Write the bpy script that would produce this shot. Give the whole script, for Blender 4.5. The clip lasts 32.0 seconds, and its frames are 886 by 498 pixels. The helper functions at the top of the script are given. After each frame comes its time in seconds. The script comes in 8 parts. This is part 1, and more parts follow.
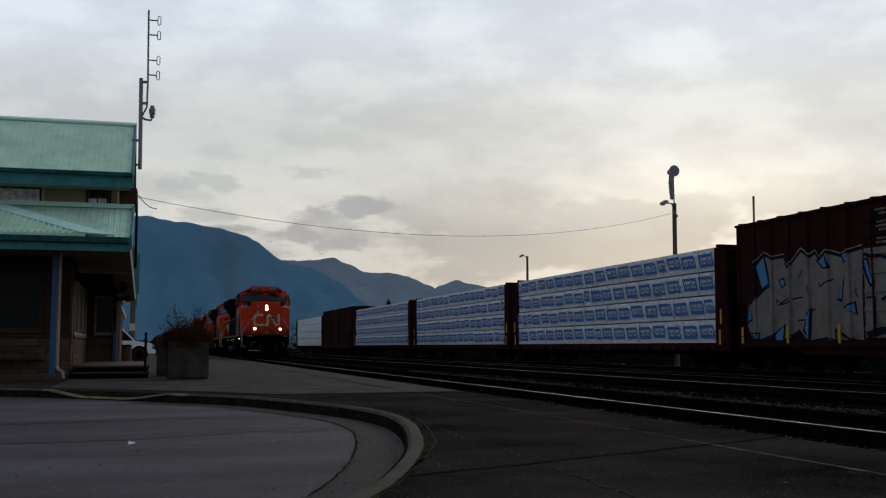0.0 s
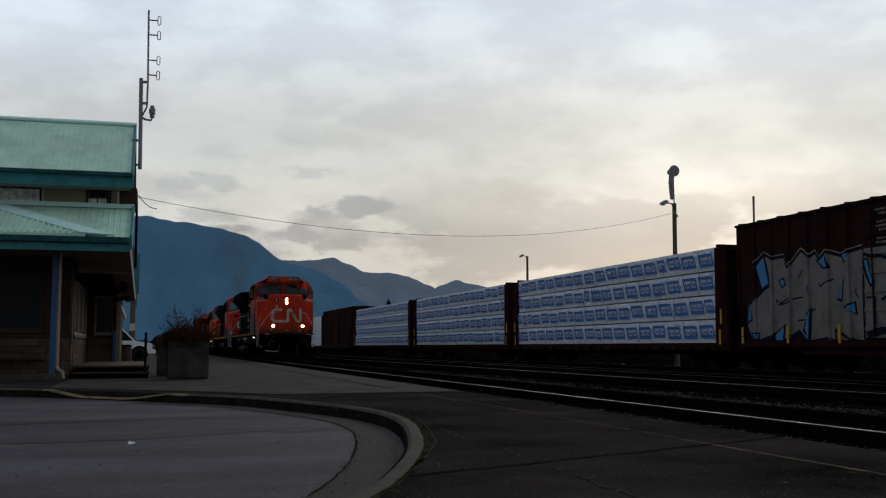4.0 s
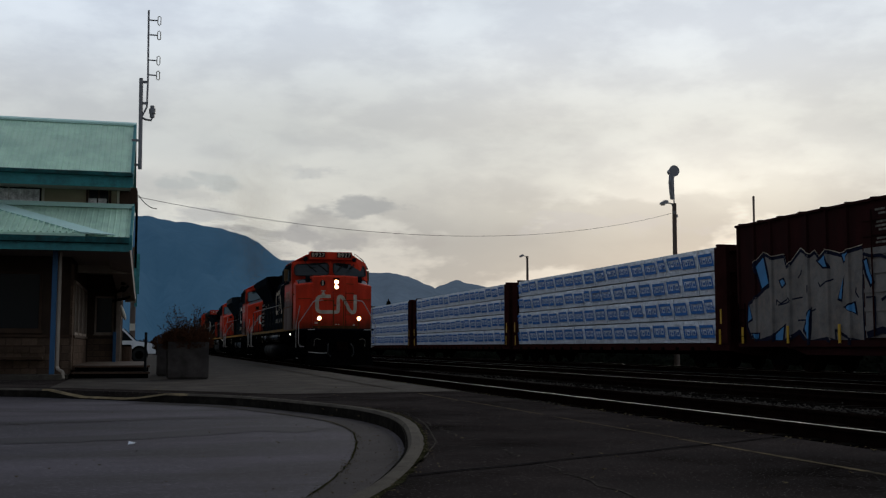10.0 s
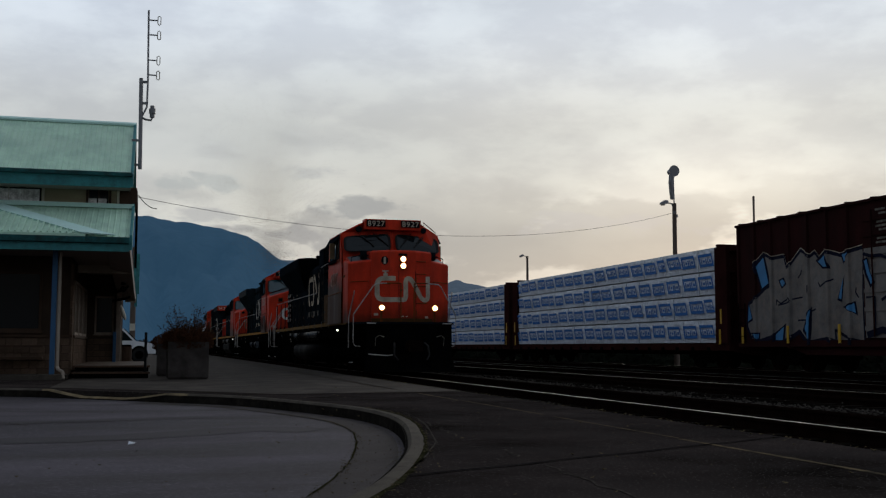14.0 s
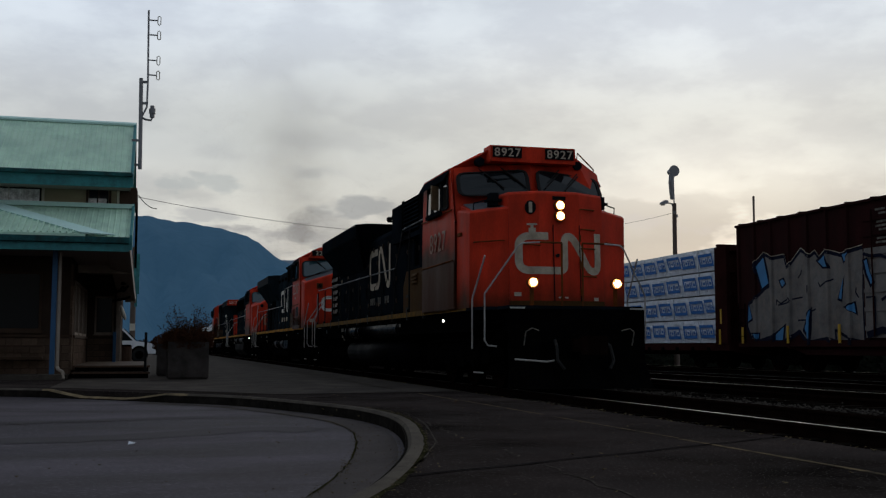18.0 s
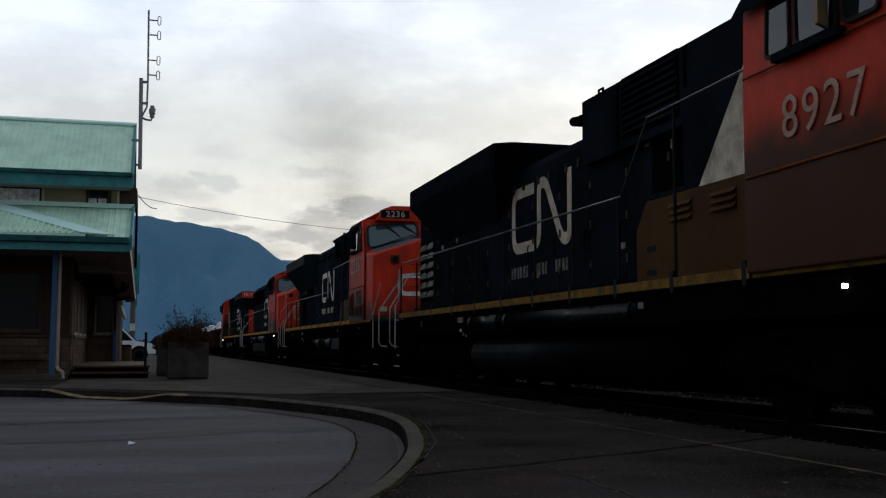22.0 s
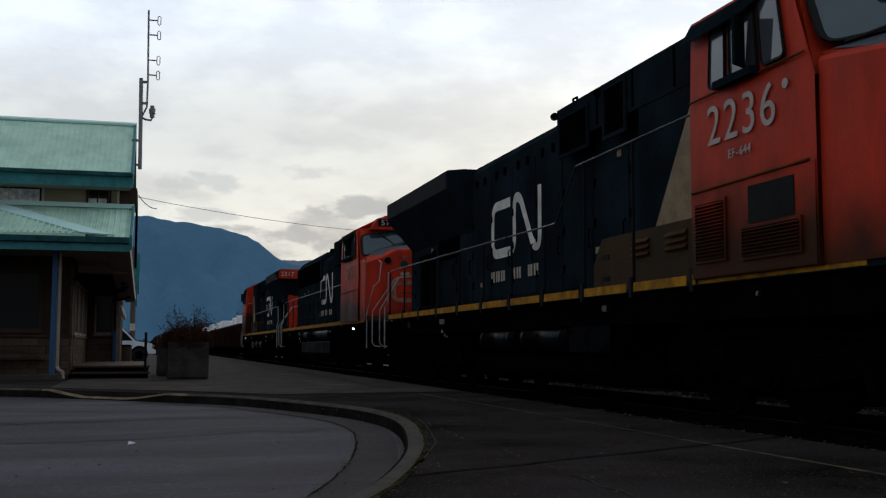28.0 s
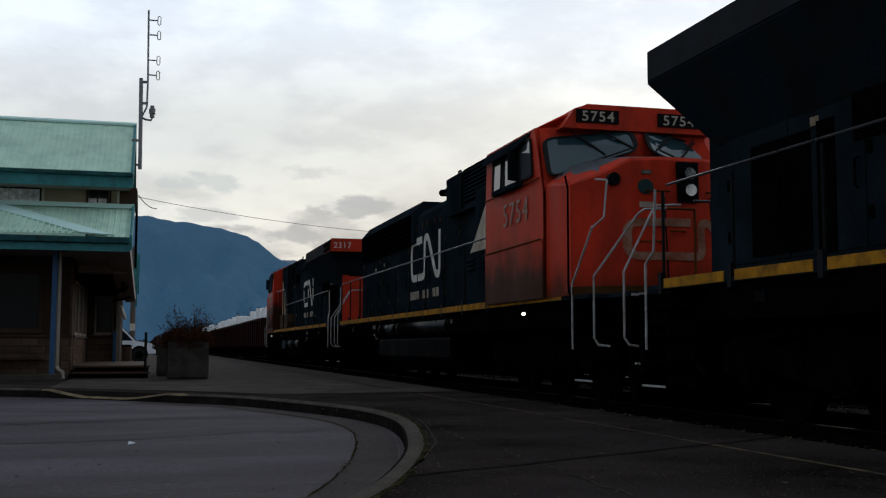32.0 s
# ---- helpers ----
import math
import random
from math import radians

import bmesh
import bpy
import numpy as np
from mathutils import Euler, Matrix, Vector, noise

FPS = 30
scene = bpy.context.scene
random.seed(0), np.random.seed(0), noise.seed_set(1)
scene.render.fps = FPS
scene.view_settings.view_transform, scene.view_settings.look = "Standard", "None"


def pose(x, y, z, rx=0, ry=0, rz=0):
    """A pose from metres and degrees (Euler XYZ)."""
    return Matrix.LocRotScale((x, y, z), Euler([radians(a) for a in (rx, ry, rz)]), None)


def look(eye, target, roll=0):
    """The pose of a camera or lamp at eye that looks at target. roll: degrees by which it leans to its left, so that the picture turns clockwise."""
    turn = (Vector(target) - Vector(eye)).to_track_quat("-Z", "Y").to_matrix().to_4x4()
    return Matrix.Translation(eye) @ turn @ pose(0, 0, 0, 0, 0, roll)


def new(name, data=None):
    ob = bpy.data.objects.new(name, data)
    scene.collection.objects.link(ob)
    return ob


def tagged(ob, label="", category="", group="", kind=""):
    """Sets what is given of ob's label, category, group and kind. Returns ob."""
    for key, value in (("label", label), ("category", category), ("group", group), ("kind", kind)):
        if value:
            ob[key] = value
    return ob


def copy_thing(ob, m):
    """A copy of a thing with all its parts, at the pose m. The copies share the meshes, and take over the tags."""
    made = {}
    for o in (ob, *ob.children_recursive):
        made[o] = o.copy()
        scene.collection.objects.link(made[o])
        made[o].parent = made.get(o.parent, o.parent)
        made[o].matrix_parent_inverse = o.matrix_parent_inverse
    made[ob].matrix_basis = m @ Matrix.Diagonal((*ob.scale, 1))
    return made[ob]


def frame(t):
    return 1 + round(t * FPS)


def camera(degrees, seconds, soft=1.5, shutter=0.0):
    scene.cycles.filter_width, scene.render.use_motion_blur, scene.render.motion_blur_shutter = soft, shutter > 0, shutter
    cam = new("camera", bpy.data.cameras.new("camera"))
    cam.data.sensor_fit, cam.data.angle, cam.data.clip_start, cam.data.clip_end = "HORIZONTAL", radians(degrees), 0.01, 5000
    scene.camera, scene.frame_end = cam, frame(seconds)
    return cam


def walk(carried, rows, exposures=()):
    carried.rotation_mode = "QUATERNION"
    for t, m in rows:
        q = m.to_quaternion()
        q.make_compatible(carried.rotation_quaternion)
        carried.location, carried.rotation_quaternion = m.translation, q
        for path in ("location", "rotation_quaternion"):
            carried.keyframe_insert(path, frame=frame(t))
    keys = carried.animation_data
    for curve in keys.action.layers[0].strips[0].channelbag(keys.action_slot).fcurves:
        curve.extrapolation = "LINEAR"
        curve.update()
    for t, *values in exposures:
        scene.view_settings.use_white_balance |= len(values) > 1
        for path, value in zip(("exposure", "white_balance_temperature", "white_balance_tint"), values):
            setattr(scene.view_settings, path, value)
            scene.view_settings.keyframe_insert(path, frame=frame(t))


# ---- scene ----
cam = camera(44.09, 32.0, soft=1.25)
EYE = Vector((0.0, 0.0, 0.825))
AIM = EYE + Vector((0.25747, 0.96214, 0.08941)) * 20.0
walk(cam, [(0.0, look(EYE, AIM, 0.107)), (32.0, look(EYE, AIM, 0.107))],
     exposures=[(0.0, -0.13), (9.0, -0.17), (14.0, -0.22), (19.0, -0.20), (20.0, -0.10), (21.0, 0.12), (22.0, 0.19), (23.0, 0.19), (28.0, 0.18), (32.0, 0.17)])

# ---- world and light ----
SUN_EL, SUN_AZ = radians(7.0), radians(30.0)      # azimuth from +Y towards +X


def build_world():
    w = bpy.data.worlds.new("overcast_evening")
    scene.world = w
    w.use_nodes = True
    nt = w.node_tree
    nt.nodes.clear()
    N, L = nt.nodes.new, nt.links.new
    out, bg = N("ShaderNodeOutputWorld"), N("ShaderNodeBackground")
    sky = N("ShaderNodeTexSky")
    sky.sky_type, sky.sun_disc, sky.sun_elevation, sky.sun_rotation = "NISHITA", False, SUN_EL, SUN_AZ
    tc = N("ShaderNodeTexCoord")
    sep = N("ShaderNodeSeparateXYZ")
    L(tc.outputs["Generated"], sep.inputs[0])

    def math_(op, a, b=None, c=None):
        n = N("ShaderNodeMath")
        n.operation = op
        for i, v in enumerate((a, b, c)):
            if v is None:
                continue
            if isinstance(v, (int, float)):
                n.inputs[i].default_value = v
            else:
                L(v, n.inputs[i])
        return n.outputs[0]

    def ramp(fac, stops):
        r = N("ShaderNodeValToRGB")
        r.color_ramp.interpolation = "EASE"
        while len(r.color_ramp.elements) < len(stops):
            r.color_ramp.elements.new(0.5)
        for e, (p, c) in zip(r.color_ramp.elements, stops):
            e.position, e.color = p, (*c, 1)
        L(fac, r.inputs[0])
        return r.outputs[0]

    def mix(fac, a, b, kind="MIX"):
        m = N("ShaderNodeMix")
        m.data_type, m.blend_type = "RGBA", kind
        for s, v in ((m.inputs[0], fac), (m.inputs[6], a), (m.inputs[7], b)):
            if isinstance(v, (int, float)):
                s.default_value = v
            elif isinstance(v, tuple):
                s.default_value = (*v, 1)
            else:
                L(v, s)
        return m.outputs[2]
    up = math_("MAXIMUM", sep.outputs[2], 0.0)
    # cloud deck brightness: cream near the horizon, cool grey above
    deck = ramp(up, [(0.0, (0.64, 0.61, 0.56)), (0.06, (0.74, 0.715, 0.66)), (0.12, (0.74, 0.735, 0.69)), (0.19, (0.68, 0.70, 0.69)), (0.30, (0.81, 0.88, 0.96)), (1.0, (0.60, 0.65, 0.72))])
    # glow towards the veiled sun, dusk behind
    dotp = N("ShaderNodeVectorMath")
    dotp.operation = "DOT_PRODUCT"
    L(tc.outputs["Generated"], dotp.inputs[0])
    dotp.inputs[1].default_value = (math.sin(SUN_AZ) * 0.99, math.cos(SUN_AZ) * 0.99, 0.12)
    away = math_("MULTIPLY_ADD", dotp.outputs["Value"], 0.5, 0.5)
    fall = ramp(away, [(0.0, (0.42, 0.45, 0.50)), (0.5, (0.60, 0.63, 0.68)), (0.9, (1.05, 1.06, 1.09)), (0.975, (1.03, 1.03, 1.03)), (0.988, (1.10, 1.09, 1.08)), (1.0, (1.36, 1.35, 1.33))])
    base = mix(1.0, deck, fall, "MULTIPLY")
    # stretched cloud forms
    mp = N("ShaderNodeMapping")
    mp.inputs["Scale"].default_value = (1.0, 1.0, 2.4)
    L(tc.outputs["Generated"], mp.inputs[0])

    def cloud(scale, detail, off):
        m2 = N("ShaderNodeMapping")
        m2.inputs["Location"].default_value = off
        L(mp.outputs[0], m2.inputs[0])
        n = N("ShaderNodeTexNoise")
        n.inputs["Scale"].default_value, n.inputs["Detail"].default_value, n.inputs["Roughness"].default_value = scale, detail, 0.55
        L(m2.outputs[0], n.inputs[0])
        return n.outputs[0]
    soft = ramp(cloud(3.2, 5, (0.3, 0.1, 0.0)), [(0.3, (0.92, 0.93, 0.94)), (0.7, (1.06, 1.055, 1.045))])
    base = mix(1.0, base, soft, "MULTIPLY")
    wisps = ramp(cloud(12.0, 7, (2.1, 0.4, 0.7)), [(0.36, (0.91, 0.91, 0.925)), (0.66, (1.07, 1.07, 1.06))])
    base = mix(1.0, base, wisps, "MULTIPLY")
    # low dark cloud banks over the mountains
    low = ramp(up, [(0.09, (1, 1, 1)), (0.17, (0, 0, 0))])
    dark = ramp(cloud(7.0, 5, (5.2, 1.3, 0.2)), [(0.49, (0, 0, 0)), (0.58, (1, 1, 1))])
    base = mix(math_("MULTIPLY", math_("MULTIPLY", low, dark), 0.7), base, (0.40, 0.405, 0.41))
    # a few ragged dark scraps of cloud and mist along the ridge
    azim = math_("ARCTAN2", sep.outputs[0], sep.outputs[1])
    rag = cloud(22.0, 7, (1.7, 3.1, 0.4))
    for a0, e0, wa, we, strength, tint in ((0.048, 0.145, 0.036, 0.010, 0.6, (0.50, 0.54, 0.55)), (0.185, 0.126, 0.040, 0.009, 0.8, (0.40, 0.42, 0.44)), (0.134, 0.158, 0.032, 0.006, 0.5, (0.52, 0.54, 0.56)), (0.140, 0.114, 0.022, 0.010, 0.6, (0.46, 0.46, 0.46)),
                                           (0.200, 0.097, 0.055, 0.009, 0.6, (0.46, 0.45, 0.45)), (0.41, 0.110, 0.085, 0.010, 0.35, (0.62, 0.62, 0.66)), (0.118, 0.095, 0.060, 0.014, 0.85, (0.44, 0.44, 0.45)), (0.03, 0.119, 0.07, 0.006, 0.6, (0.5, 0.51, 0.53))):
        da = math_("DIVIDE", math_("SUBTRACT", azim, a0), wa)
        de = math_("DIVIDE", math_("SUBTRACT", sep.outputs[2], e0), we)
        r2 = math_("ADD", math_("MULTIPLY", da, da), math_("MULTIPLY", de, de))
        body = math_("SUBTRACT", math_("MULTIPLY_ADD", rag, 5.5, -2.0), math_("MULTIPLY", r2, 0.6))
        soft_ = ramp(body, [(0.0, (0, 0, 0)), (0.9, (1, 1, 1))])
        base = mix(math_("MULTIPLY", soft_, strength), base, tint)
    veil = mix(0.9, mix(1.0, sky.outputs[0], (0.05, 0.05, 0.05), "MULTIPLY"), base)
    L(veil, bg.inputs[0])
    bg.inputs[1].default_value = 1.0
    L(bg.outputs[0], out.inputs[0])


build_world()
sun = new("sun", bpy.data.lights.new("sun", "SUN"))
sun.data.energy, sun.data.angle, sun.data.color = 0.5, radians(25), (1.0, 0.93, 0.82)
sun.matrix_world = look((0, 0, 60), (-60 * math.sin(SUN_AZ), -60 * math.cos(SUN_AZ), 60 - 60 * math.tan(radians(18))))

# ---- mesh helpers ----


def bm_new():
    return bmesh.new()


def bx(bm, x0, x1, y0, y1, z0, z1):
    vs = [bm.verts.new((x, y, z)) for z in (z0, z1) for x, y in ((x0, y0), (x1, y0), (x1, y1), (x0, y1))]
    for f in ((3, 2, 1, 0), (4, 5, 6, 7), (0, 1, 5, 4), (1, 2, 6, 5), (2, 3, 7, 6), (3, 0, 4, 7)):
        bm.faces.new([vs[i] for i in f])
    return vs


def loft(bm, rings, cap=True, closed=True):
    """Skin through rings of equal length, given as lists of points."""
    rows = [[bm.verts.new(p) for p in r] for r in rings]
    n = len(rows[0])
    for a, b in zip(rows, rows[1:]):
        for i in range(n if closed else n - 1):
            j = (i + 1) % n
            bm.faces.new((a[i], a[j], b[j], b[i]))
    if cap and closed:
        bm.faces.new(rows[0][::-1])
        bm.faces.new(rows[-1])
    return rows


def extr(bm, poly, axis, a, b):
    """Extrude a 2D polygon along an axis from a to b. axis x: poly (y, z); y: (x, z); z: (x, y)."""
    def put(p, v):
        return {"x": (v, p[0], p[1]), "y": (p[0], v, p[1]), "z": (p[0], p[1], v)}[axis]
    return loft(bm, [[put(p, a) for p in poly], [put(p, b) for p in poly]])


def tube(bm, pts, r, seg=6):
    """A bent round bar through points."""
    pts = [Vector(p) for p in pts]
    rings = []
    for i, p in enumerate(pts):
        d = (pts[min(i + 1, len(pts) - 1)] - pts[max(i - 1, 0)]).normalized()
        side = d.orthogonal().normalized() if not rings else (keep - d * keep.dot(d)).normalized()
        keep = side
        other = d.cross(side)
        rings.append([p + (side * math.cos(k * math.tau / seg) + other * math.sin(k * math.tau / seg)) * r for k in range(seg)])
    loft(bm, rings)


def disc(bm, c, axis, r, depth, seg=20, r2=None):
    """A round slug centred on c, along x or y or z."""
    r2 = r if r2 is None else r2
    rings = []
    for s, rr in ((-0.5, r), (0.5, r2)):
        ring = []
        for k in range(seg):
            a = k * math.tau / seg
            u, v = rr * math.cos(a), rr * math.sin(a)
            o = {"x": (s * depth, u, v), "y": (u, s * depth, v), "z": (u, v, s * depth)}[axis]
            ring.append((c[0] + o[0], c[1] + o[1], c[2] + o[2]))
        rings.append(ring)
    loft(bm, rings)


def mesh_from(name, bm, material, bevel=0.0, smooth=False):
    if bevel:
        sharp = [e for e in bm.edges if len(e.link_faces) == 2 and e.calc_face_angle(0) > 0.5]
        bmesh.ops.bevel(bm, geom=sharp, offset=bevel, segments=1, affect="EDGES", clamp_overlap=True)
    bmesh.ops.recalc_face_normals(bm, faces=bm.faces)
    me = bpy.data.meshes.new(name)
    bm.to_mesh(me)
    bm.free()
    if smooth:
        for p in me.polygons:
            p.use_smooth = True
    if material:
        me.materials.append(material)
    return me


def part(name, bm, material, parent, label="", bevel=0.0, smooth=False):
    ob = new(name, mesh_from(name, bm, material, bevel, smooth))
    ob.parent = parent
    return tagged(ob, label)


def shared(name, me, parent, m):
    ob = new(name, me)
    ob.parent = parent
    ob.matrix_basis = m
    return ob


def thing(name, m, label, category, group="", kind=""):
    ob = new(name)
    ob.empty_display_size = 0.3
    ob.matrix_basis = m
    return tagged(ob, label, category, group, kind)


def solid(name, bm, material, label, category="", kind="", group="", bevel=0.0, smooth=False):
    """A thing that is one mesh."""
    return tagged(new(name, mesh_from(name, bm, material, bevel, smooth)), label, category, group, kind)


def glyph(ch, size, material, depth, bold):
    cu = bpy.data.curves.new("digit", "FONT")
    cu.body, cu.size, cu.extrude, cu.align_x, cu.offset = ch, size, depth, "CENTER", bold
    tmp = new("digit", cu)
    bpy.context.view_layer.update()
    me = bpy.data.meshes.new_from_object(tmp.evaluated_get(bpy.context.evaluated_depsgraph_get()))
    bpy.data.objects.remove(tmp)
    bpy.data.curves.remove(cu)
    me.materials.clear()
    me.materials.append(material)
    return me


GLYPHS = {}


def lettering(text, size, material, parent, m, name="digit", depth=0.004, bold=0.0):
    """Characters as parts of their own, side by side along the local x axis of m."""
    step = size * 0.58
    for k, ch in enumerate(text):
        key = (ch, size, material.name)
        if key not in GLYPHS:
            GLYPHS[key] = glyph(ch, size, material, depth, bold)
        shared(name, GLYPHS[key], parent, m @ pose((k - (len(text) - 1) / 2) * step, 0, 0))


# ---- materials ----


def mat(name, color, rough=0.6, metal=0.0, vary=0.25, scale=2.0, bump=0.15, grain=40.0, dirt=None, dirt_amount=0.0, stretch=(1, 1, 1), spec=0.15, piece=0.0, speck=None, depth=0.01):
    """Paint, stone or metal with variation at two scales and a little relief."""
    m = bpy.data.materials.new(name)
    m.use_nodes = True
    nt = m.node_tree
    N, L = nt.nodes.new, nt.links.new
    b = nt.nodes["Principled BSDF"]
    b.inputs["Metallic"].default_value, b.inputs["Roughness"].default_value = metal, rough
    b.inputs["Specular IOR Level"].default_value = spec
    tc, mp = N("ShaderNodeTexCoord"), N("ShaderNodeMapping")
    mp.inputs["Scale"].default_value = stretch
    L(tc.outputs["Object"], mp.inputs[0])

    def noise_(sc, det):
        n = N("ShaderNodeTexNoise")
        n.inputs["Scale"].default_value, n.inputs["Detail"].default_value, n.inputs["Roughness"].default_value = sc, det, 0.6
        L(mp.outputs[0], n.inputs[0])
        return n.outputs[0]

    def remap(v, lo, hi, a=0.3, c=0.7):
        r = N("ShaderNodeMapRange")
        r.inputs[1].default_value, r.inputs[2].default_value, r.inputs[3].default_value, r.inputs[4].default_value = a, c, lo, hi
        L(v, r.inputs[0])
        return r.outputs[0]

    def mul(a, c):
        n = N("ShaderNodeMix")
        n.data_type, n.blend_type = "RGBA", "MULTIPLY"
        n.inputs[0].default_value = 1.0
        L(a, n.inputs[6])
        L(c, n.inputs[7])
        return n.outputs[2]
    big, fine = noise_(scale, 4), noise_(grain, 3)
    rgb = N("ShaderNodeRGB")
    rgb.outputs[0].default_value = (*color, 1)
    col = mul(rgb.outputs[0], remap(big, 1 - vary, 1 + vary))
    col = mul(col, remap(fine, 1 - vary * 0.6, 1 + vary * 0.6))
    if speck:
        sn = noise_(speck[1], 2)
        sm = N("ShaderNodeMix")
        sm.data_type = "RGBA"
        L(remap(sn, 0.0, speck[2], 0.62, 0.70), sm.inputs[0])
        L(col, sm.inputs[6])
        sm.inputs[7].default_value = (*speck[0], 1)
        col = sm.outputs[2]
    if piece:
        oi = N("ShaderNodeObjectInfo")
        col = mul(col, remap(oi.outputs["Random"], 1 - piece, 1 + piece, 0, 1))
    if dirt:
        mask = noise_(scale * 2.3, 6)
        dm = N("ShaderNodeMix")
        dm.data_type = "RGBA"
        L(remap(mask, 0.0, dirt_amount, 0.42, 0.68), dm.inputs[0])
        L(col, dm.inputs[6])
        dm.inputs[7].default_value = (*dirt, 1)
        col = dm.outputs[2]
    L(col, b.inputs["Base Color"])
    L(remap(big, max(rough - 0.12, 0.03), min(rough + 0.12, 1)), b.inputs["Roughness"])
    if bump:
        bp = N("ShaderNodeBump")
        bp.inputs["Strength"].default_value, bp.inputs["Distance"].default_value = bump, depth
        L(fine, bp.inputs["Height"])
        L(bp.outputs[0], b.inputs["Normal"])
    return m


def glow(name, color, strength):
    m = bpy.data.materials.new(name)
    m.use_nodes = True
    b = m.node_tree.nodes["Principled BSDF"]
    b.inputs["Base Color"].default_value = (*color, 1)
    b.inputs["Emission Color"].default_value = (*color, 1)
    b.inputs["Emission Strength"].default_value = strength
    return m


RED = mat("red_paint", (0.46, 0.033, 0.013), 0.45, vary=0.22, scale=1.1, bump=0.05, dirt=(0.09, 0.02, 0.012), dirt_amount=0.6, stretch=(1.4, 1.4, 0.45), spec=0.06)
RED_LOW = mat("grimy_red_paint", (0.125, 0.036, 0.008), 0.6, vary=0.38, scale=0.9, bump=0.08, dirt=(0.05, 0.026, 0.012), dirt_amount=0.7, spec=0.02)
SOOTY_BLACK = mat("sooty_black_paint", (0.0058, 0.0088, 0.0125), 0.6, vary=0.45, scale=0.8, bump=0.05, spec=0.0, dirt=(0.0115, 0.010, 0.0085), dirt_amount=0.4)
BLUE_BLACK = mat("blue_black_paint", (0.0092, 0.0155, 0.0205), 0.6, vary=0.45, scale=0.8, bump=0.05, spec=0.0, dirt=(0.0125, 0.011, 0.0095), dirt_amount=0.4)
BEIGE = mat("dirty_white_paint", (0.24, 0.19, 0.13), 0.65, vary=0.3, scale=1.2, bump=0.08, dirt=(0.10, 0.05, 0.02), dirt_amount=0.8, spec=0.02)
WHITE_P = mat("white_paint", (0.70, 0.68, 0.64), 0.6, vary=0.15, scale=2, bump=0.05, dirt=(0.35, 0.28, 0.22), dirt_amount=0.4)
GREY_P = mat("grey_logo_paint", (0.42, 0.36, 0.28), 0.6, vary=0.2, scale=2, bump=0.05, dirt=(0.16, 0.11, 0.08), dirt_amount=0.5, spec=0.02)
CREAM = mat("faded_cream_paint", (0.44, 0.39, 0.31), 0.65, vary=0.25, scale=1.5, bump=0.06, dirt=(0.16, 0.11, 0.07), dirt_amount=0.7, spec=0.02)
NUMBER = mat("dusty_number_paint", (0.46, 0.39, 0.355), 0.65, vary=0.2, scale=2.5, bump=0.05, dirt=(0.3, 0.2, 0.16), dirt_amount=0.6, spec=0.02)
PALE_P = mat("pale_logo_paint", (0.60, 0.57, 0.52), 0.6, vary=0.18, scale=2, bump=0.05, spec=0.02, dirt=(0.30, 0.26, 0.21), dirt_amount=0.5)
FADED = mat("faded_lettering_paint", (0.16, 0.15, 0.13), 0.7, vary=0.3, scale=3, bump=0.05, dirt=(0.02, 0.02, 0.02), dirt_amount=0.9, spec=0.02)
YELLOW = mat("yellow_sill_paint", (0.36, 0.165, 0.014), 0.6, vary=0.25, scale=2, bump=0.05, dirt=(0.07, 0.04, 0.015), dirt_amount=0.7, spec=0.02)
DARK = mat("grimy_dark_steel", (0.0022, 0.0022, 0.0022), 0.9, vary=0.4, scale=3, bump=0.2, spec=0.0)
TANKM = mat("black_tank_steel", (0.0018, 0.0018, 0.0026), 0.32, vary=0.4, scale=2, bump=0.12, spec=0.016)
TANK_D = mat("grimy_tank_steel", (0.0018, 0.0018, 0.0023), 0.6, vary=0.5, scale=1.2, bump=0.2, spec=0.01)
HANDRAIL = mat("handrail_white_paint", (0.37, 0.36, 0.345), 0.5, vary=0.2, scale=4, bump=0.05, dirt=(0.15, 0.12, 0.1), dirt_amount=0.6)
RAILBLK = mat("handrail_black_paint", (0.008, 0.009, 0.010), 0.5, vary=0.2, scale=4, bump=0.05, spec=0.03)
RAILGREY = mat("handrail_worn_grey", (0.05, 0.05, 0.053), 0.35, metal=0.4, vary=0.2, scale=4, bump=0.05)
FADED_RED = mat("faded_band_paint", (0.30, 0.16, 0.11), 0.65, vary=0.3, scale=1.6, bump=0.06, dirt=(0.20, 0.05, 0.025), dirt_amount=0.9, spec=0.02)
TEAL_D = mat("dark_teal_badge", (0.012, 0.035, 0.035), 0.6, vary=0.2, scale=3, bump=0.05)
ANTIGLARE = mat("dull_antiglare_paint", (0.07, 0.075, 0.085), 0.6, vary=0.2, scale=3, bump=0.05)
BROWNL = mat("grimy_brown_paint", (0.052, 0.028, 0.010), 0.7, vary=0.35, scale=1.2, bump=0.08, dirt=(0.05, 0.02, 0.006), dirt_amount=0.8, spec=0.02)
TAN = mat("dirty_tan_paint", (0.25, 0.175, 0.10), 0.65, vary=0.3, scale=1.2, bump=0.08, dirt=(0.12, 0.07, 0.03), dirt_amount=0.7)
OLIVE = mat("grimy_olive_paint", (0.046, 0.026, 0.012), 0.7, vary=0.35, scale=1.2, bump=0.08, spec=0.04, dirt=(0.03, 0.02, 0.012), dirt_amount=0.8)


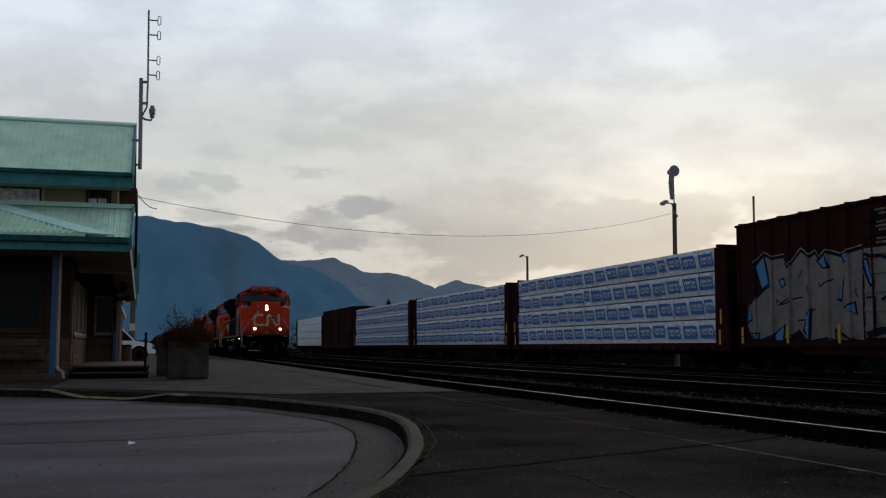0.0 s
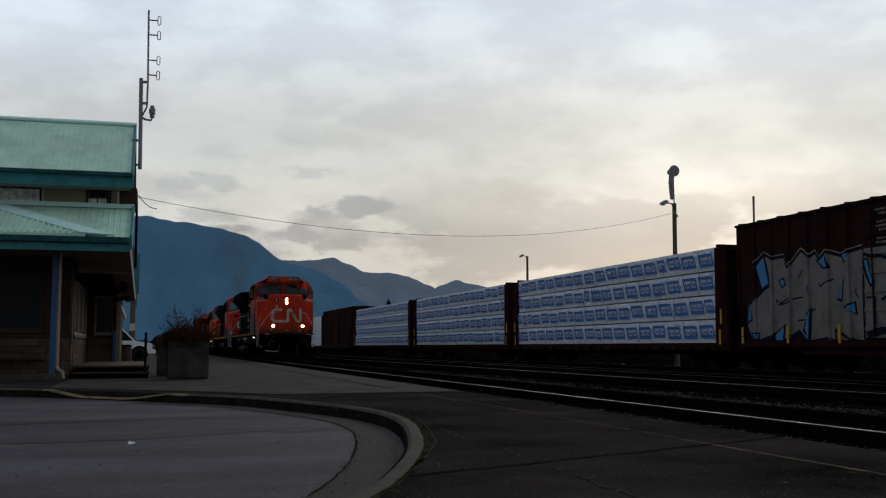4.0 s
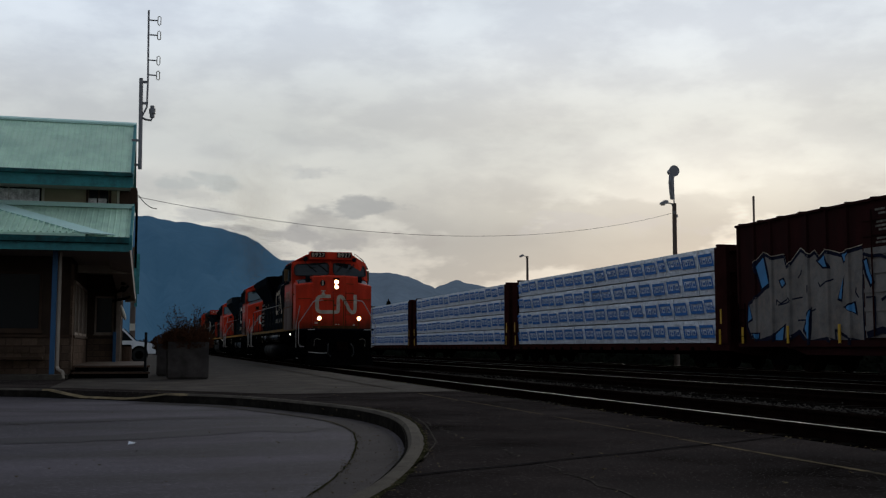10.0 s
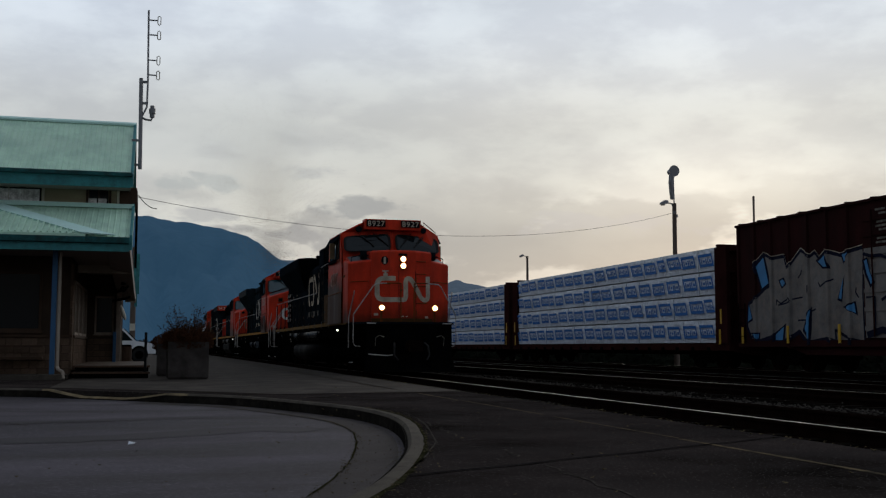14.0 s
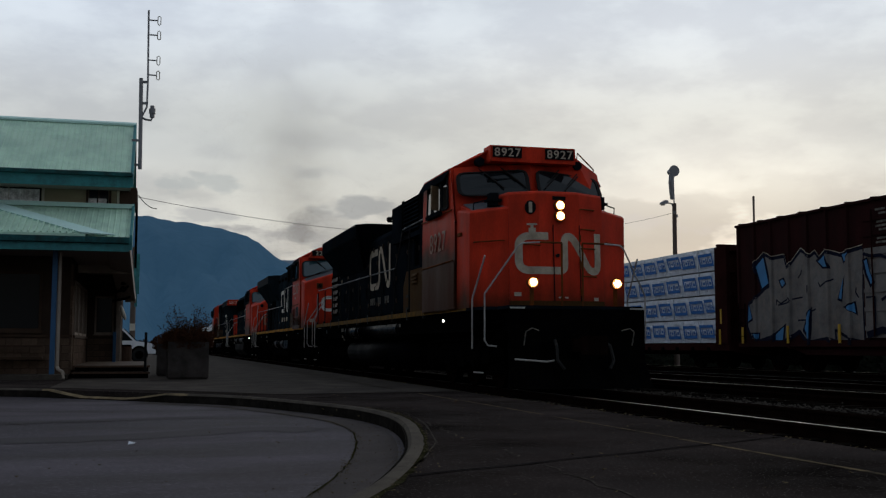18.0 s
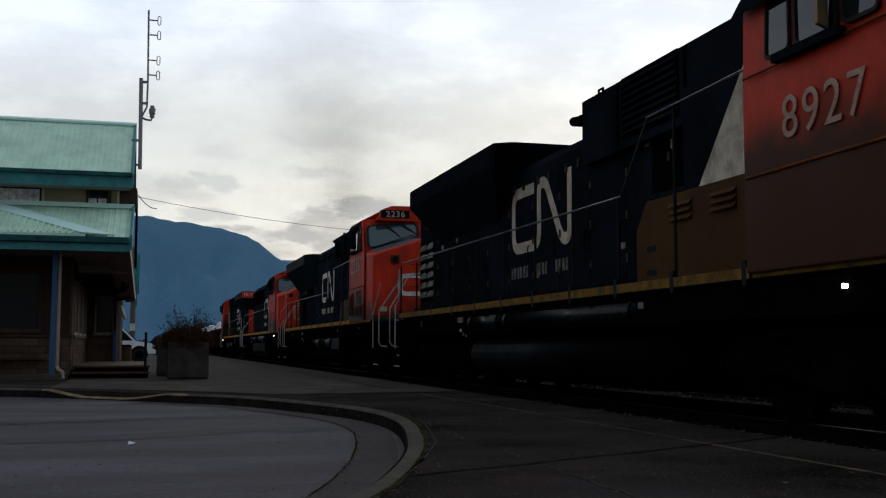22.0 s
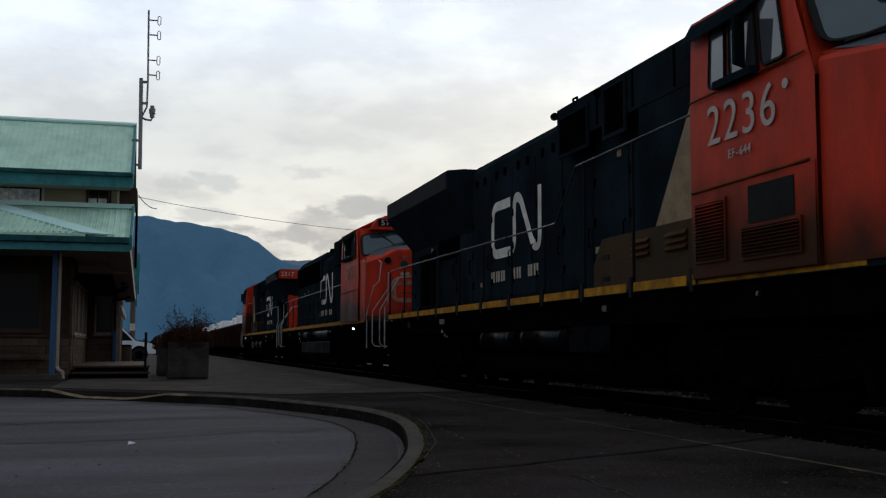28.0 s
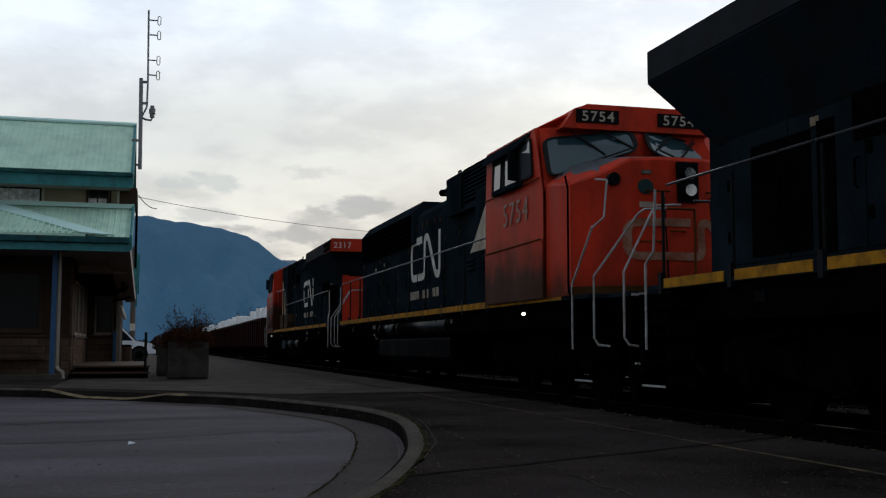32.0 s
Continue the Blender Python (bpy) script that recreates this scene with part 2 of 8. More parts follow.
def grimy_red(name, z0, z1):
    """Red paint whose brown road grime thins out upwards from the sill, with a ragged upper edge."""
    m = mat(name, (0.50, 0.035, 0.014), 0.5, vary=0.2, scale=1.1, bump=0.05, dirt=(0.16, 0.022, 0.012), dirt_amount=0.45, stretch=(1.4, 1.4, 0.45), spec=0.05)
    nt = m.node_tree
    N, L = nt.nodes.new, nt.links.new
    b = nt.nodes["Principled BSDF"]
    old = b.inputs["Base Color"].links[0].from_socket
    tc, sp, nz = N("ShaderNodeTexCoord"), N("ShaderNodeSeparateXYZ"), N("ShaderNodeTexNoise")
    L(tc.outputs["Object"], sp.inputs[0])
    L(tc.outputs["Object"], nz.inputs[0])
    nz.inputs["Scale"].default_value, nz.inputs["Detail"].default_value = 1.7, 5.0
    add = N("ShaderNodeMath")
    add.operation = "MULTIPLY_ADD"
    L(nz.outputs[0], add.inputs[0])
    add.inputs[1].default_value = -0.9
    L(sp.outputs[2], add.inputs[2])
    r = N("ShaderNodeMapRange")
    r.interpolation_type = "SMOOTHSTEP"
    r.inputs[1].default_value, r.inputs[2].default_value, r.inputs[3].default_value, r.inputs[4].default_value = z0 - 0.45, z1 - 0.45, 0.97, 0.0
    L(add.outputs[0], r.inputs[0])
    mx = N("ShaderNodeMix")
    mx.data_type = "RGBA"
    L(r.outputs[0], mx.inputs[0])
    L(old, mx.inputs[6])
    mx.inputs[7].default_value = (0.030, 0.0125, 0.0045, 1)
    L(mx.outputs[2], b.inputs["Base Color"])
    return m


RED_GRIMY = grimy_red("heavily_grimed_red_paint", 2.5, 3.3)
RED_WORN = grimy_red("road_grimed_red_paint", 1.35, 2.25)
RED_MIDG = grimy_red("brown_grimed_red_paint", 1.9, 2.7)
RED_NOSE = grimy_red("grime_footed_red_paint", 1.45, 2.4)
NUMBER_OLD = mat("faded_number_paint", (0.36, 0.25, 0.20), 0.65, vary=0.3, scale=2.5, bump=0.05, spec=0.02, dirt=(0.22, 0.07, 0.03), dirt_amount=0.8)
YELLOW_OLD = mat("grimed_sill_paint", (0.15, 0.08, 0.014), 0.6, vary=0.35, scale=2, bump=0.05, spec=0.02, dirt=(0.04, 0.025, 0.012), dirt_amount=0.8)
LATCH = mat("rusty_latch", (0.026, 0.014, 0.008), 0.8, vary=0.3, scale=4, bump=0.2)
RUBBER = mat("black_rubber", (0.012, 0.012, 0.012), 0.8, vary=0.2, scale=4, bump=0.1)
BOARD = mat("number_board_black", (0.006, 0.006, 0.007), 0.5, vary=0.1, scale=4, bump=0.0, spec=0.03)
STEEL = mat("worn_rail_steel", (0.015, 0.0145, 0.014), 0.55, metal=0.9, vary=0.2, scale=6, bump=0.05, stretch=(1, 0.1, 1))
RUST = mat("rusty_steel", (0.006, 0.0035, 0.0028), 0.85, vary=0.4, scale=4, bump=0.3, spec=0.0)
LAMP_ON = glow("lit_headlight", (1.0, 0.82, 0.58), 110.0)
# warm emission on the reflector ring paints the halo round each bulb
LAMP_HALO = glow("reflector_halo_glow", (1.0, 0.42, 0.12), 1.4)
LAMP_SMALL = glow("lit_walkway_lamp", (1.0, 0.95, 0.85), 6.0)
LENS = mat("clear_lamp_lens", (0.5, 0.5, 0.5), 0.08, metal=0.8, vary=0.1, scale=9, bump=0.0)


def glass_mat(name, color, rough=0.04):
    m = bpy.data.materials.new(name)
    m.use_nodes = True
    b = m.node_tree.nodes["Principled BSDF"]
    b.inputs["Base Color"].default_value = (*color, 1)
    b.inputs["Roughness"].default_value, b.inputs["Metallic"].default_value = rough, 0.0
    b.inputs["Specular IOR Level"].default_value = 0.5
    return m


GLASS = glass_mat("dark_cab_glass", (0.006, 0.010, 0.012))
# teal base puts the mirrored sky into the windscreen colour
GLASS_SKY = glass_mat("sky_tinted_cab_glass", (0.018, 0.048, 0.058))
GLASS_SKY.node_tree.nodes["Principled BSDF"].inputs["Specular IOR Level"].default_value = 0.8
GLASS.node_tree.nodes["Principled BSDF"].inputs["Specular IOR Level"].default_value = 0.3
# pale base puts the sky's reflection into the side panes
GLASS_SIDE = glass_mat("sky_paled_cab_side_glass", (0.055, 0.062, 0.068))
GLASS_G = glass_mat("house_window_glass", (0.010, 0.012, 0.014), 0.08)
GLASS_G.node_tree.nodes["Principled BSDF"].inputs["Specular IOR Level"].default_value = 0.07
SOOT = mat("exhaust_soot", (0.16, 0.1, 0.062), 1.0, vary=0.2, scale=0.5, bump=0.0, spec=0.0)

ASPHALT = mat("platform_asphalt", (0.0225, 0.0182, 0.0168), 0.9, vary=0.7, scale=0.55, bump=0.35, grain=90, dirt=(0.027, 0.0235, 0.022), dirt_amount=0.6, spec=0.0, speck=((0.13, 0.118, 0.105), 42, 0.85))
ROAD = mat("road_asphalt", (0.065, 0.058, 0.067), 0.7, vary=0.5, scale=0.3, bump=0.35, grain=110, dirt=(0.037, 0.032, 0.032), dirt_amount=0.75, spec=0.02, stretch=(0.5, 1.3, 1), speck=((0.20, 0.20, 0.21), 45, 0.85))
EARTH = mat("dark_earth", (0.007, 0.0065, 0.006), 0.95, vary=0.35, scale=0.2, bump=0.5, grain=8, spec=0.0)
BALLAST = mat("ballast_bed", (0.007, 0.006, 0.0055), 0.95, vary=0.5, scale=1.5, bump=0.8, grain=18, spec=0.0)
STONE = mat("ballast_stone", (0.040, 0.035, 0.030), 0.9, vary=0.5, scale=5, bump=0.3, spec=0.02)
CONCRETE = mat("kerb_concrete", (0.066, 0.057, 0.047), 0.85, vary=0.3, scale=1.5, bump=0.4, grain=60, dirt=(0.036, 0.031, 0.025), dirt_amount=0.7, spec=0.02)
KERB_Y = mat("worn_yellow_kerb", (0.19, 0.145, 0.085), 0.85, vary=0.3, scale=2.0, bump=0.4, grain=60, dirt=(0.075, 0.06, 0.042), dirt_amount=0.9, spec=0.02)
LINE = mat("worn_line_paint", (0.105, 0.08, 0.05), 0.8, vary=0.3, scale=2.0, bump=0.3, grain=70, dirt=(0.028, 0.025, 0.022), dirt_amount=0.95, spec=0.0)
SLEEPER = mat("tarred_sleeper", (0.008, 0.0065, 0.0055), 0.95, vary=0.4, scale=3, bump=0.5, stretch=(0.3, 3, 3), piece=0.3, spec=0.0)
ROOF = mat("green_ribbed_roof", (0.51, 0.72, 0.56), 0.55, vary=0.10, scale=0.8, bump=0.03, dirt=(0.25, 0.42, 0.34), dirt_amount=0.5, spec=0.3)
RTRIM = mat("pale_green_trim", (0.52, 0.74, 0.68), 0.55, vary=0.08, scale=1, bump=0.03)
FASCIA = mat("teal_fascia", (0.045, 0.22, 0.23), 0.6, vary=0.15, scale=2, bump=0.08, dirt=(0.03, 0.07, 0.08), dirt_amount=0.6)
GUTTER_T = mat("stained_teal_gutter", (0.022, 0.11, 0.115), 0.6, vary=0.35, scale=2.5, bump=0.08, dirt=(0.02, 0.035, 0.035), dirt_amount=0.8)
BROWNW = mat("brown_timber_wall", (0.050, 0.034, 0.025), 0.9, vary=0.2, scale=2, bump=0.4, grain=50, spec=0.02)
# the kerb's road face: shade and some grime put into one dark colour
KERB_SHADE = mat("shaded_grimy_kerb_face", (0.011, 0.01, 0.009), 0.95, vary=0.4, scale=2.5, bump=0.4, grain=50, dirt=(0.04, 0.034, 0.028), dirt_amount=0.35, spec=0.0)
SCREEN = mat("grey_radiator_screen", (0.019, 0.021, 0.024), 0.8, vary=0.35, scale=2, bump=0.3, grain=60, spec=0.02)
STUCCO = mat("beige_stucco", (0.35, 0.30, 0.20), 0.9, vary=0.12, scale=1.5, bump=0.4, grain=80)
SOFFIT = mat("soffit_boards", (0.30, 0.26, 0.23), 0.8, vary=0.12, scale=2, bump=0.1)
BLOCK = mat("brown_split_block", (0.098, 0.066, 0.047), 0.95, vary=0.3, scale=3, bump=0.8, grain=30, piece=0.2, spec=0.02)
WOODD = mat("dark_brown_wood", (0.055, 0.032, 0.02), 0.7, vary=0.3, scale=3, bump=0.2, stretch=(1, 1, 0.1))
BLUE_P = mat("blue_post_paint", (0.03, 0.085, 0.17), 0.55, vary=0.15, scale=3, bump=0.05)
FRAME_W = mat("cream_window_frame", (0.5, 0.46, 0.38), 0.6, vary=0.1, scale=3, bump=0.05)
FRAME_B = mat("brown_window_frame", (0.21, 0.165, 0.13), 0.7, vary=0.2, scale=3, bump=0.1)
FRAME_W2 = mat("dull_cream_pipe", (0.26, 0.22, 0.18), 0.7, vary=0.2, scale=3, bump=0.05)
CURTAIN = mat("grey_lace_curtain", (0.72, 0.70, 0.70), 0.8, vary=0.45, scale=5, bump=0.3, grain=30)
PLANTER = mat("planter_concrete", (0.043, 0.037, 0.034), 0.9, vary=0.5, scale=2.5, bump=0.4, grain=60, spec=0.02)
TWIG = mat("dry_twigs", (0.028, 0.016, 0.011), 0.9, vary=0.3, scale=5, bump=0.2, spec=0.0)
LEAFM = mat("brown_dry_leaves", (0.05, 0.021, 0.011), 0.9, vary=0.5, scale=4, bump=0.1, piece=0.2, spec=0.0)
FOLIAGE = mat("evergreen_foliage", (0.01, 0.013, 0.009), 0.95, vary=0.5, scale=2, bump=0.2, spec=0.0)
GALV = mat("galvanised_steel", (0.20, 0.20, 0.21), 0.5, metal=0.6, vary=0.15, scale=4, bump=0.05)
POLE = mat("weathered_timber_pole", (0.11, 0.085, 0.07), 0.9, vary=0.3, scale=4, bump=0.3, stretch=(1, 1, 0.1))
WRAP = mat("white_lumber_wrap", (0.52, 0.56, 0.62), 0.55, vary=0.16, scale=1.6, bump=1.0, grain=4.5, dirt=(0.5, 0.52, 0.56), dirt_amount=0.5, depth=0.05)
PRINT = mat("blue_wrap_print", (0.012, 0.105, 0.33), 0.6, vary=0.15, scale=3, bump=0.2, grain=7)
BOXCAR = mat("boxcar_brown_paint", (0.022, 0.006, 0.006), 0.75, vary=0.3, scale=0.7, bump=0.1, spec=0.02, dirt=(0.014, 0.005, 0.005), dirt_amount=0.8, stretch=(1, 1, 0.4))
CARBROWN = mat("flatcar_brown_paint", (0.026, 0.009, 0.008), 0.8, vary=0.3, scale=1, bump=0.15, spec=0.0)
TAG_GREY = mat("spray_paint_grey", (0.125, 0.118, 0.114), 0.6, vary=0.35, scale=1.5, bump=0.08, dirt=(0.2, 0.16, 0.135), dirt_amount=0.5)
TAG_DARK = mat("spray_paint_navy", (0.006, 0.008, 0.02), 0.6, vary=0.2, scale=1.5, bump=0.05, spec=0.02)
TAG_BLUE = mat("spray_paint_blue", (0.04, 0.17, 0.36), 0.6, vary=0.2, scale=1.5, bump=0.05)
REFLECT = mat("yellow_reflector", (0.42, 0.25, 0.02), 0.4, vary=0.1, scale=3, bump=0.0)
CARWHITE = mat("white_car_paint", (0.75, 0.76, 0.78), 0.3, vary=0.05, scale=2, bump=0.0)
SNOWY = mat("white_wrapped_bundle", (0.74, 0.74, 0.74), 0.7, vary=0.12, scale=1.5, bump=0.3, grain=9)


# air haze before the mountains is put in as an even bluish emission
def hazed_hill_mat(name, color, haze_glow):
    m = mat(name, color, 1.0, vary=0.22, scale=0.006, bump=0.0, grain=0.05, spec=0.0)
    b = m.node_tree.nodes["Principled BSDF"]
    b.inputs["Emission Color"].default_value = (*haze_glow, 1)
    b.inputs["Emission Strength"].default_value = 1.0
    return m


# far ridges get a paler, bluer copy, their haze painted into colour and glow
HILL = hazed_hill_mat("hazed_forest_mountain", (0.030, 0.045, 0.060), (0.016, 0.048, 0.088))
HILL_FAR = hazed_hill_mat("hazed_far_mountain", (0.05, 0.065, 0.085), (0.042, 0.059, 0.082))

# ---- ground, road, platform, kerb ----
TRACK = 7.33            # centre line of the main track
YARD = (11.75, 16.1)    # centre lines of the empty yard tracks
PARKED = 21.9           # centre line of the track with standing cars


def spline(pts, per):
    """Smooth open curve through plan points."""
    P = [Vector(p) for p in pts]
    out = []
    for i in range(len(P) - 1):
        a, b, c, d = P[max(i - 1, 0)], P[i], P[i + 1], P[min(i + 2, len(P) - 1)]
        for k in range(per):
            t = k / per
            out.append(0.5 * (2 * b + (c - a) * t + (2 * a - 5 * b + 4 * c - d) * t * t + (3 * b - a - 3 * c + d) * t ** 3))
    out.append(P[-1])
    return out


KERB = spline([(-14, -2.5), (-6, -0.3), (-2.2, 1.9), (0.0, 4.0), (1.15, 6.0), (1.86, 7.85), (2.36, 9.67), (2.79, 11.9), (2.90, 13.7),
               (2.63, 15.5), (1.58, 18.45), (0.36, 20.0), (-1.6, 22.2), (-2.8, 23.1), (-6.0, 24.1), (-14.0, 24.6), (-60, 24.8)], 8)


def normals(c):
    out = []
    for i in range(len(c)):
        d = (c[min(i + 1, len(c) - 1)] - c[max(i - 1, 0)]).normalized()
        out.append(Vector((d.y, -d.x)))          # towards the platform
    return out


KN = normals(KERB)


def build_ground():
    bm = bm_new()
    bx(bm, -3000, 3000, -800, 4600, -1.2, -0.2)
    solid("ground", bm, EARTH, "dark bare earth round the railway yard", "ground", "structure")
    bm = bm_new()
    inner = [p - n * 0.05 for p, n in zip(KERB, KN)]
    bm.faces.new([bm.verts.new((p.x, p.y, -0.15)) for p in inner])
    solid("road", bm, ROAD, "worn blue-grey asphalt of the turning loop", "road", "structure")
    bm = bm_new()
    outer = [p + n * 0.03 for p, n in zip(KERB, KN)]
    ring = [(p.x, p.y) for p in outer] + [(-60, 260), (5.72, 260), (5.72, -30), (-14, -30)]
    top = [bm.verts.new((x, y, 0)) for x, y in ring]
    bot = [bm.verts.new((x, y, -0.3)) for x, y in ring]
    bm.faces.new(top)
    for i in range(len(ring)):
        j = (i + 1) % len(ring)
        bm.faces.new((top[i], bot[i], bot[j], top[j]))
    solid("platform", bm, ASPHALT, "dark patched asphalt station platform beside the track", "platform", "structure")


def build_kerb():
    kerb = thing("kerb", Matrix(), "worn rounded concrete kerb with a yellow dropped stretch", "kerb", kind="structure")
    W_, n = 0.125, len(KERB)
    i = 8
    while i < n - 9:
        bm = bm_new()
        rings, ys = [], []
        for k in range(i, min(i + 4, n)):
            p, nn = KERB[k], KN[k]
            a = k / 8.0
            drop = 0.11 * max(0.0, min(1.0, (a - 11.0) * 3, (12.1 - a) * 3)) if 11 <= a <= 12.1 else 0.0
            ys.append(drop)
            h = 0.012 - drop
            prof = [(-W_ - 0.02, -0.2), (-W_, h - 0.03), (-W_ + 0.03, h), (-0.02, h), (0.015, h - 0.01), (0.02, -0.2)]
            rings.append([(p.x + nn.x * (o + 0.035), p.y + nn.y * (o + 0.035), z) for o, z in prof])
        rings[-1] = [tuple(Vector(a).lerp(Vector(b), 0.99)) for a, b in zip(rings[-2], rings[-1])]
        loft(bm, rings)
        stone = part("kerb_stone", bm, KERB_Y if max(ys) > 0.03 else CONCRETE, kerb)
        # thin strip that paints the shade on the stone's road side
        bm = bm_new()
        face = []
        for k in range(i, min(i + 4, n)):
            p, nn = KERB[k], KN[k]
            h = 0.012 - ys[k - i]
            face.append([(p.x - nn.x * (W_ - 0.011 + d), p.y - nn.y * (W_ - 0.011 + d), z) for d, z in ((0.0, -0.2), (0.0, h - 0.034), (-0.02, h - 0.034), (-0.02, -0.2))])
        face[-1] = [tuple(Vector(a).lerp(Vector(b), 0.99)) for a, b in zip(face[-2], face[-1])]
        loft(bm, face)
        part("scuffed_face", bm, KERB_SHADE, stone, "kerb face with its shade and grime painted dark")
        i += 3


def build_markings():
    for k, (y0, y1, x, wide) in enumerate(((3.0, 9.1, 4.66, 0.03), (9.2, 12.4, 4.69, 0.014), (12.8, 16.4, 4.71, 0.016), (16.5, 19.2, 4.68, 0.026), (20.6, 60.0, 4.65, 0.042))):
        bm = bm_new()
        n = 14
        row = []
        for j in range(n + 1):
            y = y0 + (y1 - y0) * j / n
            w = wide * (1 + 0.2 * math.sin(j * 2.7 + k))
            row.append((bm.verts.new((x - w, y, 0.004)), bm.verts.new((x + w, y, 0.004))))
        for a, b in zip(row, row[1:]):
            bm.faces.new((a[0], a[1], b[1], b[0]))
        solid("safety_line", bm, LINE, "faded pale line painted along the platform edge", "line", "structure")
    # tarred joints across the platform
    TAR = mat("tar_joint", (0.012, 0.011, 0.011), 0.95, vary=0.3, scale=4, bump=0.2, spec=0.0)
    for x0, y0, x1, y1, w in ((2.75, 12.6, 5.7, 13.9, 0.016), (1.62, 6.9, 5.7, 9.1, 0.017), (2.2, 19.0, 5.7, 19.6, 0.02)):
        bm = bm_new()
        n, row = 16, []
        d = Vector((x1 - x0, y1 - y0)).normalized()
        for j in range(n + 1):
            t = j / n
            ww = w * (0.7 + 0.5 * abs(math.sin(j * 1.9)))
            c = Vector((x0 + (x1 - x0) * t, y0 + (y1 - y0) * t + 0.02 * math.sin(j * 1.3)))
            row.append([bm.verts.new((c.x + s * d.y * ww, c.y - s * d.x * ww, 0.008)) for s in (-1, 1)])
        for a, b in zip(row, row[1:]):
            bm.faces.new((a[0], a[1], b[1], b[0]))
        solid("pavement_joint", bm, TAR, "dark tar-filled joint in the asphalt", "joint", "structure")


def build_tracks():
    bm = bm_new()
    xs = [5.74 + 0.22 * i for i in range(26)] + [11.6 + 0.6 * i for i in range(28)] + [34, 60, 140]
    ys = [-30 + 3 * i for i in range(11)] + [3.4 + 0.3 * i for i in range(100)] + [34 + 3 * i for i in range(40)] + [170, 220, 300, 500, 900]
    grid = [[bm.verts.new((x, y, -0.13 + 0.035 * noise.noise((x * 3, y * 3, 0)) + 0.05 * noise.noise((x * 0.7, y * 0.4, 4)) if x > 5.8 else -0.1)) for y in ys] for x in xs]
    for a, b in zip(grid, grid[1:]):
        for j in range(len(ys) - 1):
            bm.faces.new((a[j], b[j], b[j + 1], a[j + 1]))
    solid("ballast", bm, BALLAST, "dark oily ballast bed of the railway yard", "ballast", "stuff", smooth=True)
    rng = random.Random(5)
    bm = bm_new()
    for _ in range(9000):
        y = 4 + 36 * rng.random() ** 1.3
        x = rng.choice((rng.uniform(5.8, 6.4), rng.gauss(9.0, 0.4), rng.gauss(8.9, 0.42), rng.gauss(8.9, 0.42), rng.gauss(9.1, 0.5), rng.uniform(6, 16)))
        if x < 5.8:
            continue
        r = rng.uniform(0.01, 0.032) * (1.0 if rng.random() < 0.97 else 1.7)
        z = -0.11 + 0.05 * noise.noise((x * 0.7, y * 0.4, 4))
        if 8.3 < x < 10.6:
            z += 0.05
        vs = [bm.verts.new((x + r * rng.uniform(.6, 1.3) * a, y + r * rng.uniform(.6, 1.3) * b, z + r * rng.uniform(.5, 1) * c)) for a, b, c in ((1, 0, 0), (0, 1, 0), (-1, 0, 0), (0, -1, 0), (0, 0, 1))]
        for i in range(4):
            bm.faces.new((vs[i], vs[(i + 1) % 4], vs[4]))
    solid("ballast_stones", bm, STONE, "scattered grey ballast stones between the tracks", "stones", "stuff")
    prof = [(-0.07, -0.13), (0.07, -0.13), (0.07, -0.115), (0.012, -0.1), (0.012, 0.0), (0.036, 0.008), (0.036, 0.036), (0.028, 0.04), (-0.028, 0.04), (-0.036, 0.036), (-0.036, 0.008), (-0.012, 0.0), (-0.012, -0.1), (-0.07, -0.115)]
    sl = bm_new()
    bx(sl, -1.3, 1.3, -0.11, 0.11, -0.28, -0.085)
    sl_me = mesh_from("sleeper", sl, SLEEPER)
    for k, x in enumerate((TRACK, *YARD, PARKED)):
        track = thing("railway_track", pose(x, 0, 0), "steel rails on tarred sleepers in ballast", "track", "yard tracks", "structure")
        for s in (-1, 1):
            bm = bm_new()
            up = 0.025 if k == 0 else 0.0
            extr(bm, [(px + s * 0.755, pz - 0.02 + up) for px, pz in prof], "y", -30, 420)
            rail = part("rail", bm, RUST, track, "rusty steel rail")
            bm = bm_new()
            bx(bm, s * 0.755 - 0.026, s * 0.755 + 0.026, -30, 420, 0.0205 + up, 0.026 + up)
            part("running_surface", bm, RUST if (k == 0 and s > 0) or (k == 1 and s < 0) else STEEL, rail, "worn railhead")
        for j in range(70 if k < 2 else 40):
            shared("sleeper", sl_me, track, pose(0.02 * math.sin(j * 3.1), 5 + 0.6 * j, 0, 0, 0, 0.7 * math.sin(j * 1.7)))


def strip(name, pts, w, z, material, label, kind="structure", jitter=0.0, seed=1):
    """A flat band along plan points."""
    rng = random.Random(seed)
    bm = bm_new()
    nn = normals(pts)
    rows = []
    for p, n in zip(pts, nn):
        a, b = (w, w) if not jitter else (w * rng.uniform(1 - jitter, 1 + jitter), w * rng.uniform(1 - jitter, 1 + jitter))
        rows.append((bm.verts.new((p.x - n.x * a, p.y - n.y * a, z)), bm.verts.new((p.x + n.x * b, p.y + n.y * b, z))))
    for a, b in zip(rows, rows[1:]):
        bm.faces.new((a[0], a[1], b[1], b[0]))
    return solid(name, bm, material, label, name.replace("_", " "), kind)


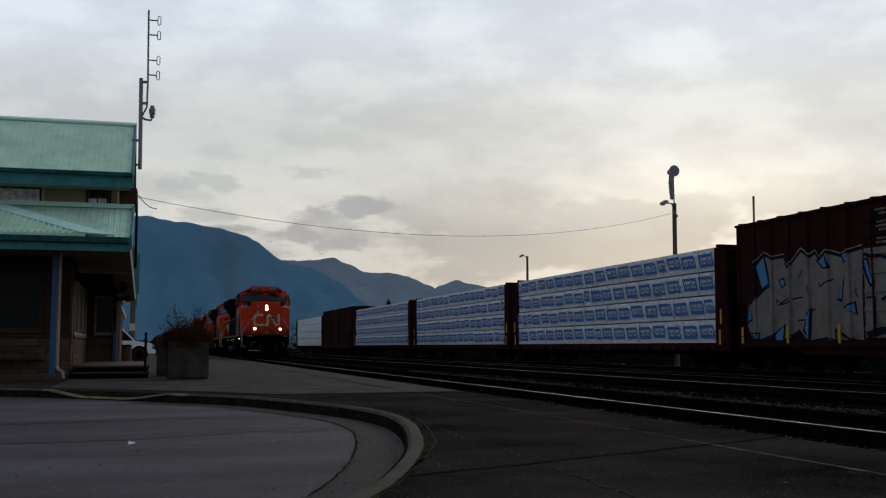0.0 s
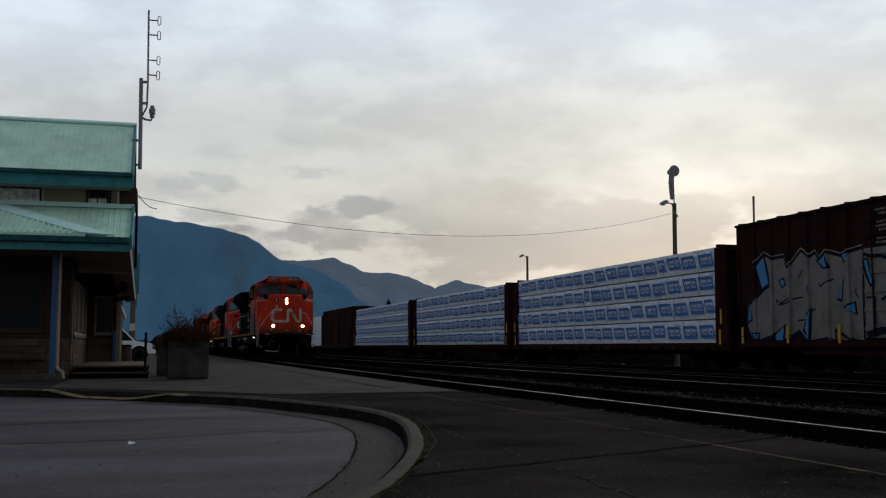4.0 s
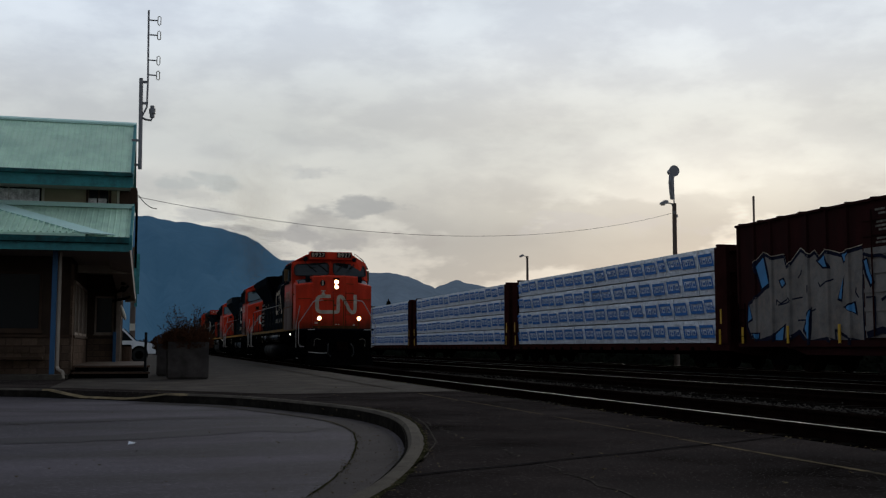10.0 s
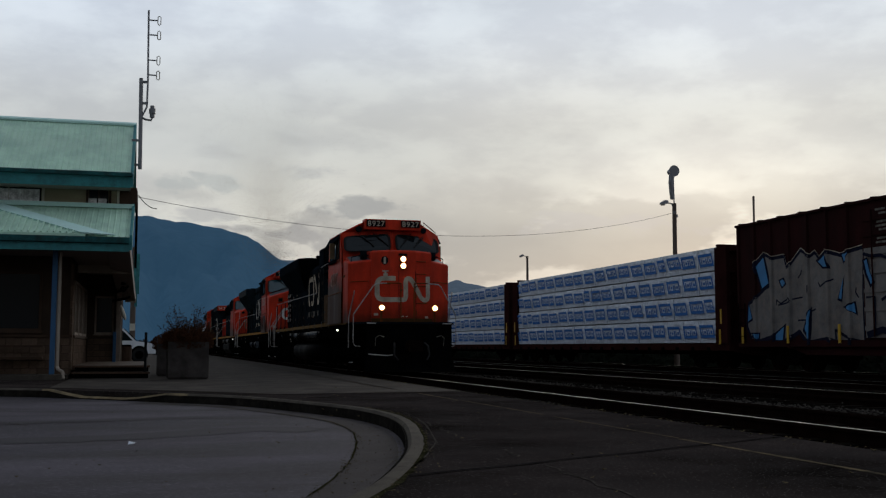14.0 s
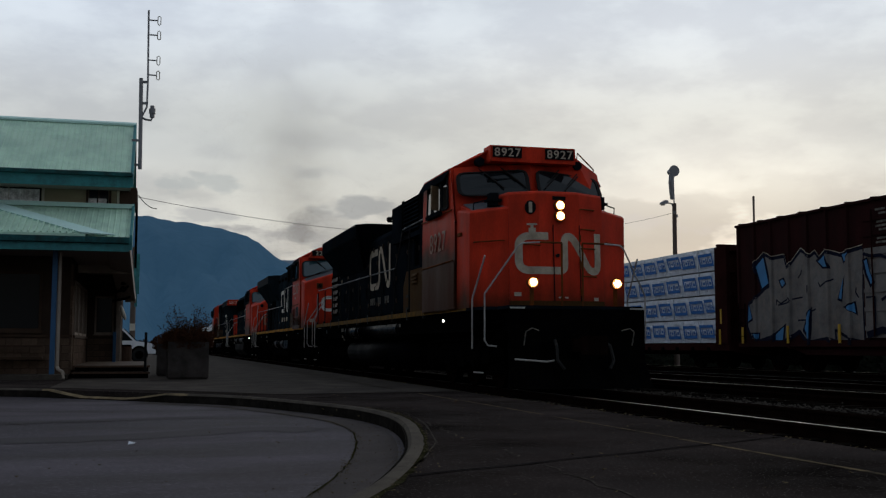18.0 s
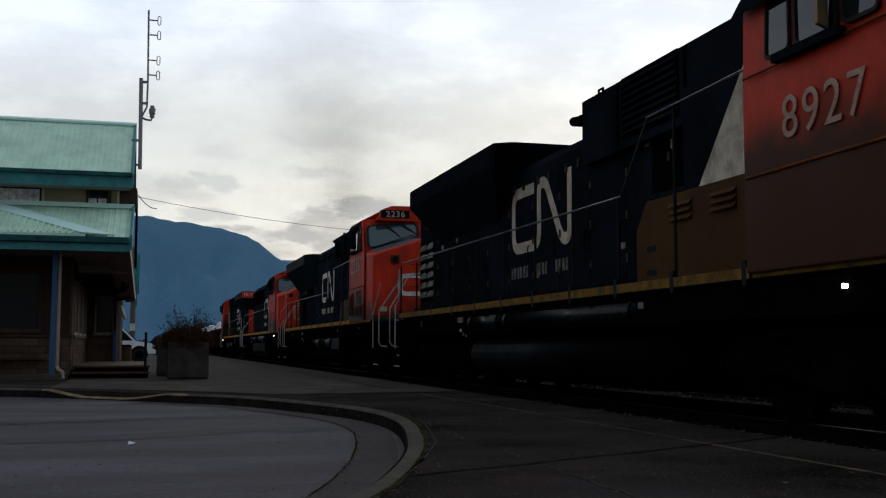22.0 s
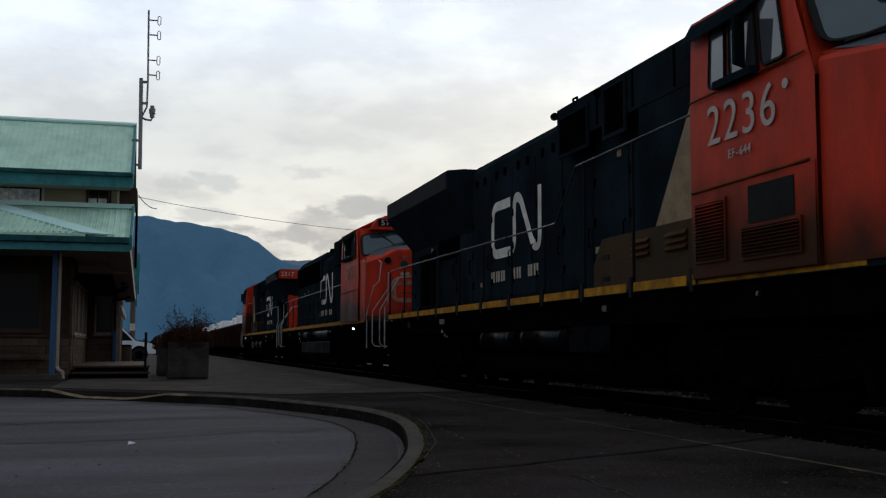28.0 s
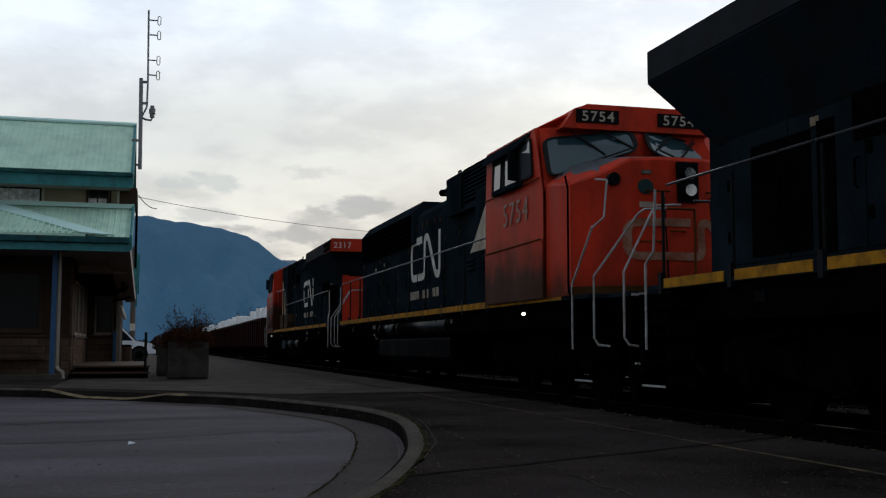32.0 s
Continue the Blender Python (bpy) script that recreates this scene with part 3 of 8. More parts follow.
def scatter(pts, n, spread, z, s0, s1, rng, bm):
    """Small curled leaves and crumbs strewn along plan points."""
    for _ in range(n):
        p = pts[rng.randrange(len(pts))]
        c = Vector((p.x + rng.gauss(0, spread), p.y + rng.gauss(0, spread * 1.6), z))
        s, a = rng.uniform(s0, s1), rng.uniform(0, math.tau)
        u, v = Vector((math.cos(a), math.sin(a), rng.uniform(-.2, .4))), Vector((-math.sin(a), math.cos(a), rng.uniform(-.2, .4)))
        up_ = Vector((0, 0, s * 0.35))
        bm.faces.new([bm.verts.new(c + u * s + up_), bm.verts.new(c + v * s * 0.55), bm.verts.new(c - u * s + up_), bm.verts.new(c - v * s * 0.55)])


def build_wear():
    GUTTER = mat("gutter_concrete", (0.050, 0.044, 0.044), 0.85, vary=0.4, scale=1.4, bump=0.4, grain=60, dirt=(0.044, 0.037, 0.033), dirt_amount=0.7, spec=0.02)
    MOSS = mat("dry_moss_debris", (0.020, 0.019, 0.010), 1.0, vary=0.6, scale=6, bump=0.6, spec=0.0)
    PAVE = mat("worn_paving_with_sheen", (0.052, 0.045, 0.039), 0.85, vary=0.45, scale=0.6, bump=0.3, grain=60, dirt=(0.024, 0.0205, 0.018), dirt_amount=0.9, spec=0.015)
    CRACK = mat("pale_worn_edge", (0.058, 0.050, 0.043), 0.95, vary=0.5, scale=4, bump=0.3, dirt=(0.025, 0.022, 0.02), dirt_amount=1.0, spec=0.0)
    LITTER = mat("dead_leaf_litter", (0.075, 0.058, 0.034), 0.95, vary=0.5, scale=9, bump=0.1, spec=0.0)
    near = [k for k in range(24, 90)]
    strip("gutter", [KERB[k] - KN[k] * 0.38 for k in near], 0.2, -0.1455, GUTTER, "dark concrete gutter along the kerb")
    strip("moss_line", [KERB[k] - KN[k] * (0.585 + 0.02 * noise.noise((k * 0.9, 3.1, 0))) for k in near], 0.008, -0.1415, MOSS, "dry moss and grit along the gutter edge", "stuff", 0.8, 3)
    strip("moss_line", [KERB[k] + KN[k] * 0.065 for k in near], 0.02, 0.0045, MOSS, "dry moss and grit behind the kerb", "stuff", 0.8, 4)
    strip("worn_edge", [KERB[k] + KN[k] * (0.055 + 0.09 * min(1.0, (k - 38) / 9) + 0.006 * math.sin(k * 0.7)) for k in range(38, 58)], 0.009, 0.0045, CRACK, "pale worn crack beside the kerb", "structure", 0.7, 5)
    for a, b in (((2.95, 12.6), (3.55, 11.6)), ((2.8, 12.0), (3.3, 11.4)), ((2.3, 9.1), (2.9, 8.6)), ((3.12, 13.5), (2.9, 11.2)), ((2.88, 10.9), (2.8, 9.9)), ((2.78, 8.5), (2.72, 7.9)), ((2.7, 7.3), (2.61, 5.5))):
        p, q = Vector(a), Vector(b)
        strip("crack", [p.lerp(q, t / 8) + Vector((0.03 * math.sin(t * 2.2), 0)) for t in range(9)], 0.008, 0.0045, CRACK, "pale thin crack in the asphalt", "structure", 0.7, 6)
    # paler paving overlay, with the far platform's grazing sheen painted into its colour
    bm = bm_new()
    bm.faces.new([bm.verts.new(p) for p in ((-1.9, 23.4, 0.004), (0.9, 21.0, 0.004), (2.2, 19.4, 0.004), (5.7, 19.9, 0.004), (5.7, 120.0, 0.004), (-1.9, 120.0, 0.004))])
    solid("paving", bm, PAVE, "lighter worn concrete paving before the station, sheen put into its colour", "paving", "structure")
    # faint darker wheel streaks on the turning loop
    STREAK = mat("damp_tyre_streak", (0.042, 0.037, 0.041), 0.7, vary=0.4, scale=1.2, bump=0.2, grain=110, spec=0.03, stretch=(0.3, 1, 1))
    strip("tyre_streak", spline([(-7, 11.9), (-4, 12.0), (-1.8, 12.13), (-0.63, 12.28), (0.25, 12.65), (1.23, 13.27), (1.9, 12.9)], 8), 0.36, -0.146, STREAK, "faint darker tyre streak on the road", "structure", 0.2, 7)
    strip("tyre_streak", spline([(-8, 14.4), (-4, 14.6), (-1.5, 15.0), (0.3, 15.6), (1.2, 15.4)], 8), 0.22, -0.1455, STREAK, "faint darker tyre streak on the road", "structure", 0.3, 8)
    rng = random.Random(12)
    bm = bm_new()
    scatter([KERB[k] - KN[k] * 0.3 for k in near], 260, 0.13, -0.141, 0.004, 0.014, rng, bm)
    scatter([KERB[k] - KN[k] * 0.58 for k in near], 700, 0.03, -0.141, 0.004, 0.014, rng, bm)
    scatter([KERB[k] - KN[k] * 0.16 for k in near], 400, 0.03, -0.141, 0.004, 0.014, rng, bm)
    scatter([KERB[k] + KN[k] * 0.08 for k in near], 500, 0.025, 0.008, 0.004, 0.014, rng, bm)
    scatter([Vector((rng.uniform(-6, 2), rng.uniform(4, 19))) for _ in range(300)], 260, 0.1, -0.142, 0.006, 0.02, rng, bm)
    scatter([Vector((rng.uniform(1.5, 5.7), rng.uniform(5, 25))) for _ in range(300)], 260, 0.1, 0.008, 0.006, 0.022, rng, bm)
    scatter([Vector((5.68, 6 + 0.2 * k)) for k in range(120)], 220, 0.04, 0.008, 0.01, 0.03, rng, bm)
    solid("leaf_litter", bm, LITTER, "scattered dead leaves and crumbs along the kerb", "leaves", "stuff")
    bm = bm_new()
    c = Vector((-0.13, 11.44, -0.143))
    bm.faces.new([bm.verts.new(c + Vector(v)) for v in ((-0.05, -0.02, 0.0), (0.0, -0.04, 0.01), (0.05, 0.0, 0.02), (0.03, 0.04, 0.01), (-0.04, 0.03, 0.03))])
    solid("paper_scrap", bm, WRAP, "crumpled white paper scrap lying on the road", "litter")


build_ground()
build_kerb()
build_markings()
build_wear()
build_tracks()


# ---- mountains ----
def ridge(name, R, peaks, material, label, rough, seed, depth=0.5):
    """A mountain flank: peaks are (azimuth from +Y, elevation) in degrees along its skyline."""
    bm = bm_new()
    az0, az1 = peaks[0][0], peaks[-1][0]
    n, m = 150, 22
    rows = []
    for i in range(n + 1):
        a = az0 + (az1 - az0) * i / n
        k = max(j for j in range(len(peaks)) if peaks[j][0] <= a + 1e-6)
        k = min(k, len(peaks) - 2)
        t = (a - peaks[k][0]) / (peaks[k + 1][0] - peaks[k][0])
        t = t * t * (3 - 2 * t) * 0.5 + t * 0.5
        el = peaks[k][1] + (peaks[k + 1][1] - peaks[k][1]) * t
        top = R * math.tan(radians(el))
        row = []
        for j in range(m + 1):
            v = j / m
            r = R * (1 - depth * (1 - v))
            z = top * (v ** 1.15) + rough * R * 0.02 * noise.fractal((a * 0.5 + seed, v * 3.0, seed), 0.9, 2.1, 5) * (0.25 + (1 - v) * v * 3)
            row.append(bm.verts.new((r * math.sin(radians(a)), r * math.cos(radians(a)), z - 2)))
        row.append(bm.verts.new((R * 1.3 * math.sin(radians(a)), R * 1.3 * math.cos(radians(a)), -5)))
        rows.append(row)
    for a, b in zip(rows, rows[1:]):
        for j in range(m + 1):
            bm.faces.new((a[j], b[j], b[j + 1], a[j + 1]))
    return solid(name, bm, material, label, "mountain", "structure", smooth=True)


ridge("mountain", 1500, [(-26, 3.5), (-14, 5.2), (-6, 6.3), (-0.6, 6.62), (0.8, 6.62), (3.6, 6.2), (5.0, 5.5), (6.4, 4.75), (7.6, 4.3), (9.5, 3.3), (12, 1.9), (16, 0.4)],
      HILL, "forested mountain under low cloud, blue haze put into its glow", 1.0, 3.1)
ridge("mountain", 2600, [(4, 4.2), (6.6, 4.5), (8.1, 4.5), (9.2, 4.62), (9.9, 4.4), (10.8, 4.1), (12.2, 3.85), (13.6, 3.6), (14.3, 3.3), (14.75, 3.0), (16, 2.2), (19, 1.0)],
      HILL_FAR, "distant mountain ridge with blue haze put into its glow", 0.6, 7.7, 0.3)
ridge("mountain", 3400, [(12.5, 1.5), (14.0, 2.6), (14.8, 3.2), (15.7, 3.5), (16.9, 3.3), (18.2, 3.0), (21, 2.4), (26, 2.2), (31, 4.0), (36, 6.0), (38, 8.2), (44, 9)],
      HILL_FAR, "distant mountain ridge with blue haze put into its glow", 0.5, 11.9, 0.3)

# ---- standing freight cars ----


def truck_meshes():
    """Shared pieces of a two-axle freight truck: side frame and wheelset."""
    bm = bm_new()
    prof = [(-1.15, 0.42), (-1.15, 0.62), (-0.6, 0.78), (0.6, 0.78), (1.15, 0.62), (1.15, 0.42), (0.85, 0.38), (0.5, 0.22), (-0.5, 0.22), (-0.85, 0.38)]
    extr(bm, prof, "x", -0.09, 0.09)
    side = mesh_from("side_frame", bm, DARK, bevel=0.02)
    bm = bm_new()
    for s in (-1, 1):
        disc(bm, (s * 0.755, 0, 0), "x", 0.46, 0.13, 24)
        disc(bm, (s * 0.69, 0, 0), "x", 0.49, 0.03, 24)
        disc(bm, (s * 0.83, 0, 0), "x", 0.16, 0.1, 12)
    disc(bm, (0, 0, 0), "x", 0.08, 1.9, 10)
    return side, mesh_from("wheelset", bm, RUST)


SIDE_ME, WHEEL_ME = truck_meshes()


def freight_truck(parent, y):
    bm = bm_new()
    bx(bm, -1.1, 1.1, -0.25, 0.25, 0.45, 0.75)
    bx(bm, -0.35, 0.35, -0.3, 0.3, 0.75, 0.98)
    tr = part("truck", bm, DARK, parent, "dark cast-steel freight truck")
    tr.matrix_basis = pose(0, y, 0)
    for s in (-1, 1):
        shared("side_frame", SIDE_ME, tr, pose(s * 1.0, 0, 0.02))
        shared("wheelset", WHEEL_ME, tr, pose(0, s * 0.88, 0.49))


def coupler(parent, y, d):
    bm = bm_new()
    bx(bm, -0.12, 0.12, min(y, y + d * 0.7), max(y, y + d * 0.7), 0.75, 0.98)
    bx(bm, -0.18, 0.2, min(y + d * 0.55, y + d * 0.85), max(y + d * 0.55, y + d * 0.85), 0.7, 1.02)
    part("coupler", bm, RUST, parent, "rusty knuckle coupler", bevel=0.02)


def ladder(parent, x, y, z0, z1, w, material, n=None):
    n = n or max(2, int((z1 - z0) / 0.38))
    bm = bm_new()
    for s in (-1, 1):
        tube(bm, [(x, y + s * w / 2, z0), (x, y + s * w / 2, z1)], 0.018, 5)
    for k in range(n):
        z = z0 + (z1 - z0) * (k + 0.5) / n
        tube(bm, [(x, y - w / 2, z), (x, y + w / 2, z)], 0.014, 5)
    part("ladder", bm, material, parent, "steel grab ladder")


def lumber_car(y0, y1, seed, printed=True, label="brown centre-beam car loaded with white-wrapped lumber"):
    """A centre-beam flat car with its load; y0 and y1 are the faces of the load."""
    rng = random.Random(seed)
    mid, L = (y0 + y1) / 2, (y1 - y0)
    h = L / 2
    car = thing("lumber_car", pose(PARKED, mid, 0), label, "freight car", "standing freight cars")
    bm = bm_new()
    extr(bm, [(-1.45, 0.98), (-1.45, 0.72), (-0.5, 0.55), (0.5, 0.55), (1.45, 0.72), (1.45, 0.98)], "y", -h - 0.9, h + 0.9)
    part("deck", bm, CARBROWN, car, "brown steel deck and sills")
    for s in (-1, 1):
        bm = bm_new()
        bx(bm, -1.42, 1.42, s * (h + 0.12) - 0.1, s * (h + 0.12) + 0.1, 0.98, 4.68)
        eb = part("end_bulkhead", bm, CARBROWN, car, "tall brown end bulkhead")
        for q in (-1, 1):
            bm = bm_new()
            bx(bm, min(q * 1.36, q * 1.5), max(q * 1.36, q * 1.5), s * (h + 0.45) - 0.43, s * (h + 0.45) + 0.43, 0.98, 4.55)
            part("side_gusset", bm, CARBROWN, eb)
        for z in (1.9, 2.8, 3.7, 4.5):
            bm = bm_new()
            bx(bm, -1.36, 1.36, s * (h + 0.3) - 0.08, s * (h + 0.3) + 0.08, z - 0.06, z + 0.06)
            part("stiffener", bm, CARBROWN, eb)
        freight_truck(car, s * (h - 1.7))
        coupler(car, s * (h + 0.9), s)
        for dz in (0.0, 0.75):
            bm = bm_new()
            bx(bm, -1.516, -1.502, s * (h + 0.35 + 0.12 * dz) - 0.06, s * (h + 0.35 + 0.12 * dz) + 0.06, 0.95 + dz, 1.5 + dz)
            part("reflector", bm, REFLECT, car, "yellow reflective strip")
    bm = bm_new()
    bx(bm, -0.08, 0.08, -h, h, 0.98, 4.66)
    bx(bm, -0.5, 0.5, -h, h, 4.62, 4.69)
    part("centre_beam", bm, CARBROWN, car, "tall centre partition")
    # four tiers of wrapped packs on each side
    cell = L / 17
    tiers = ((1.0, 1.89), (1.91, 2.80), (2.82, 3.70), (3.72, 4.60))
    for ti_, (z0, z1) in enumerate(tiers):
        y = -h + 0.02
        k = 0
        while y < h - 0.3:
            ln = min(cell * (1.0 if rng.random() < 0.85 else 0.6), h - 0.02 - y)
            bm = bm_new()
            j = rng.uniform(-0.025, 0.025)
            nx, nz = 9, 7
            face = []
            for a in range(nx + 1):
                col = []
                for b in range(nz + 1):
                    edge = a in (0, nx) or b in (0, nz)
                    bulge = 0 if edge else 0.05 * noise.noise((y * 3.1 + a * 0.8, b * 0.9 + ti_ * 7, seed))
                    col.append(bm.verts.new((-1.42 + j + (0.015 if edge else 0) + bulge, y + 0.012 + (ln - 0.024) * a / nx, z0 + 0.012 + (z1 - z0 - 0.03) * b / nz)))
                face.append(col)
            for a in range(nx):
                for b in range(nz):
                    bm.faces.new((face[a][b], face[a + 1][b], face[a + 1][b + 1], face[a][b + 1]))
            rim = [face[a][0] for a in range(nx + 1)] + [face[nx][b] for b in range(1, nz + 1)] + [face[a][nz] for a in range(nx - 1, -1, -1)] + [face[0][b] for b in range(nz - 1, 0, -1)]
            back = [bm.verts.new((-0.1, v.co.y, v.co.z)) for v in rim]
            for a in range(len(rim)):
                b = (a + 1) % len(rim)
                bm.faces.new((rim[a], rim[b], back[b], back[a]))
            pack = part("lumber_pack", bm, WRAP, car)
            if printed:
                c = y + ln / 2
                bm = bm_new()
                yc, w = c + rng.uniform(-0.05, 0.05), min(ln * 0.80, 1.08)
                zc, sl = (z0 + z1) / 2 + rng.uniform(-0.04, 0.04) - 0.02, 0.10 + rng.uniform(-0.04, 0.04)
                xo = -1.456 + min(j, 0.0)
                for (a0, a1, b0, b1) in ((-0.5, 0.5, 0.17, 0.28), (-0.5, 0.5, -0.22, -0.10), (-0.5, -0.40, -0.10, 0.17), (0.42, 0.5, -0.10, 0.17),
                                         (-0.34, -0.28, -0.10, 0.11), (-0.2, -0.08, -0.04, 0.05), (-0.02, 0.06, -0.10, 0.11), (0.12, 0.18, -0.10, 0.12), (0.25, 0.37, -0.05, 0.06)):
                    vs = [bm.verts.new((xo, yc - w * u + sl * (v / 0.27), zc + v)) for u, v in ((a0, b0), (a1, b0), (a1, b1), (a0, b1))]
                    bm.faces.new(vs)
                part("wrap_print", bm, PRINT, pack)
            y += ln
            k += 1
    # cable winches along the sill
    for k in range(18):
        bm = bm_new()
        yy = -h + 0.6 + k * (L - 1.2) / 17
        bx(bm, -1.5, -1.38, yy - 0.09, yy + 0.09, 0.66, 0.84)
        part("winch", bm, DARK, car)
    return car


def boxcar(y0, y1, tagged_side=True, top=5.27):
    mid, h = (y0 + y1) / 2, (y1 - y0) / 2
    car = thing("boxcar", pose(PARKED, mid, 0), "weathered brown high boxcar covered in grey and blue graffiti" if tagged_side else "weathered brown high boxcar", "boxcar", "standing freight cars")
    bm = bm_new()
    bx(bm, -1.48, 1.48, -h, h, 0.95, top - 0.1)
    part("body", bm, BOXCAR, car)
    bm = bm_new()
    extr(bm, [(-1.56, top - 0.14), (-1.56, top - 0.06), (0, top + 0.04), (1.56, top - 0.06), (1.56, top - 0.14)], "y", -h - 0.06, h + 0.06)
    roof = part("roof", bm, BOXCAR, car, "ribbed brown steel roof")
    for k in range(15):
        bm = bm_new()
        y = -h + 0.3 + k * (2 * h - 0.6) / 14
        extr(bm, [(-1.585, top - 0.13), (-1.585, top - 0.03), (0, top + 0.08), (1.585, top - 0.03), (1.585, top - 0.13)], "y", y - 0.06, y + 0.06)
        part("roof_rib", bm, BOXCAR, roof)
    bm = bm_new()
    bx(bm, -1.53, 1.53, -h, h, 0.86, 1.06)
    extr(bm, [(-h + 3, 0.86), (h - 3, 0.86), (h - 4, 0.6), (-h + 4, 0.6)], "x", -1.4, 1.4)
    part("side_sill", bm, BOXCAR, car)
    doors = (-1.75, 1.75)
    # outside posts
    y = h - 0.08
    while y > -h:
        if not doors[0] - 0.1 < y < doors[1] + 0.1:
            bm = bm_new()
            extr(bm, [(y - 0.09, -1.47), (y - 0.05, -1.545), (y + 0.05, -1.545), (y + 0.09, -1.47)], "z", 1.06, top - 0.14)
            for v in bm.verts:
                v.co.x, v.co.y = v.co.y, v.co.x
            part("side_post", bm, BOXCAR, car)
        y -= 1.06
    bm = bm_new()
    bx(bm, -1.56, -1.5, doors[0], doors[1], 1.1, top - 0.3)
    door = part("door", bm, BOXCAR, car, "sliding door with horizontal ribs")
    for z in (1.4, 1.95, 2.5, 3.05, 3.6, 4.15, 4.6):
        bm = bm_new()
        bx(bm, -1.6, -1.555, doors[0] + 0.05, doors[1] - 0.05, z - 0.06, z + 0.06)
        part("door_rib", bm, TAG_GREY if tagged_side and z < 3.9 else BOXCAR, door)
    for yy in (doors[0] + 0.5, 0, doors[1] - 0.5):
        bm = bm_new()
        tube(bm, [(-1.62, yy, 1.15), (-1.62, yy, top - 0.4)], 0.025)
        part("lock_rod", bm, BOXCAR, door)
    for s in (-1, 1):
        freight_truck(car, s * (h - 2.3))
        coupler(car, s * h, s)
        ladder(car, -1.58, s * (h - 0.35), 1.0, 2.4, 0.45, DARK)
    if tagged_side:
        graffiti(car, h)
    return car


def band(bm, x, pts, w):
    """A flat painted stroke on the side x through points (y, z)."""
    P = [Vector(p) for p in pts]
    row = []
    for i, p in enumerate(P):
        d = (P[min(i + 1, len(P) - 1)] - P[max(i - 1, 0)]).normalized()
        n = Vector((-d.y, d.x)) * w / 2
        row.append((bm.verts.new((x, p.x + n.x, p.y + n.y)), bm.verts.new((x, p.x - n.x, p.y - n.y))))
    for a, b in zip(row, row[1:]):
        bm.faces.new((a[0], a[1], b[1], b[0]))


def graffiti(car, h):
    """Abstract painted shapes following the corrugated side: a grey field, dark jagged outline, blue patches."""
    ya, yb = 7.98, 1.86
    top = [(7.98, 3.69), (7.29, 4.04), (6.72, 3.85), (6.02, 3.87), (5.86, 3.44), (5.06, 3.99), (4.55, 3.75), (4.26, 3.86), (4.05, 3.64), (3.71, 3.84), (2.92, 3.65), (2.51, 3.74), (1.86, 3.81)]
    left = [(7.98, 3.69), (7.40, 3.05), (7.28, 2.83), (7.96, 2.50), (8.31, 2.37), (8.45, 1.57), (8.16, 1.13)]
    foot = [(8.15, 1.25), (7.63, 1.05), (6.84, 1.19), (6.28, 1.0), (5.73, 1.15), (5.24, 1.35), (4.80, 0.98), (3.68, 1.1), (3.30, 1.0), (1.86, 0.98)]
    low = [(7.98, 3.68), (7.285, 2.84), (7.28, 1.12)] + foot[2:]
    # the field is broken where the posts stand, so that it lies on posts and sheets alike
    strips = []
    yy = ya
    while yy > yb:
        strips.append(yy)
        yy -= 0.02
    strips.append(yb)

    def interp(tab, q):
        for (a, za), (b, zb) in zip(tab, tab[1:]):
            if b <= q <= a:
                return za + (zb - za) * (a - q) / (a - b)
        return tab[-1][1] if q < tab[-1][0] else tab[0][1]

    def depth(q):
        d = abs((h - 0.08 - q + 0.53) % 1.06 - 0.53)
        return -1.551 if d < 0.07 else (-1.486 if d > 0.11 else -1.551 + (d - 0.07) / 0.04 * 0.065)
    bm = bm_new()
    rows = [(bm.verts.new((depth(q), q, interp(low, q))), bm.verts.new((depth(q), q, interp(top, q)))) for q in strips]
    for a, b in zip(rows, rows[1:]):
        bm.faces.new((a[0], b[0], b[1], a[1]))
    part("painted_field", bm, TAG_GREY, car, "grey graffiti fill")

    def stroke(pts, w, material, label):
        bm = bm_new()
        fine = []
        for (a, b) in zip(pts, pts[1:]):
            m = max(2, int((Vector(a) - Vector(b)).length / 0.025))
            fine += [Vector(a).lerp(Vector(b), t / m) for t in range(m)]
        fine.append(Vector(pts[-1]))
        row = []
        for i, p in enumerate(fine):
            d = (fine[min(i + 1, len(fine) - 1)] - fine[max(i - 1, 0)]).normalized()
            n = Vector((-d.y, d.x)) * w / 2
            row.append([bm.verts.new((depth((p + s * n).x) - 0.005, (p + s * n).x, (p + s * n).y)) for s in (1, -1)])
        for a, b in zip(row, row[1:]):
            bm.faces.new((a[0], a[1], b[1], b[0]))
        part("painted_stroke", bm, material, car, label)
    stroke(top, 0.11, TAG_DARK, "dark jagged graffiti outline")
    stroke([(y, z + 0.075) for y, z in top], 0.022, CREAM, "thin pale graffiti edge")
    stroke(left, 0.12, TAG_DARK, "dark jagged graffiti outline")
    stroke(foot, 0.15, TAG_DARK, "dark jagged graffiti outline")
    stroke([(3.27, 1.0), (3.30, 1.38), (2.6, 1.1), (1.9, 1.0)], 0.09, TAG_DARK, "dark jagged graffiti outline")
    stroke([(1.82, 3.7), (1.9, 2.4), (1.88, 1.05)], 0.06, TAG_DARK, "dark jagged graffiti outline")

    def patch(pts, material, label, lift=0.004):
        """A small filled shape, a fan of thin strips across the ribs."""
        lo, hi = min(p[0] for p in pts), max(p[0] for p in pts)
        bm = bm_new()
        prev = None
        q = lo
        while q <= hi + 1e-6:
            zs = []
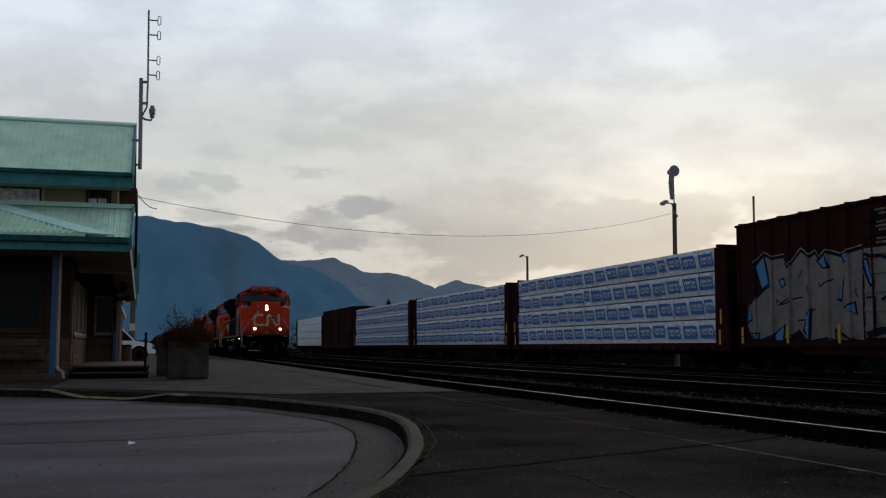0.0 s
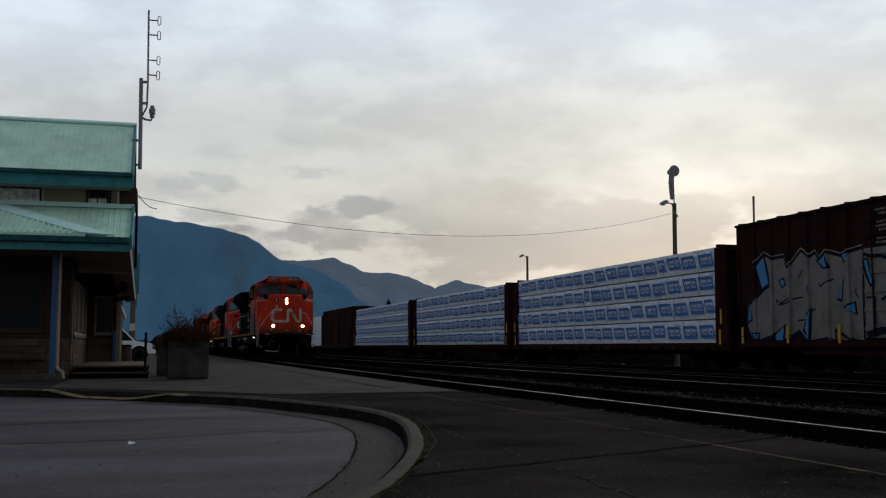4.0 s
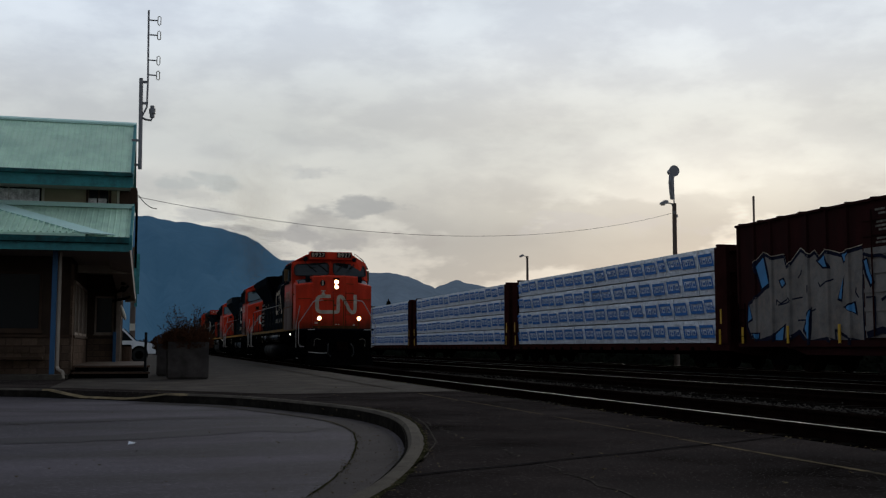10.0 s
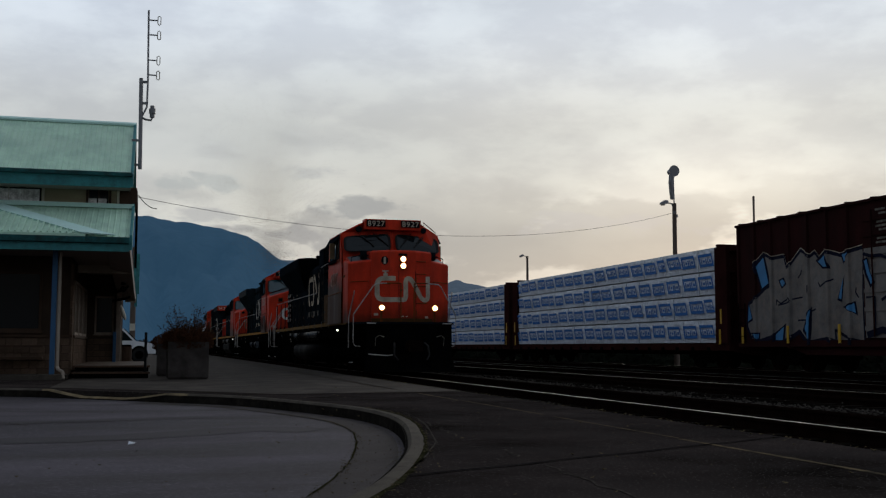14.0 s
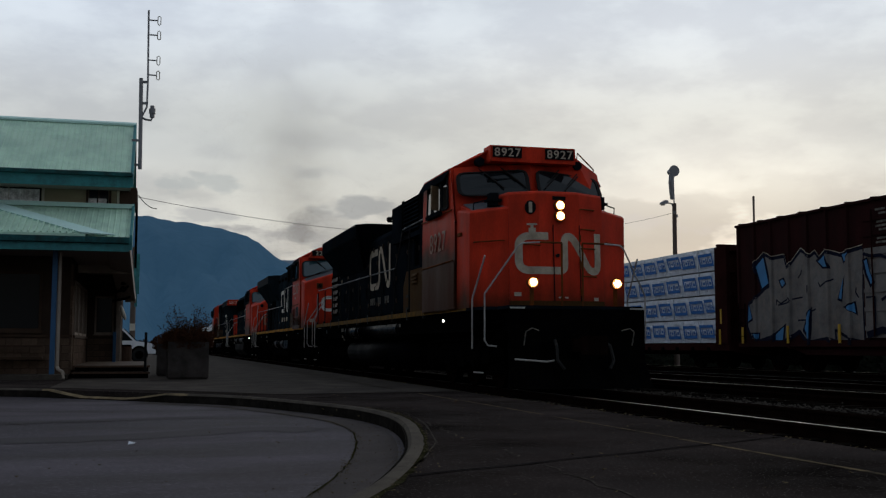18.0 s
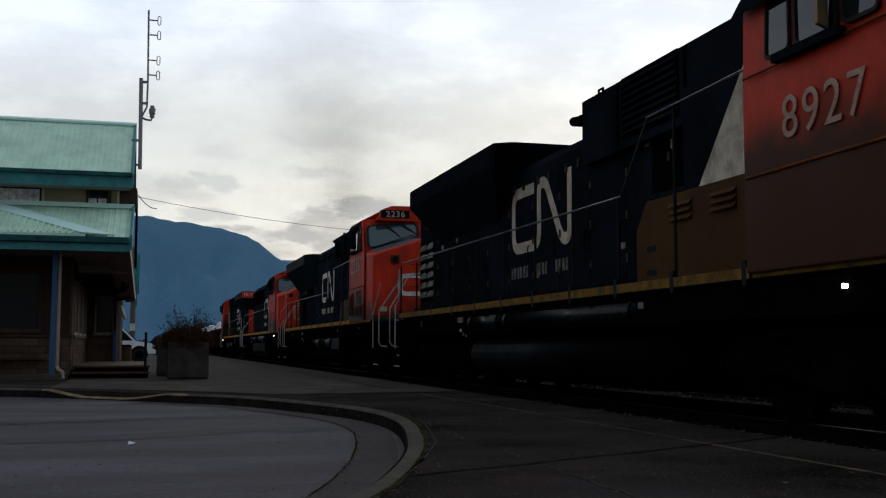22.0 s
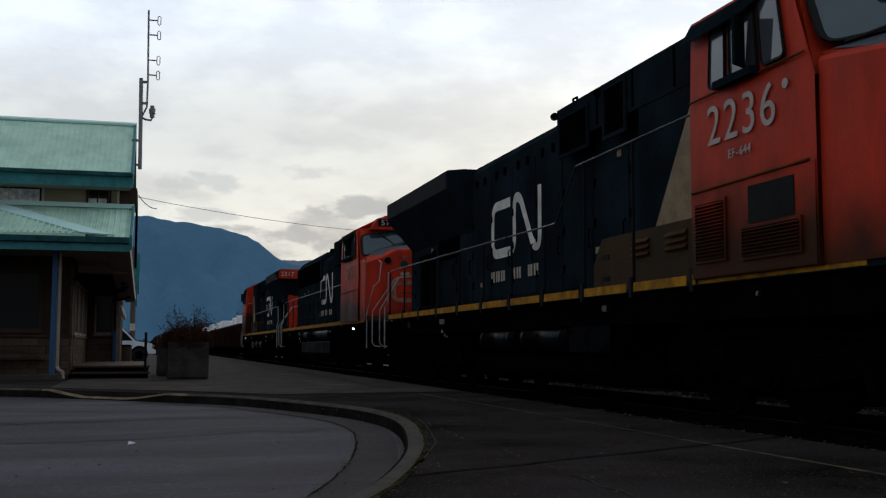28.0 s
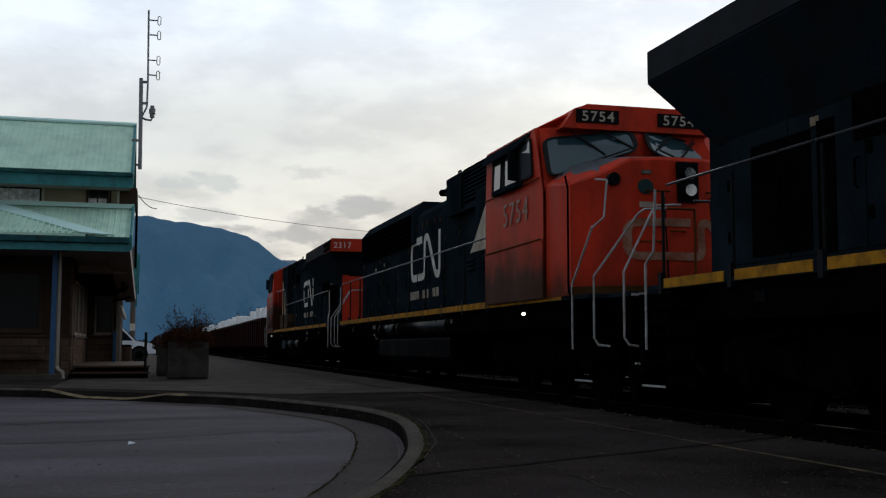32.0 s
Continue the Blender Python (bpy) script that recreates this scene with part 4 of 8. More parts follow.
            for a, b in zip(pts, pts[1:] + pts[:1]):
                if (a[0] - q) * (b[0] - q) <= 0 and a[0] != b[0]:
                    zs.append(a[1] + (b[1] - a[1]) * (q - a[0]) / (b[0] - a[0]))
            if len(zs) >= 2:
                cur = (bm.verts.new((depth(q) - lift, q, min(zs))), bm.verts.new((depth(q) - lift, q, max(zs))))
                if prev:
                    bm.faces.new((prev[0], cur[0], cur[1], prev[1]))
                prev = cur
            q += min((hi - lo) / 14, 0.025)
        part("painted_patch", bm, material, car, label)
    patch([(8.44, 1.6), (8.31, 2.36), (7.96, 2.49), (7.28, 2.82), (7.28, 1.1), (8.16, 1.14)], TAG_GREY, "grey graffiti fill", 0.001)
    for shape in ([(7.78, 3.64), (7.30, 3.93), (7.01, 3.02), (7.41, 2.87)], [(6.31, 3.05), (6.12, 3.11), (6.0, 2.97), (6.17, 2.86)], [(4.11, 3.55), (3.77, 3.72), (3.57, 3.35), (3.84, 3.37)],
                  [(2.84, 2.92), (2.95, 2.30), (3.09, 2.36)], [(2.75, 2.03), (2.33, 2.17), (2.25, 1.86)], [(6.13, 1.53), (6.64, 1.26), (6.65, 1.09), (6.22, 1.08)],
                  [(8.31, 2.35), (8.13, 1.85), (8.38, 1.75)], [(8.12, 1.3), (7.72, 1.1), (7.68, 1.3)], [(4.76, 1.77), (4.58, 2.03), (4.66, 1.08), (4.95, 1.44)], [(2.86, 3.68), (2.5, 3.70), (2.75, 3.45)]):
        y, z = sum(a for a, b in shape) / len(shape), sum(b for a, b in shape) / len(shape)
        big = [(y + (a - y) * 1.35 + math.copysign(0.035, a - y), z + (b - z) * 1.22 + math.copysign(0.035, b - z)) for a, b in shape]
        patch(big, TAG_DARK, "dark graffiti outline", 0.006)
        patch(shape, TAG_BLUE, "blue graffiti patch", 0.010)
    for pts in ([(5.24, 3.09), (5.08, 3.22), (5.03, 3.35)], [(6.54, 2.25), (6.53, 2.44), (6.3, 2.3), (5.75, 2.47), (5.67, 2.34), (6.45, 2.25)], [(5.6, 2.42), (5.01, 2.46)], [(4.12, 2.89), (4.04, 2.75), (3.85, 2.84), (3.32, 2.95)],
                [(4.65, 2.83), (4.66, 2.59)], [(2.21, 2.63), (2.24, 2.48), (2.1, 2.32)], [(4.9, 1.4), (4.7, 1.95), (4.3, 2.05)], [(5.3, 1.72), (4.85, 1.72)]):
        stroke(pts, 0.05, TAG_DARK, "dark graffiti stroke")
    # second piece on and beyond the door
    bm = bm_new()
    bx(bm, -1.566, -1.5605, -1.7, 1.7, 1.12, 3.75)
    part("painted_field", bm, TAG_GREY, car, "grey graffiti fill on the door")
    for material, pts, w in ((TAG_DARK, [(1.7, 3.6), (1.3, 3.5), (0.9, 3.5), (0.5, 3.35), (-0.2, 3.7), (-0.9, 3.4), (-1.7, 3.7)], 0.1), (TAG_DARK, [(1.62, 3.45), (1.5, 3.0), (1.28, 2.65)], 0.26), (TAG_BLUE, [(1.58, 3.4), (1.48, 3.05), (1.3, 2.72)], 0.13),
                             (TAG_DARK, [(1.6, 2.3), (1.2, 2.32), (1.2, 1.3)], 0.06), (TAG_DARK, [(0.9, 2.2), (0.2, 2.5), (-0.6, 2.0)], 0.09), (TAG_DARK, [(1.6, 1.2), (0.9, 1.35), (0.2, 1.18), (-1.6, 1.3)], 0.2)):
        bm = bm_new()
        band(bm, -1.604 if material is TAG_DARK else -1.608, pts, w)
        part("painted_stroke", bm, material, car, "graffiti stroke across the door")
    # unreadable white stencils
    for r in range(9):
        bm = bm_new()
        x, y = -1.563, 1.12 - 0.05 * (r % 4)
        bx(bm, -1.568, x, y - 0.55 - 0.1 * math.sin(r * 2.1), y, 3.85 + 0.12 * r, 3.91 + 0.12 * r)
        part("stencil_bar", bm, FADED, car, "unreadable white stencilled line")
    for y in (h - 0.35, h - 3.2, h - 6.0, -3.0, -6.0):
        bm = bm_new()
        bx(bm, -1.573, -1.552, y - 0.06, y + 0.06, 0.98, 1.55)
        part("reflector", bm, REFLECT, car, "yellow reflective strip")


boxcar(17.2, 35.2)
lumber_car(36.9, 59.7, 1)
lumber_car(62.1, 84.6, 2)
lumber_car(87.3, 111.2, 3)
boxcar(113.4, 132.4, False, 5.1)
lumber_car(134.0, 157.0, 4, False)

# ---- station building ----


def ribbed_roof(parent, name, x0, x1, y0, z0, y1, z1, step=0.15, t=0.05, skip=None):
    """A ribbed metal roof plane from the eave (y0, z0) up to (y1, z1)."""
    d = Vector((0, y1 - y0, z1 - z0))
    ln = d.length
    d.normalize()
    n = Vector((0, -d.z, d.y))
    bm = bm_new()
    loft(bm, [[Vector((x, y0, z0)) - n * t, Vector((x, y0, z0)), Vector((x, y1, z1)), Vector((x, y1, z1)) - n * t] for x in (x0, x1)])
    roof = part(name, bm, ROOF, parent, "pale green ribbed metal roof")
    k = 0
    x = x1 - 0.12
    while x > -4.9:
        lo = skip(x) if skip else 0.0
        if lo < 0.97:
            bm = bm_new()
            a, b = Vector((x, y0, z0)) + d * ln * lo, Vector((x, y1, z1))
            loft(bm, [[p + Vector((s, 0, 0)) + n * h for s, h in ((-0.024, 0), (-0.012, 0.026), (0.012, 0.026), (0.024, 0))] for p in (a, b)])
            part("roof_rib", bm, ROOF, roof)
        x -= step
    return roof


def house_window(parent, x0, x1, y, z0, z1, bars=1, f=FRAME_W):
    bm = bm_new()
    for a, b, c, d in ((x0 - 0.06, x1 + 0.06, z0 - 0.07, z0), (x0 - 0.06, x1 + 0.06, z1, z1 + 0.06), (x0 - 0.06, x0, z0, z1), (x1, x1 + 0.06, z0, z1)):
        bx(bm, a, b, y - 0.05, y + 0.03, c, d)
    win = part("window", bm, f, parent, "cream-framed window")
    for k in range(bars + 1):
        a, b = x0 + (x1 - x0) * k / (bars + 1), x0 + (x1 - x0) * (k + 1) / (bars + 1)
        bm = bm_new()
        bx(bm, a + 0.015, b - 0.015, y - 0.02, y - 0.005, z0, z1)
        part("pane", bm, GLASS_G, win)
        if k:
            bm = bm_new()
            bx(bm, a - 0.02, a + 0.02, y - 0.045, y, z0, z1)
            part("mullion", bm, f, win)
    bm = bm_new()
    bx(bm, x0 - 0.1, x1 + 0.1, y - 0.12, y, z0 - 0.13, z0 - 0.07)
    part("sill", bm, f, win)


def block_wall(parent, x0, x1, y, z0, z1, face=-1, along="x", bl=0.4, bh=0.2):
    """Split-face blocks with recessed joints on a wall face."""
    bm = bm_new()
    bx(bm, 0.008, bl - 0.008, -0.03, 0.03, 0.008, bh - 0.008)
    whole = mesh_from("block", bm, BLOCK, bevel=0.012)
    bm = bm_new()
    bx(bm, 0.008, bl / 2 - 0.008, -0.03, 0.03, 0.008, bh - 0.008)
    half = mesh_from("block", bm, BLOCK, bevel=0.012)
    r, z = 0, z0
    while z + bh <= z1 + 0.01:
        a = x0
        if r % 2:
            shared("block", half, parent, pose(a, y, z) if along == "x" else pose(y, a, z, 0, 0, 90))
            a += bl / 2
        while a + bl / 2 <= x1 + 0.01:
            me, w = (whole, bl) if a + bl <= x1 + 0.01 else (half, bl / 2)
            shared("block", me, parent, pose(a, y, z) if along == "x" else pose(y, a, z, 0, 0, 90))
            a += w
        z += bh
        r += 1


def station():
    st = thing("station_building", Matrix(), "two-storey station with pale green ribbed roofs and teal fascias", "building")
    XL, XR = -12.0, -0.52
    # walls
    bm = bm_new()
    bx(bm, XL, -0.95, 31.22, 37.0, 3.3, 5.6)
    part("upper_wall", bm, STUCCO, st, "beige rendered wall")
    bm = bm_new()
    bx(bm, XL, -2.06, 31.05, 44.0, 0.0, 3.4)
    part("front_wall", bm, BROWNW, st, "brown rendered wall")
    bm = bm_new()
    bx(bm, -2.06, -1.0, 38.5, 44.0, 0.0, 3.4)
    part("recessed_wall", bm, BROWNW, st, "brown rendered wall")
    bm = bm_new()
    loft(bm, [[(x, 31.3, 5.5), (x, 33.2, 7.2), (x, 35.2, 5.5)] for x in (XL, -1.0)])
    part("gable_wall", bm, STUCCO, st)
    lower = thing("wall_base", Matrix(), "", "")
    lower.parent = st
    block_wall(lower, -6.06, -2.06, 31.03, 0.05, 1.05)
    block_wall(lower, 31.0, 31.6, -2.04, 0.05, 3.05, along="y")
    block_wall(lower, 31.9, 38.3, -2.04, 0.05, 1.05, along="y")
    block_wall(lower, -2.0, -1.0, 38.47, 0.3, 1.1)
    bm = bm_new()
    bx(bm, -6.2, -1.99, 30.94, 31.04, 1.07, 1.14)
    bx(bm, -2.05, -1.97, 31.7, 38.44, 1.07, 1.14)
    bx(bm, -1.97, -1.0, 38.38, 38.46, 1.12, 1.2)
    part("wall_ledge", bm, WOODD, st, "brown ledge over the block base")
    house_window(st, -6.2, -2.85, 31.05, 1.3, 2.75, 2, WOODD)
    house_window(st, -4.6, -2.9, 31.22, 4.55, 5.1, 1)
    bm = bm_new()
    row = [(-4.58 + 0.06 * k, 31.165 + 0.012 * math.sin(k * 1.9)) for k in range(28)]
    loft(bm, [[(x, y, z) for x, y in row] + [(x, y + 0.008, z) for x, y in row[::-1]] for z in (4.56, 5.06)])
    part("curtain", bm, CURTAIN, st, "grey lace curtain in the window")
    house_window(st, -1.70, -1.16, 31.22, 4.5, 5.1, 1, WOODD)
    for a, b in ((-1.7, -1.48), (-1.44, -1.22)):
        bm = bm_new()
        bx(bm, a, b, 31.17, 31.18, 4.6, 4.87)
        part("curtain", bm, CURTAIN, st, "pale blind in the window")
    house_window(st, -1.72, -1.22, 38.5, 1.3, 2.45, 0, FRAME_B)
    # tall windows along the recessed side wall
    for a, b in ((31.75, 33.3), (33.5, 35.2), (35.5, 37.6)):
        bm = bm_new()
        bx(bm, -2.07, -1.98, a, b, 1.15, 1.22)
        bx(bm, -2.07, -1.98, a, b, 2.56, 2.64)
        bx(bm, -2.07, -1.98, a, a + 0.09, 1.22, 2.56)
        bx(bm, -2.07, -1.98, b - 0.09, b, 1.22, 2.56)
        bx(bm, -2.06, -2.0, (a + b) / 2 - 0.04, (a + b) / 2 + 0.04, 1.22, 2.56)
        w = part("window", bm, FRAME_B, st, "tall pale-framed window")
        for c, d in ((a + 0.09, (a + b) / 2 - 0.04), ((a + b) / 2 + 0.04, b - 0.09)):
            bm = bm_new()
            bx(bm, -2.055, -2.025, c, d, 1.22, 2.56)
            part("pane", bm, GLASS_G, w)
    bm = bm_new()
    bx(bm, -1.08, -0.93, 38.2, 38.5, 0.05, 3.3)
    part("corner_pillar", bm, FRAME_B, st, "brown corner pillar")
    # plinth and porch deck with two steps
    bm = bm_new()
    bx(bm, XL, -2.0, 28.95, 31.0, 0.0, 0.1)
    part("porch_slab", bm, CONCRETE, st, "low concrete porch slab")
    for k, (y, z) in enumerate(((29.85, 0.17), (30.15, 0.33))):
        bm = bm_new()
        bx(bm, -1.9, 0.04, y, y + 0.3, z - 0.05, z)
        part("step_tread", bm, WOODD, st, "dark timber step", bevel=0.01)
        bm = bm_new()
        bx(bm, -1.85, 0.0, y + 0.03, y + 0.06, z - 0.17, z - 0.05)
        part("step_riser", bm, DARK, st)
    bm = bm_new()
    bx(bm, -1.9, -0.1, 30.45, 38.4, 0.22, 0.33)
    part("porch_deck", bm, WOODD, st, "dark timber porch deck")
    # posts, downspout, bench
    bm = bm_new()
    bx(bm, -2.40, -2.28, 29.15, 29.27, 0.1, 3.25)
    part("porch_post", bm, BLUE_P, st, "blue painted porch post", bevel=0.01)
    bm = bm_new()
    tube(bm, [(-2.22, 29.2, 3.2), (-2.22, 29.2, 0.33), (-2.18, 29.1, 0.25), (-2.06, 28.92, 0.2), (-2.03, 28.9, 0.03)], 0.045, 8)
    part("downspout", bm, FRAME_W2, st, "pale rainwater downspout")
    bm = bm_new()
    bx(bm, -2.62, -2.0, 28.88, 29.4, 0.0, 0.13)
    part("post_footing", bm, CONCRETE, st, "concrete post footing", bevel=0.015)
    bm = bm_new()
    bx(bm, -1.13, -1.03, 37.0, 37.1, 0.3, 1.3)
    part("gate_post", bm, BLUE_P, st, "blue painted gate post")
    for a, b, z in ((-6.0, -2.7, 0.55), (-6.0, -2.7, 0.85)):
        bm = bm_new()
        bx(bm, a, b, 30.5 + 0.2 * (z > 0.6), 30.9 if z < 0.6 else 30.76, z - 0.05, z)
        part("bench_board", bm, WOODD, st, "dark wooden bench board")
    # lower roof
    ribbed_roof(st, "lower_roof", XL, XR, 28.6, 3.57, 31.2, 4.64)
    # porch roof lying on it, cut by a sloping hip
    bm = bm_new()
    loft(bm, [[(XL, 28.54, 3.58), (-1.6, 28.54, 3.56), (-4.75, 30.95, 4.60), (XL, 30.95, 4.60)], [(XL, 28.54, 3.625), (-1.6, 28.54, 3.625), (-4.75, 30.95, 4.66), (XL, 30.95, 4.66)]])
    porch = part("porch_roof", bm, ROOF, st, "pale green ribbed porch roof with a hip")
    x = -1.75
    while x > -4.9:
        t1 = min(1.0, max(0.03, (-1.71 - x) / 3.14))
        bm = bm_new()
        a, b = Vector((x, 28.54, 3.645)), Vector((x, 28.54 + 2.41 * t1, 3.645 + 1.035 * t1))
        loft(bm, [[p + Vector((s, -0.4 * h, 0.9 * h)) for s, h in ((-0.028, 0), (-0.014, 0.03), (0.014, 0.03), (0.028, 0))] for p in (a, b)])
        part("roof_rib", bm, ROOF, porch)
        x -= 0.15
    bm = bm_new()
    low_e = [Vector((-1.70, 28.53, 3.63)), Vector((-4.85, 30.97, 4.67))]
    high_e = [Vector((-0.88, 28.56, 3.605)), Vector((-4.05, 30.97, 4.645))]
    lift = Vector((0, -0.02, 0.04))
    loft(bm, [[a, b, b + lift * 0.5, a + lift] for a, b in zip(low_e, high_e)])
    part("hip_flashing", bm, RTRIM, porch, "pale green hip flashing")
    bm = bm_new()
    bx(bm, XL, XR + 0.03, 31.0, 31.21, 4.60, 4.72)
    part("wall_flashing", bm, RTRIM, st, "pale green flashing along the wall")
    # fascias, gutters, soffits
    bm = bm_new()
    bx(bm, XL, XR - 0.02, 28.50, 28.58, 3.20, 3.54)
    part("fascia", bm, FASCIA, st, "teal fascia board")
    bm = bm_new()
    loft(bm, [[(x, 28.50, 3.39), (x, 28.40, 3.41), (x, 28.37, 3.55), (x, 28.50, 3.55)] for x in (XL, XR - 0.03)])
    part("gutter", bm, GUTTER_T, st, "dark teal gutter")
    bm = bm_new()
    bx(bm, XL, XR - 0.04, 28.58, 31.05, 3.24, 3.28)
    bx(bm, -2.06, XR - 0.04, 31.05, 38.5, 3.24, 3.28)
    part("soffit", bm, SOFFIT, st, "boarded soffit")
    bm = bm_new()
    bx(bm, -2.03, XR - 0.02, 33.0, 33.12, 2.94, 3.16)
    part("porch_beam", bm, FRAME_W, st, "pale porch beam")
    bm = bm_new()
    loft(bm, [[(XR - 0.02, 28.5, 3.24), (XR + 0.05, 28.5, 3.24), (XR + 0.05, 28.5, 3.62), (XR - 0.02, 28.5, 3.62)], [(XR - 0.02, 31.2, 4.36), (XR + 0.05, 31.2, 4.36), (XR + 0.05, 31.2, 4.76), (XR - 0.02, 31.2, 4.76)]])
    part("rake_board", bm, FASCIA, st, "teal rake board")
    # eave running back over the side porch
    bm = bm_new()
    loft(bm, [[(XR - 0.6, 28.6, 3.3), (XR, 28.6, 3.22), (XR + 0.02, 28.6, 3.40), (XR - 0.6, 28.6, 3.42)], [(XR - 0.6, 41.9, 2.6), (XR, 41.9, 2.42), (XR + 0.02, 41.9, 2.6), (XR - 0.6, 41.9, 3.0)]])
    part("side_eave", bm, SOFFIT, st, "dark side eave over the porch")
    bm = bm_new()
    bx(bm, XR - 0.35, XR + 0.02, 41.0, 41.1, 2.42, 2.55)
    part("eave_bracket", bm, FRAME_W, st, "pale eave end")
    bm = bm_new()
    tube(bm, [(XR - 0.7, 36.2, 2.5), (XR - 0.3, 36.2, 2.62), (XR - 0.15, 36.2, 2.75)], 0.04)
    tube(bm, [(XR - 0.7, 38.2, 2.35), (XR - 0.3, 38.2, 2.42), (XR - 0.12, 38.2, 2.5)], 0.04)
    part("rainwater_pipe", bm, DARK, st, "dark bent rainwater pipe")
    bm = bm_new()
    disc(bm, (-0.82, 35.8, 2.62), "y", 0.1, 0.3, 12, 0.07)
    disc(bm, (-0.82, 35.8, 2.8), "z", 0.07, 0.1, 12)
    part("flood_lamp", bm, DARK, st, "dark wall lamp")
    bm = bm_new()
    tube(bm, [(-0.44, 31.4, 5.15), (-0.42, 31.4, 4.7), (-0.42, 31.6, 3.0)], 0.035)
    part("downspout", bm, DARK, st, "dark downspout at the gable")
    bm = bm_new()
    bx(bm, -0.66, -0.43, 45.0, 45.1, 2.9, 4.5)
    bx(bm, -0.6, -0.5, 45.0, 45.06, 2.4, 2.9)
    part("gable_trim", bm, FASCIA, st, "teal trim of the rear gable")
    bm = bm_new()
    loft(bm, [[(-0.87 + dx + r * math.cos(k * math.tau / 8), 35.85 + r * math.sin(k * math.tau / 8), z) for k in range(8)] for dx, r, z in ((0.0, 0.02, 2.12), (0.0, 0.05, 2.06), (0.05, 0.07, 1.9), (0.1, 0.06, 1.74), (0.13, 0.02, 1.66))])
    part("lamp_shade", bm, FRAME_W, st, "white glass wall lamp shade")
    # upper roof
    ribbed_roof(st, "upper_roof", XL, XR - 0.06, 30.4, 5.47, 33.2, 7.36)
    bm = bm_new()
    loft(bm, [[(x, 33.2, 7.30), (x, 36.2, 5.4), (x, 36.2, 5.46), (x, 33.2, 7.36)] for x in (XL, XR - 0.06)])
    part("upper_roof", bm, ROOF, st, "rear slope of the upper roof")
    bm = bm_new()
    loft(bm, [[(x, 33.05, 7.30), (x, 33.05, 7.36), (x, 33.2, 7.43), (x, 33.35, 7.36), (x, 33.35, 7.30)] for x in (XL, XR)])
    part("ridge_cap", bm, RTRIM, st, "pale green ridge cap")
    bm = bm_new()
    bx(bm, XL, XR - 0.06, 30.32, 30.40, 5.08, 5.40)
    part("fascia", bm, FASCIA, st, "teal fascia board")
    bm = bm_new()
    loft(bm, [[(x, 30.32, 5.36), (x, 30.20, 5.38), (x, 30.18, 5.47), (x, 30.32, 5.47)] for x in (XL, XR - 0.03)])
    part("gutter", bm, GUTTER_T, st, "dark teal gutter")
    bm = bm_new()
    bx(bm, XL, XR - 0.08, 30.4, 31.25, 5.10, 5.14)
    part("soffit", bm, SOFFIT, st)
    for ya, za, yb, zb in ((30.3, 5.1, 33.2, 7.06), (33.2, 7.06, 36.2, 5.1)):
        bm = bm_new()
        loft(bm, [[(XR - 0.07, ya, za), (XR + 0.01, ya, za), (XR + 0.01, ya, za + 0.36), (XR - 0.07, ya, za + 0.36)], [(XR - 0.07, yb, zb), (XR + 0.01, yb, zb), (XR + 0.01, yb, zb + 0.36), (XR - 0.07, yb, zb + 0.36)]])
        part("rake_board", bm, FASCIA, st, "teal rake board")
    bm = bm_new()
    bx(bm, -0.96, -0.88, 31.1, 31.2, 4.7, 5.14)
    bx(bm, -0.88, -0.42, 31.2, 31.3, 4.6, 5.2)
    part("gable_corner", bm, WOODD, st, "dark brown gable corner")
    bm = bm_new()
    bx(bm, -0.95, -0.885, 31.07, 31.098, 4.7, 5.1)
    part("corner_board", bm, FRAME_W, st, "cream corner board")
    return st


station()


def mast():
    mst = thing("antenna_mast", pose(-0.38, 31.0, 0), "thin grey radio mast with four dipoles fixed to the gable", "antenna")
    bm = bm_new()
    tube(bm, [(0.02, 0, 5.7), (-0.01, 0, 8.25)], 0.055, 8)
    part("lower_pole", bm, GALV, mst, "grey lower pole")
    bm = bm_new()
    tube(bm, [(0.02, 0, 7.15), (0.16, 0, 7.45), (0.17, 0, 8.2), (0.145, 0, 10.05), (0.145, 0, 10.2)], 0.028, 6)
    part("upper_pole", bm, GALV, mst, "thin upper pole")
    for z in (7.55, 8.15):
        bm = bm_new()
        bx(bm, -0.02, 0.18, -0.04, 0.04, z - 0.03, z + 0.03)
        part("clamp", bm, GALV, mst)
    for z in (5.82, 6.5):
        bm = bm_new()
        bx(bm, -0.22, 0.02, -0.03, 0.03, z - 0.03, z + 0.03)
        part("wall_bracket", bm, GALV, mst)
    for z in (9.92, 9.5, 8.78, 8.36):
        bm = bm_new()
        tube(bm, [(0.15, 0, z), (0.40, 0, z)], 0.018)
        dp = part("dipole_arm", bm, GALV, mst, "short dipole arm")
        bm = bm_new()
        tube(bm, [(0.40, 0, z - 0.1), (0.40, 0, z + 0.1), (0.44, 0, z + 0.13), (0.48, 0, z + 0.1), (0.48, 0, z - 0.1), (0.44, 0, z - 0.13), (0.40, 0, z - 0.1)], 0.014, 5)
        part("folded_dipole", bm, FRAME_W, dp, "pale folded dipole loop")
    bm = bm_new()
    tube(bm, [(0.02, 0, 7.15), (0.12, 0, 7.1), (0.28, 0, 7.08), (0.31, 0, 7.16)], 0.03)
    part("sensor_arm", bm, GALV, mst)
    bm = bm_new()
    disc(bm, (0.31, 0, 7.22), "z", 0.07, 0.12, 12)
    disc(bm, (0.31, 0, 7.34), "z", 0.09, 0.14, 12)
    disc(bm, (0.31, 0, 7.45), "z", 0.06, 0.08, 12)
    part("sensor", bm, GALV, mst, "grey cylindrical sensor")


mast()


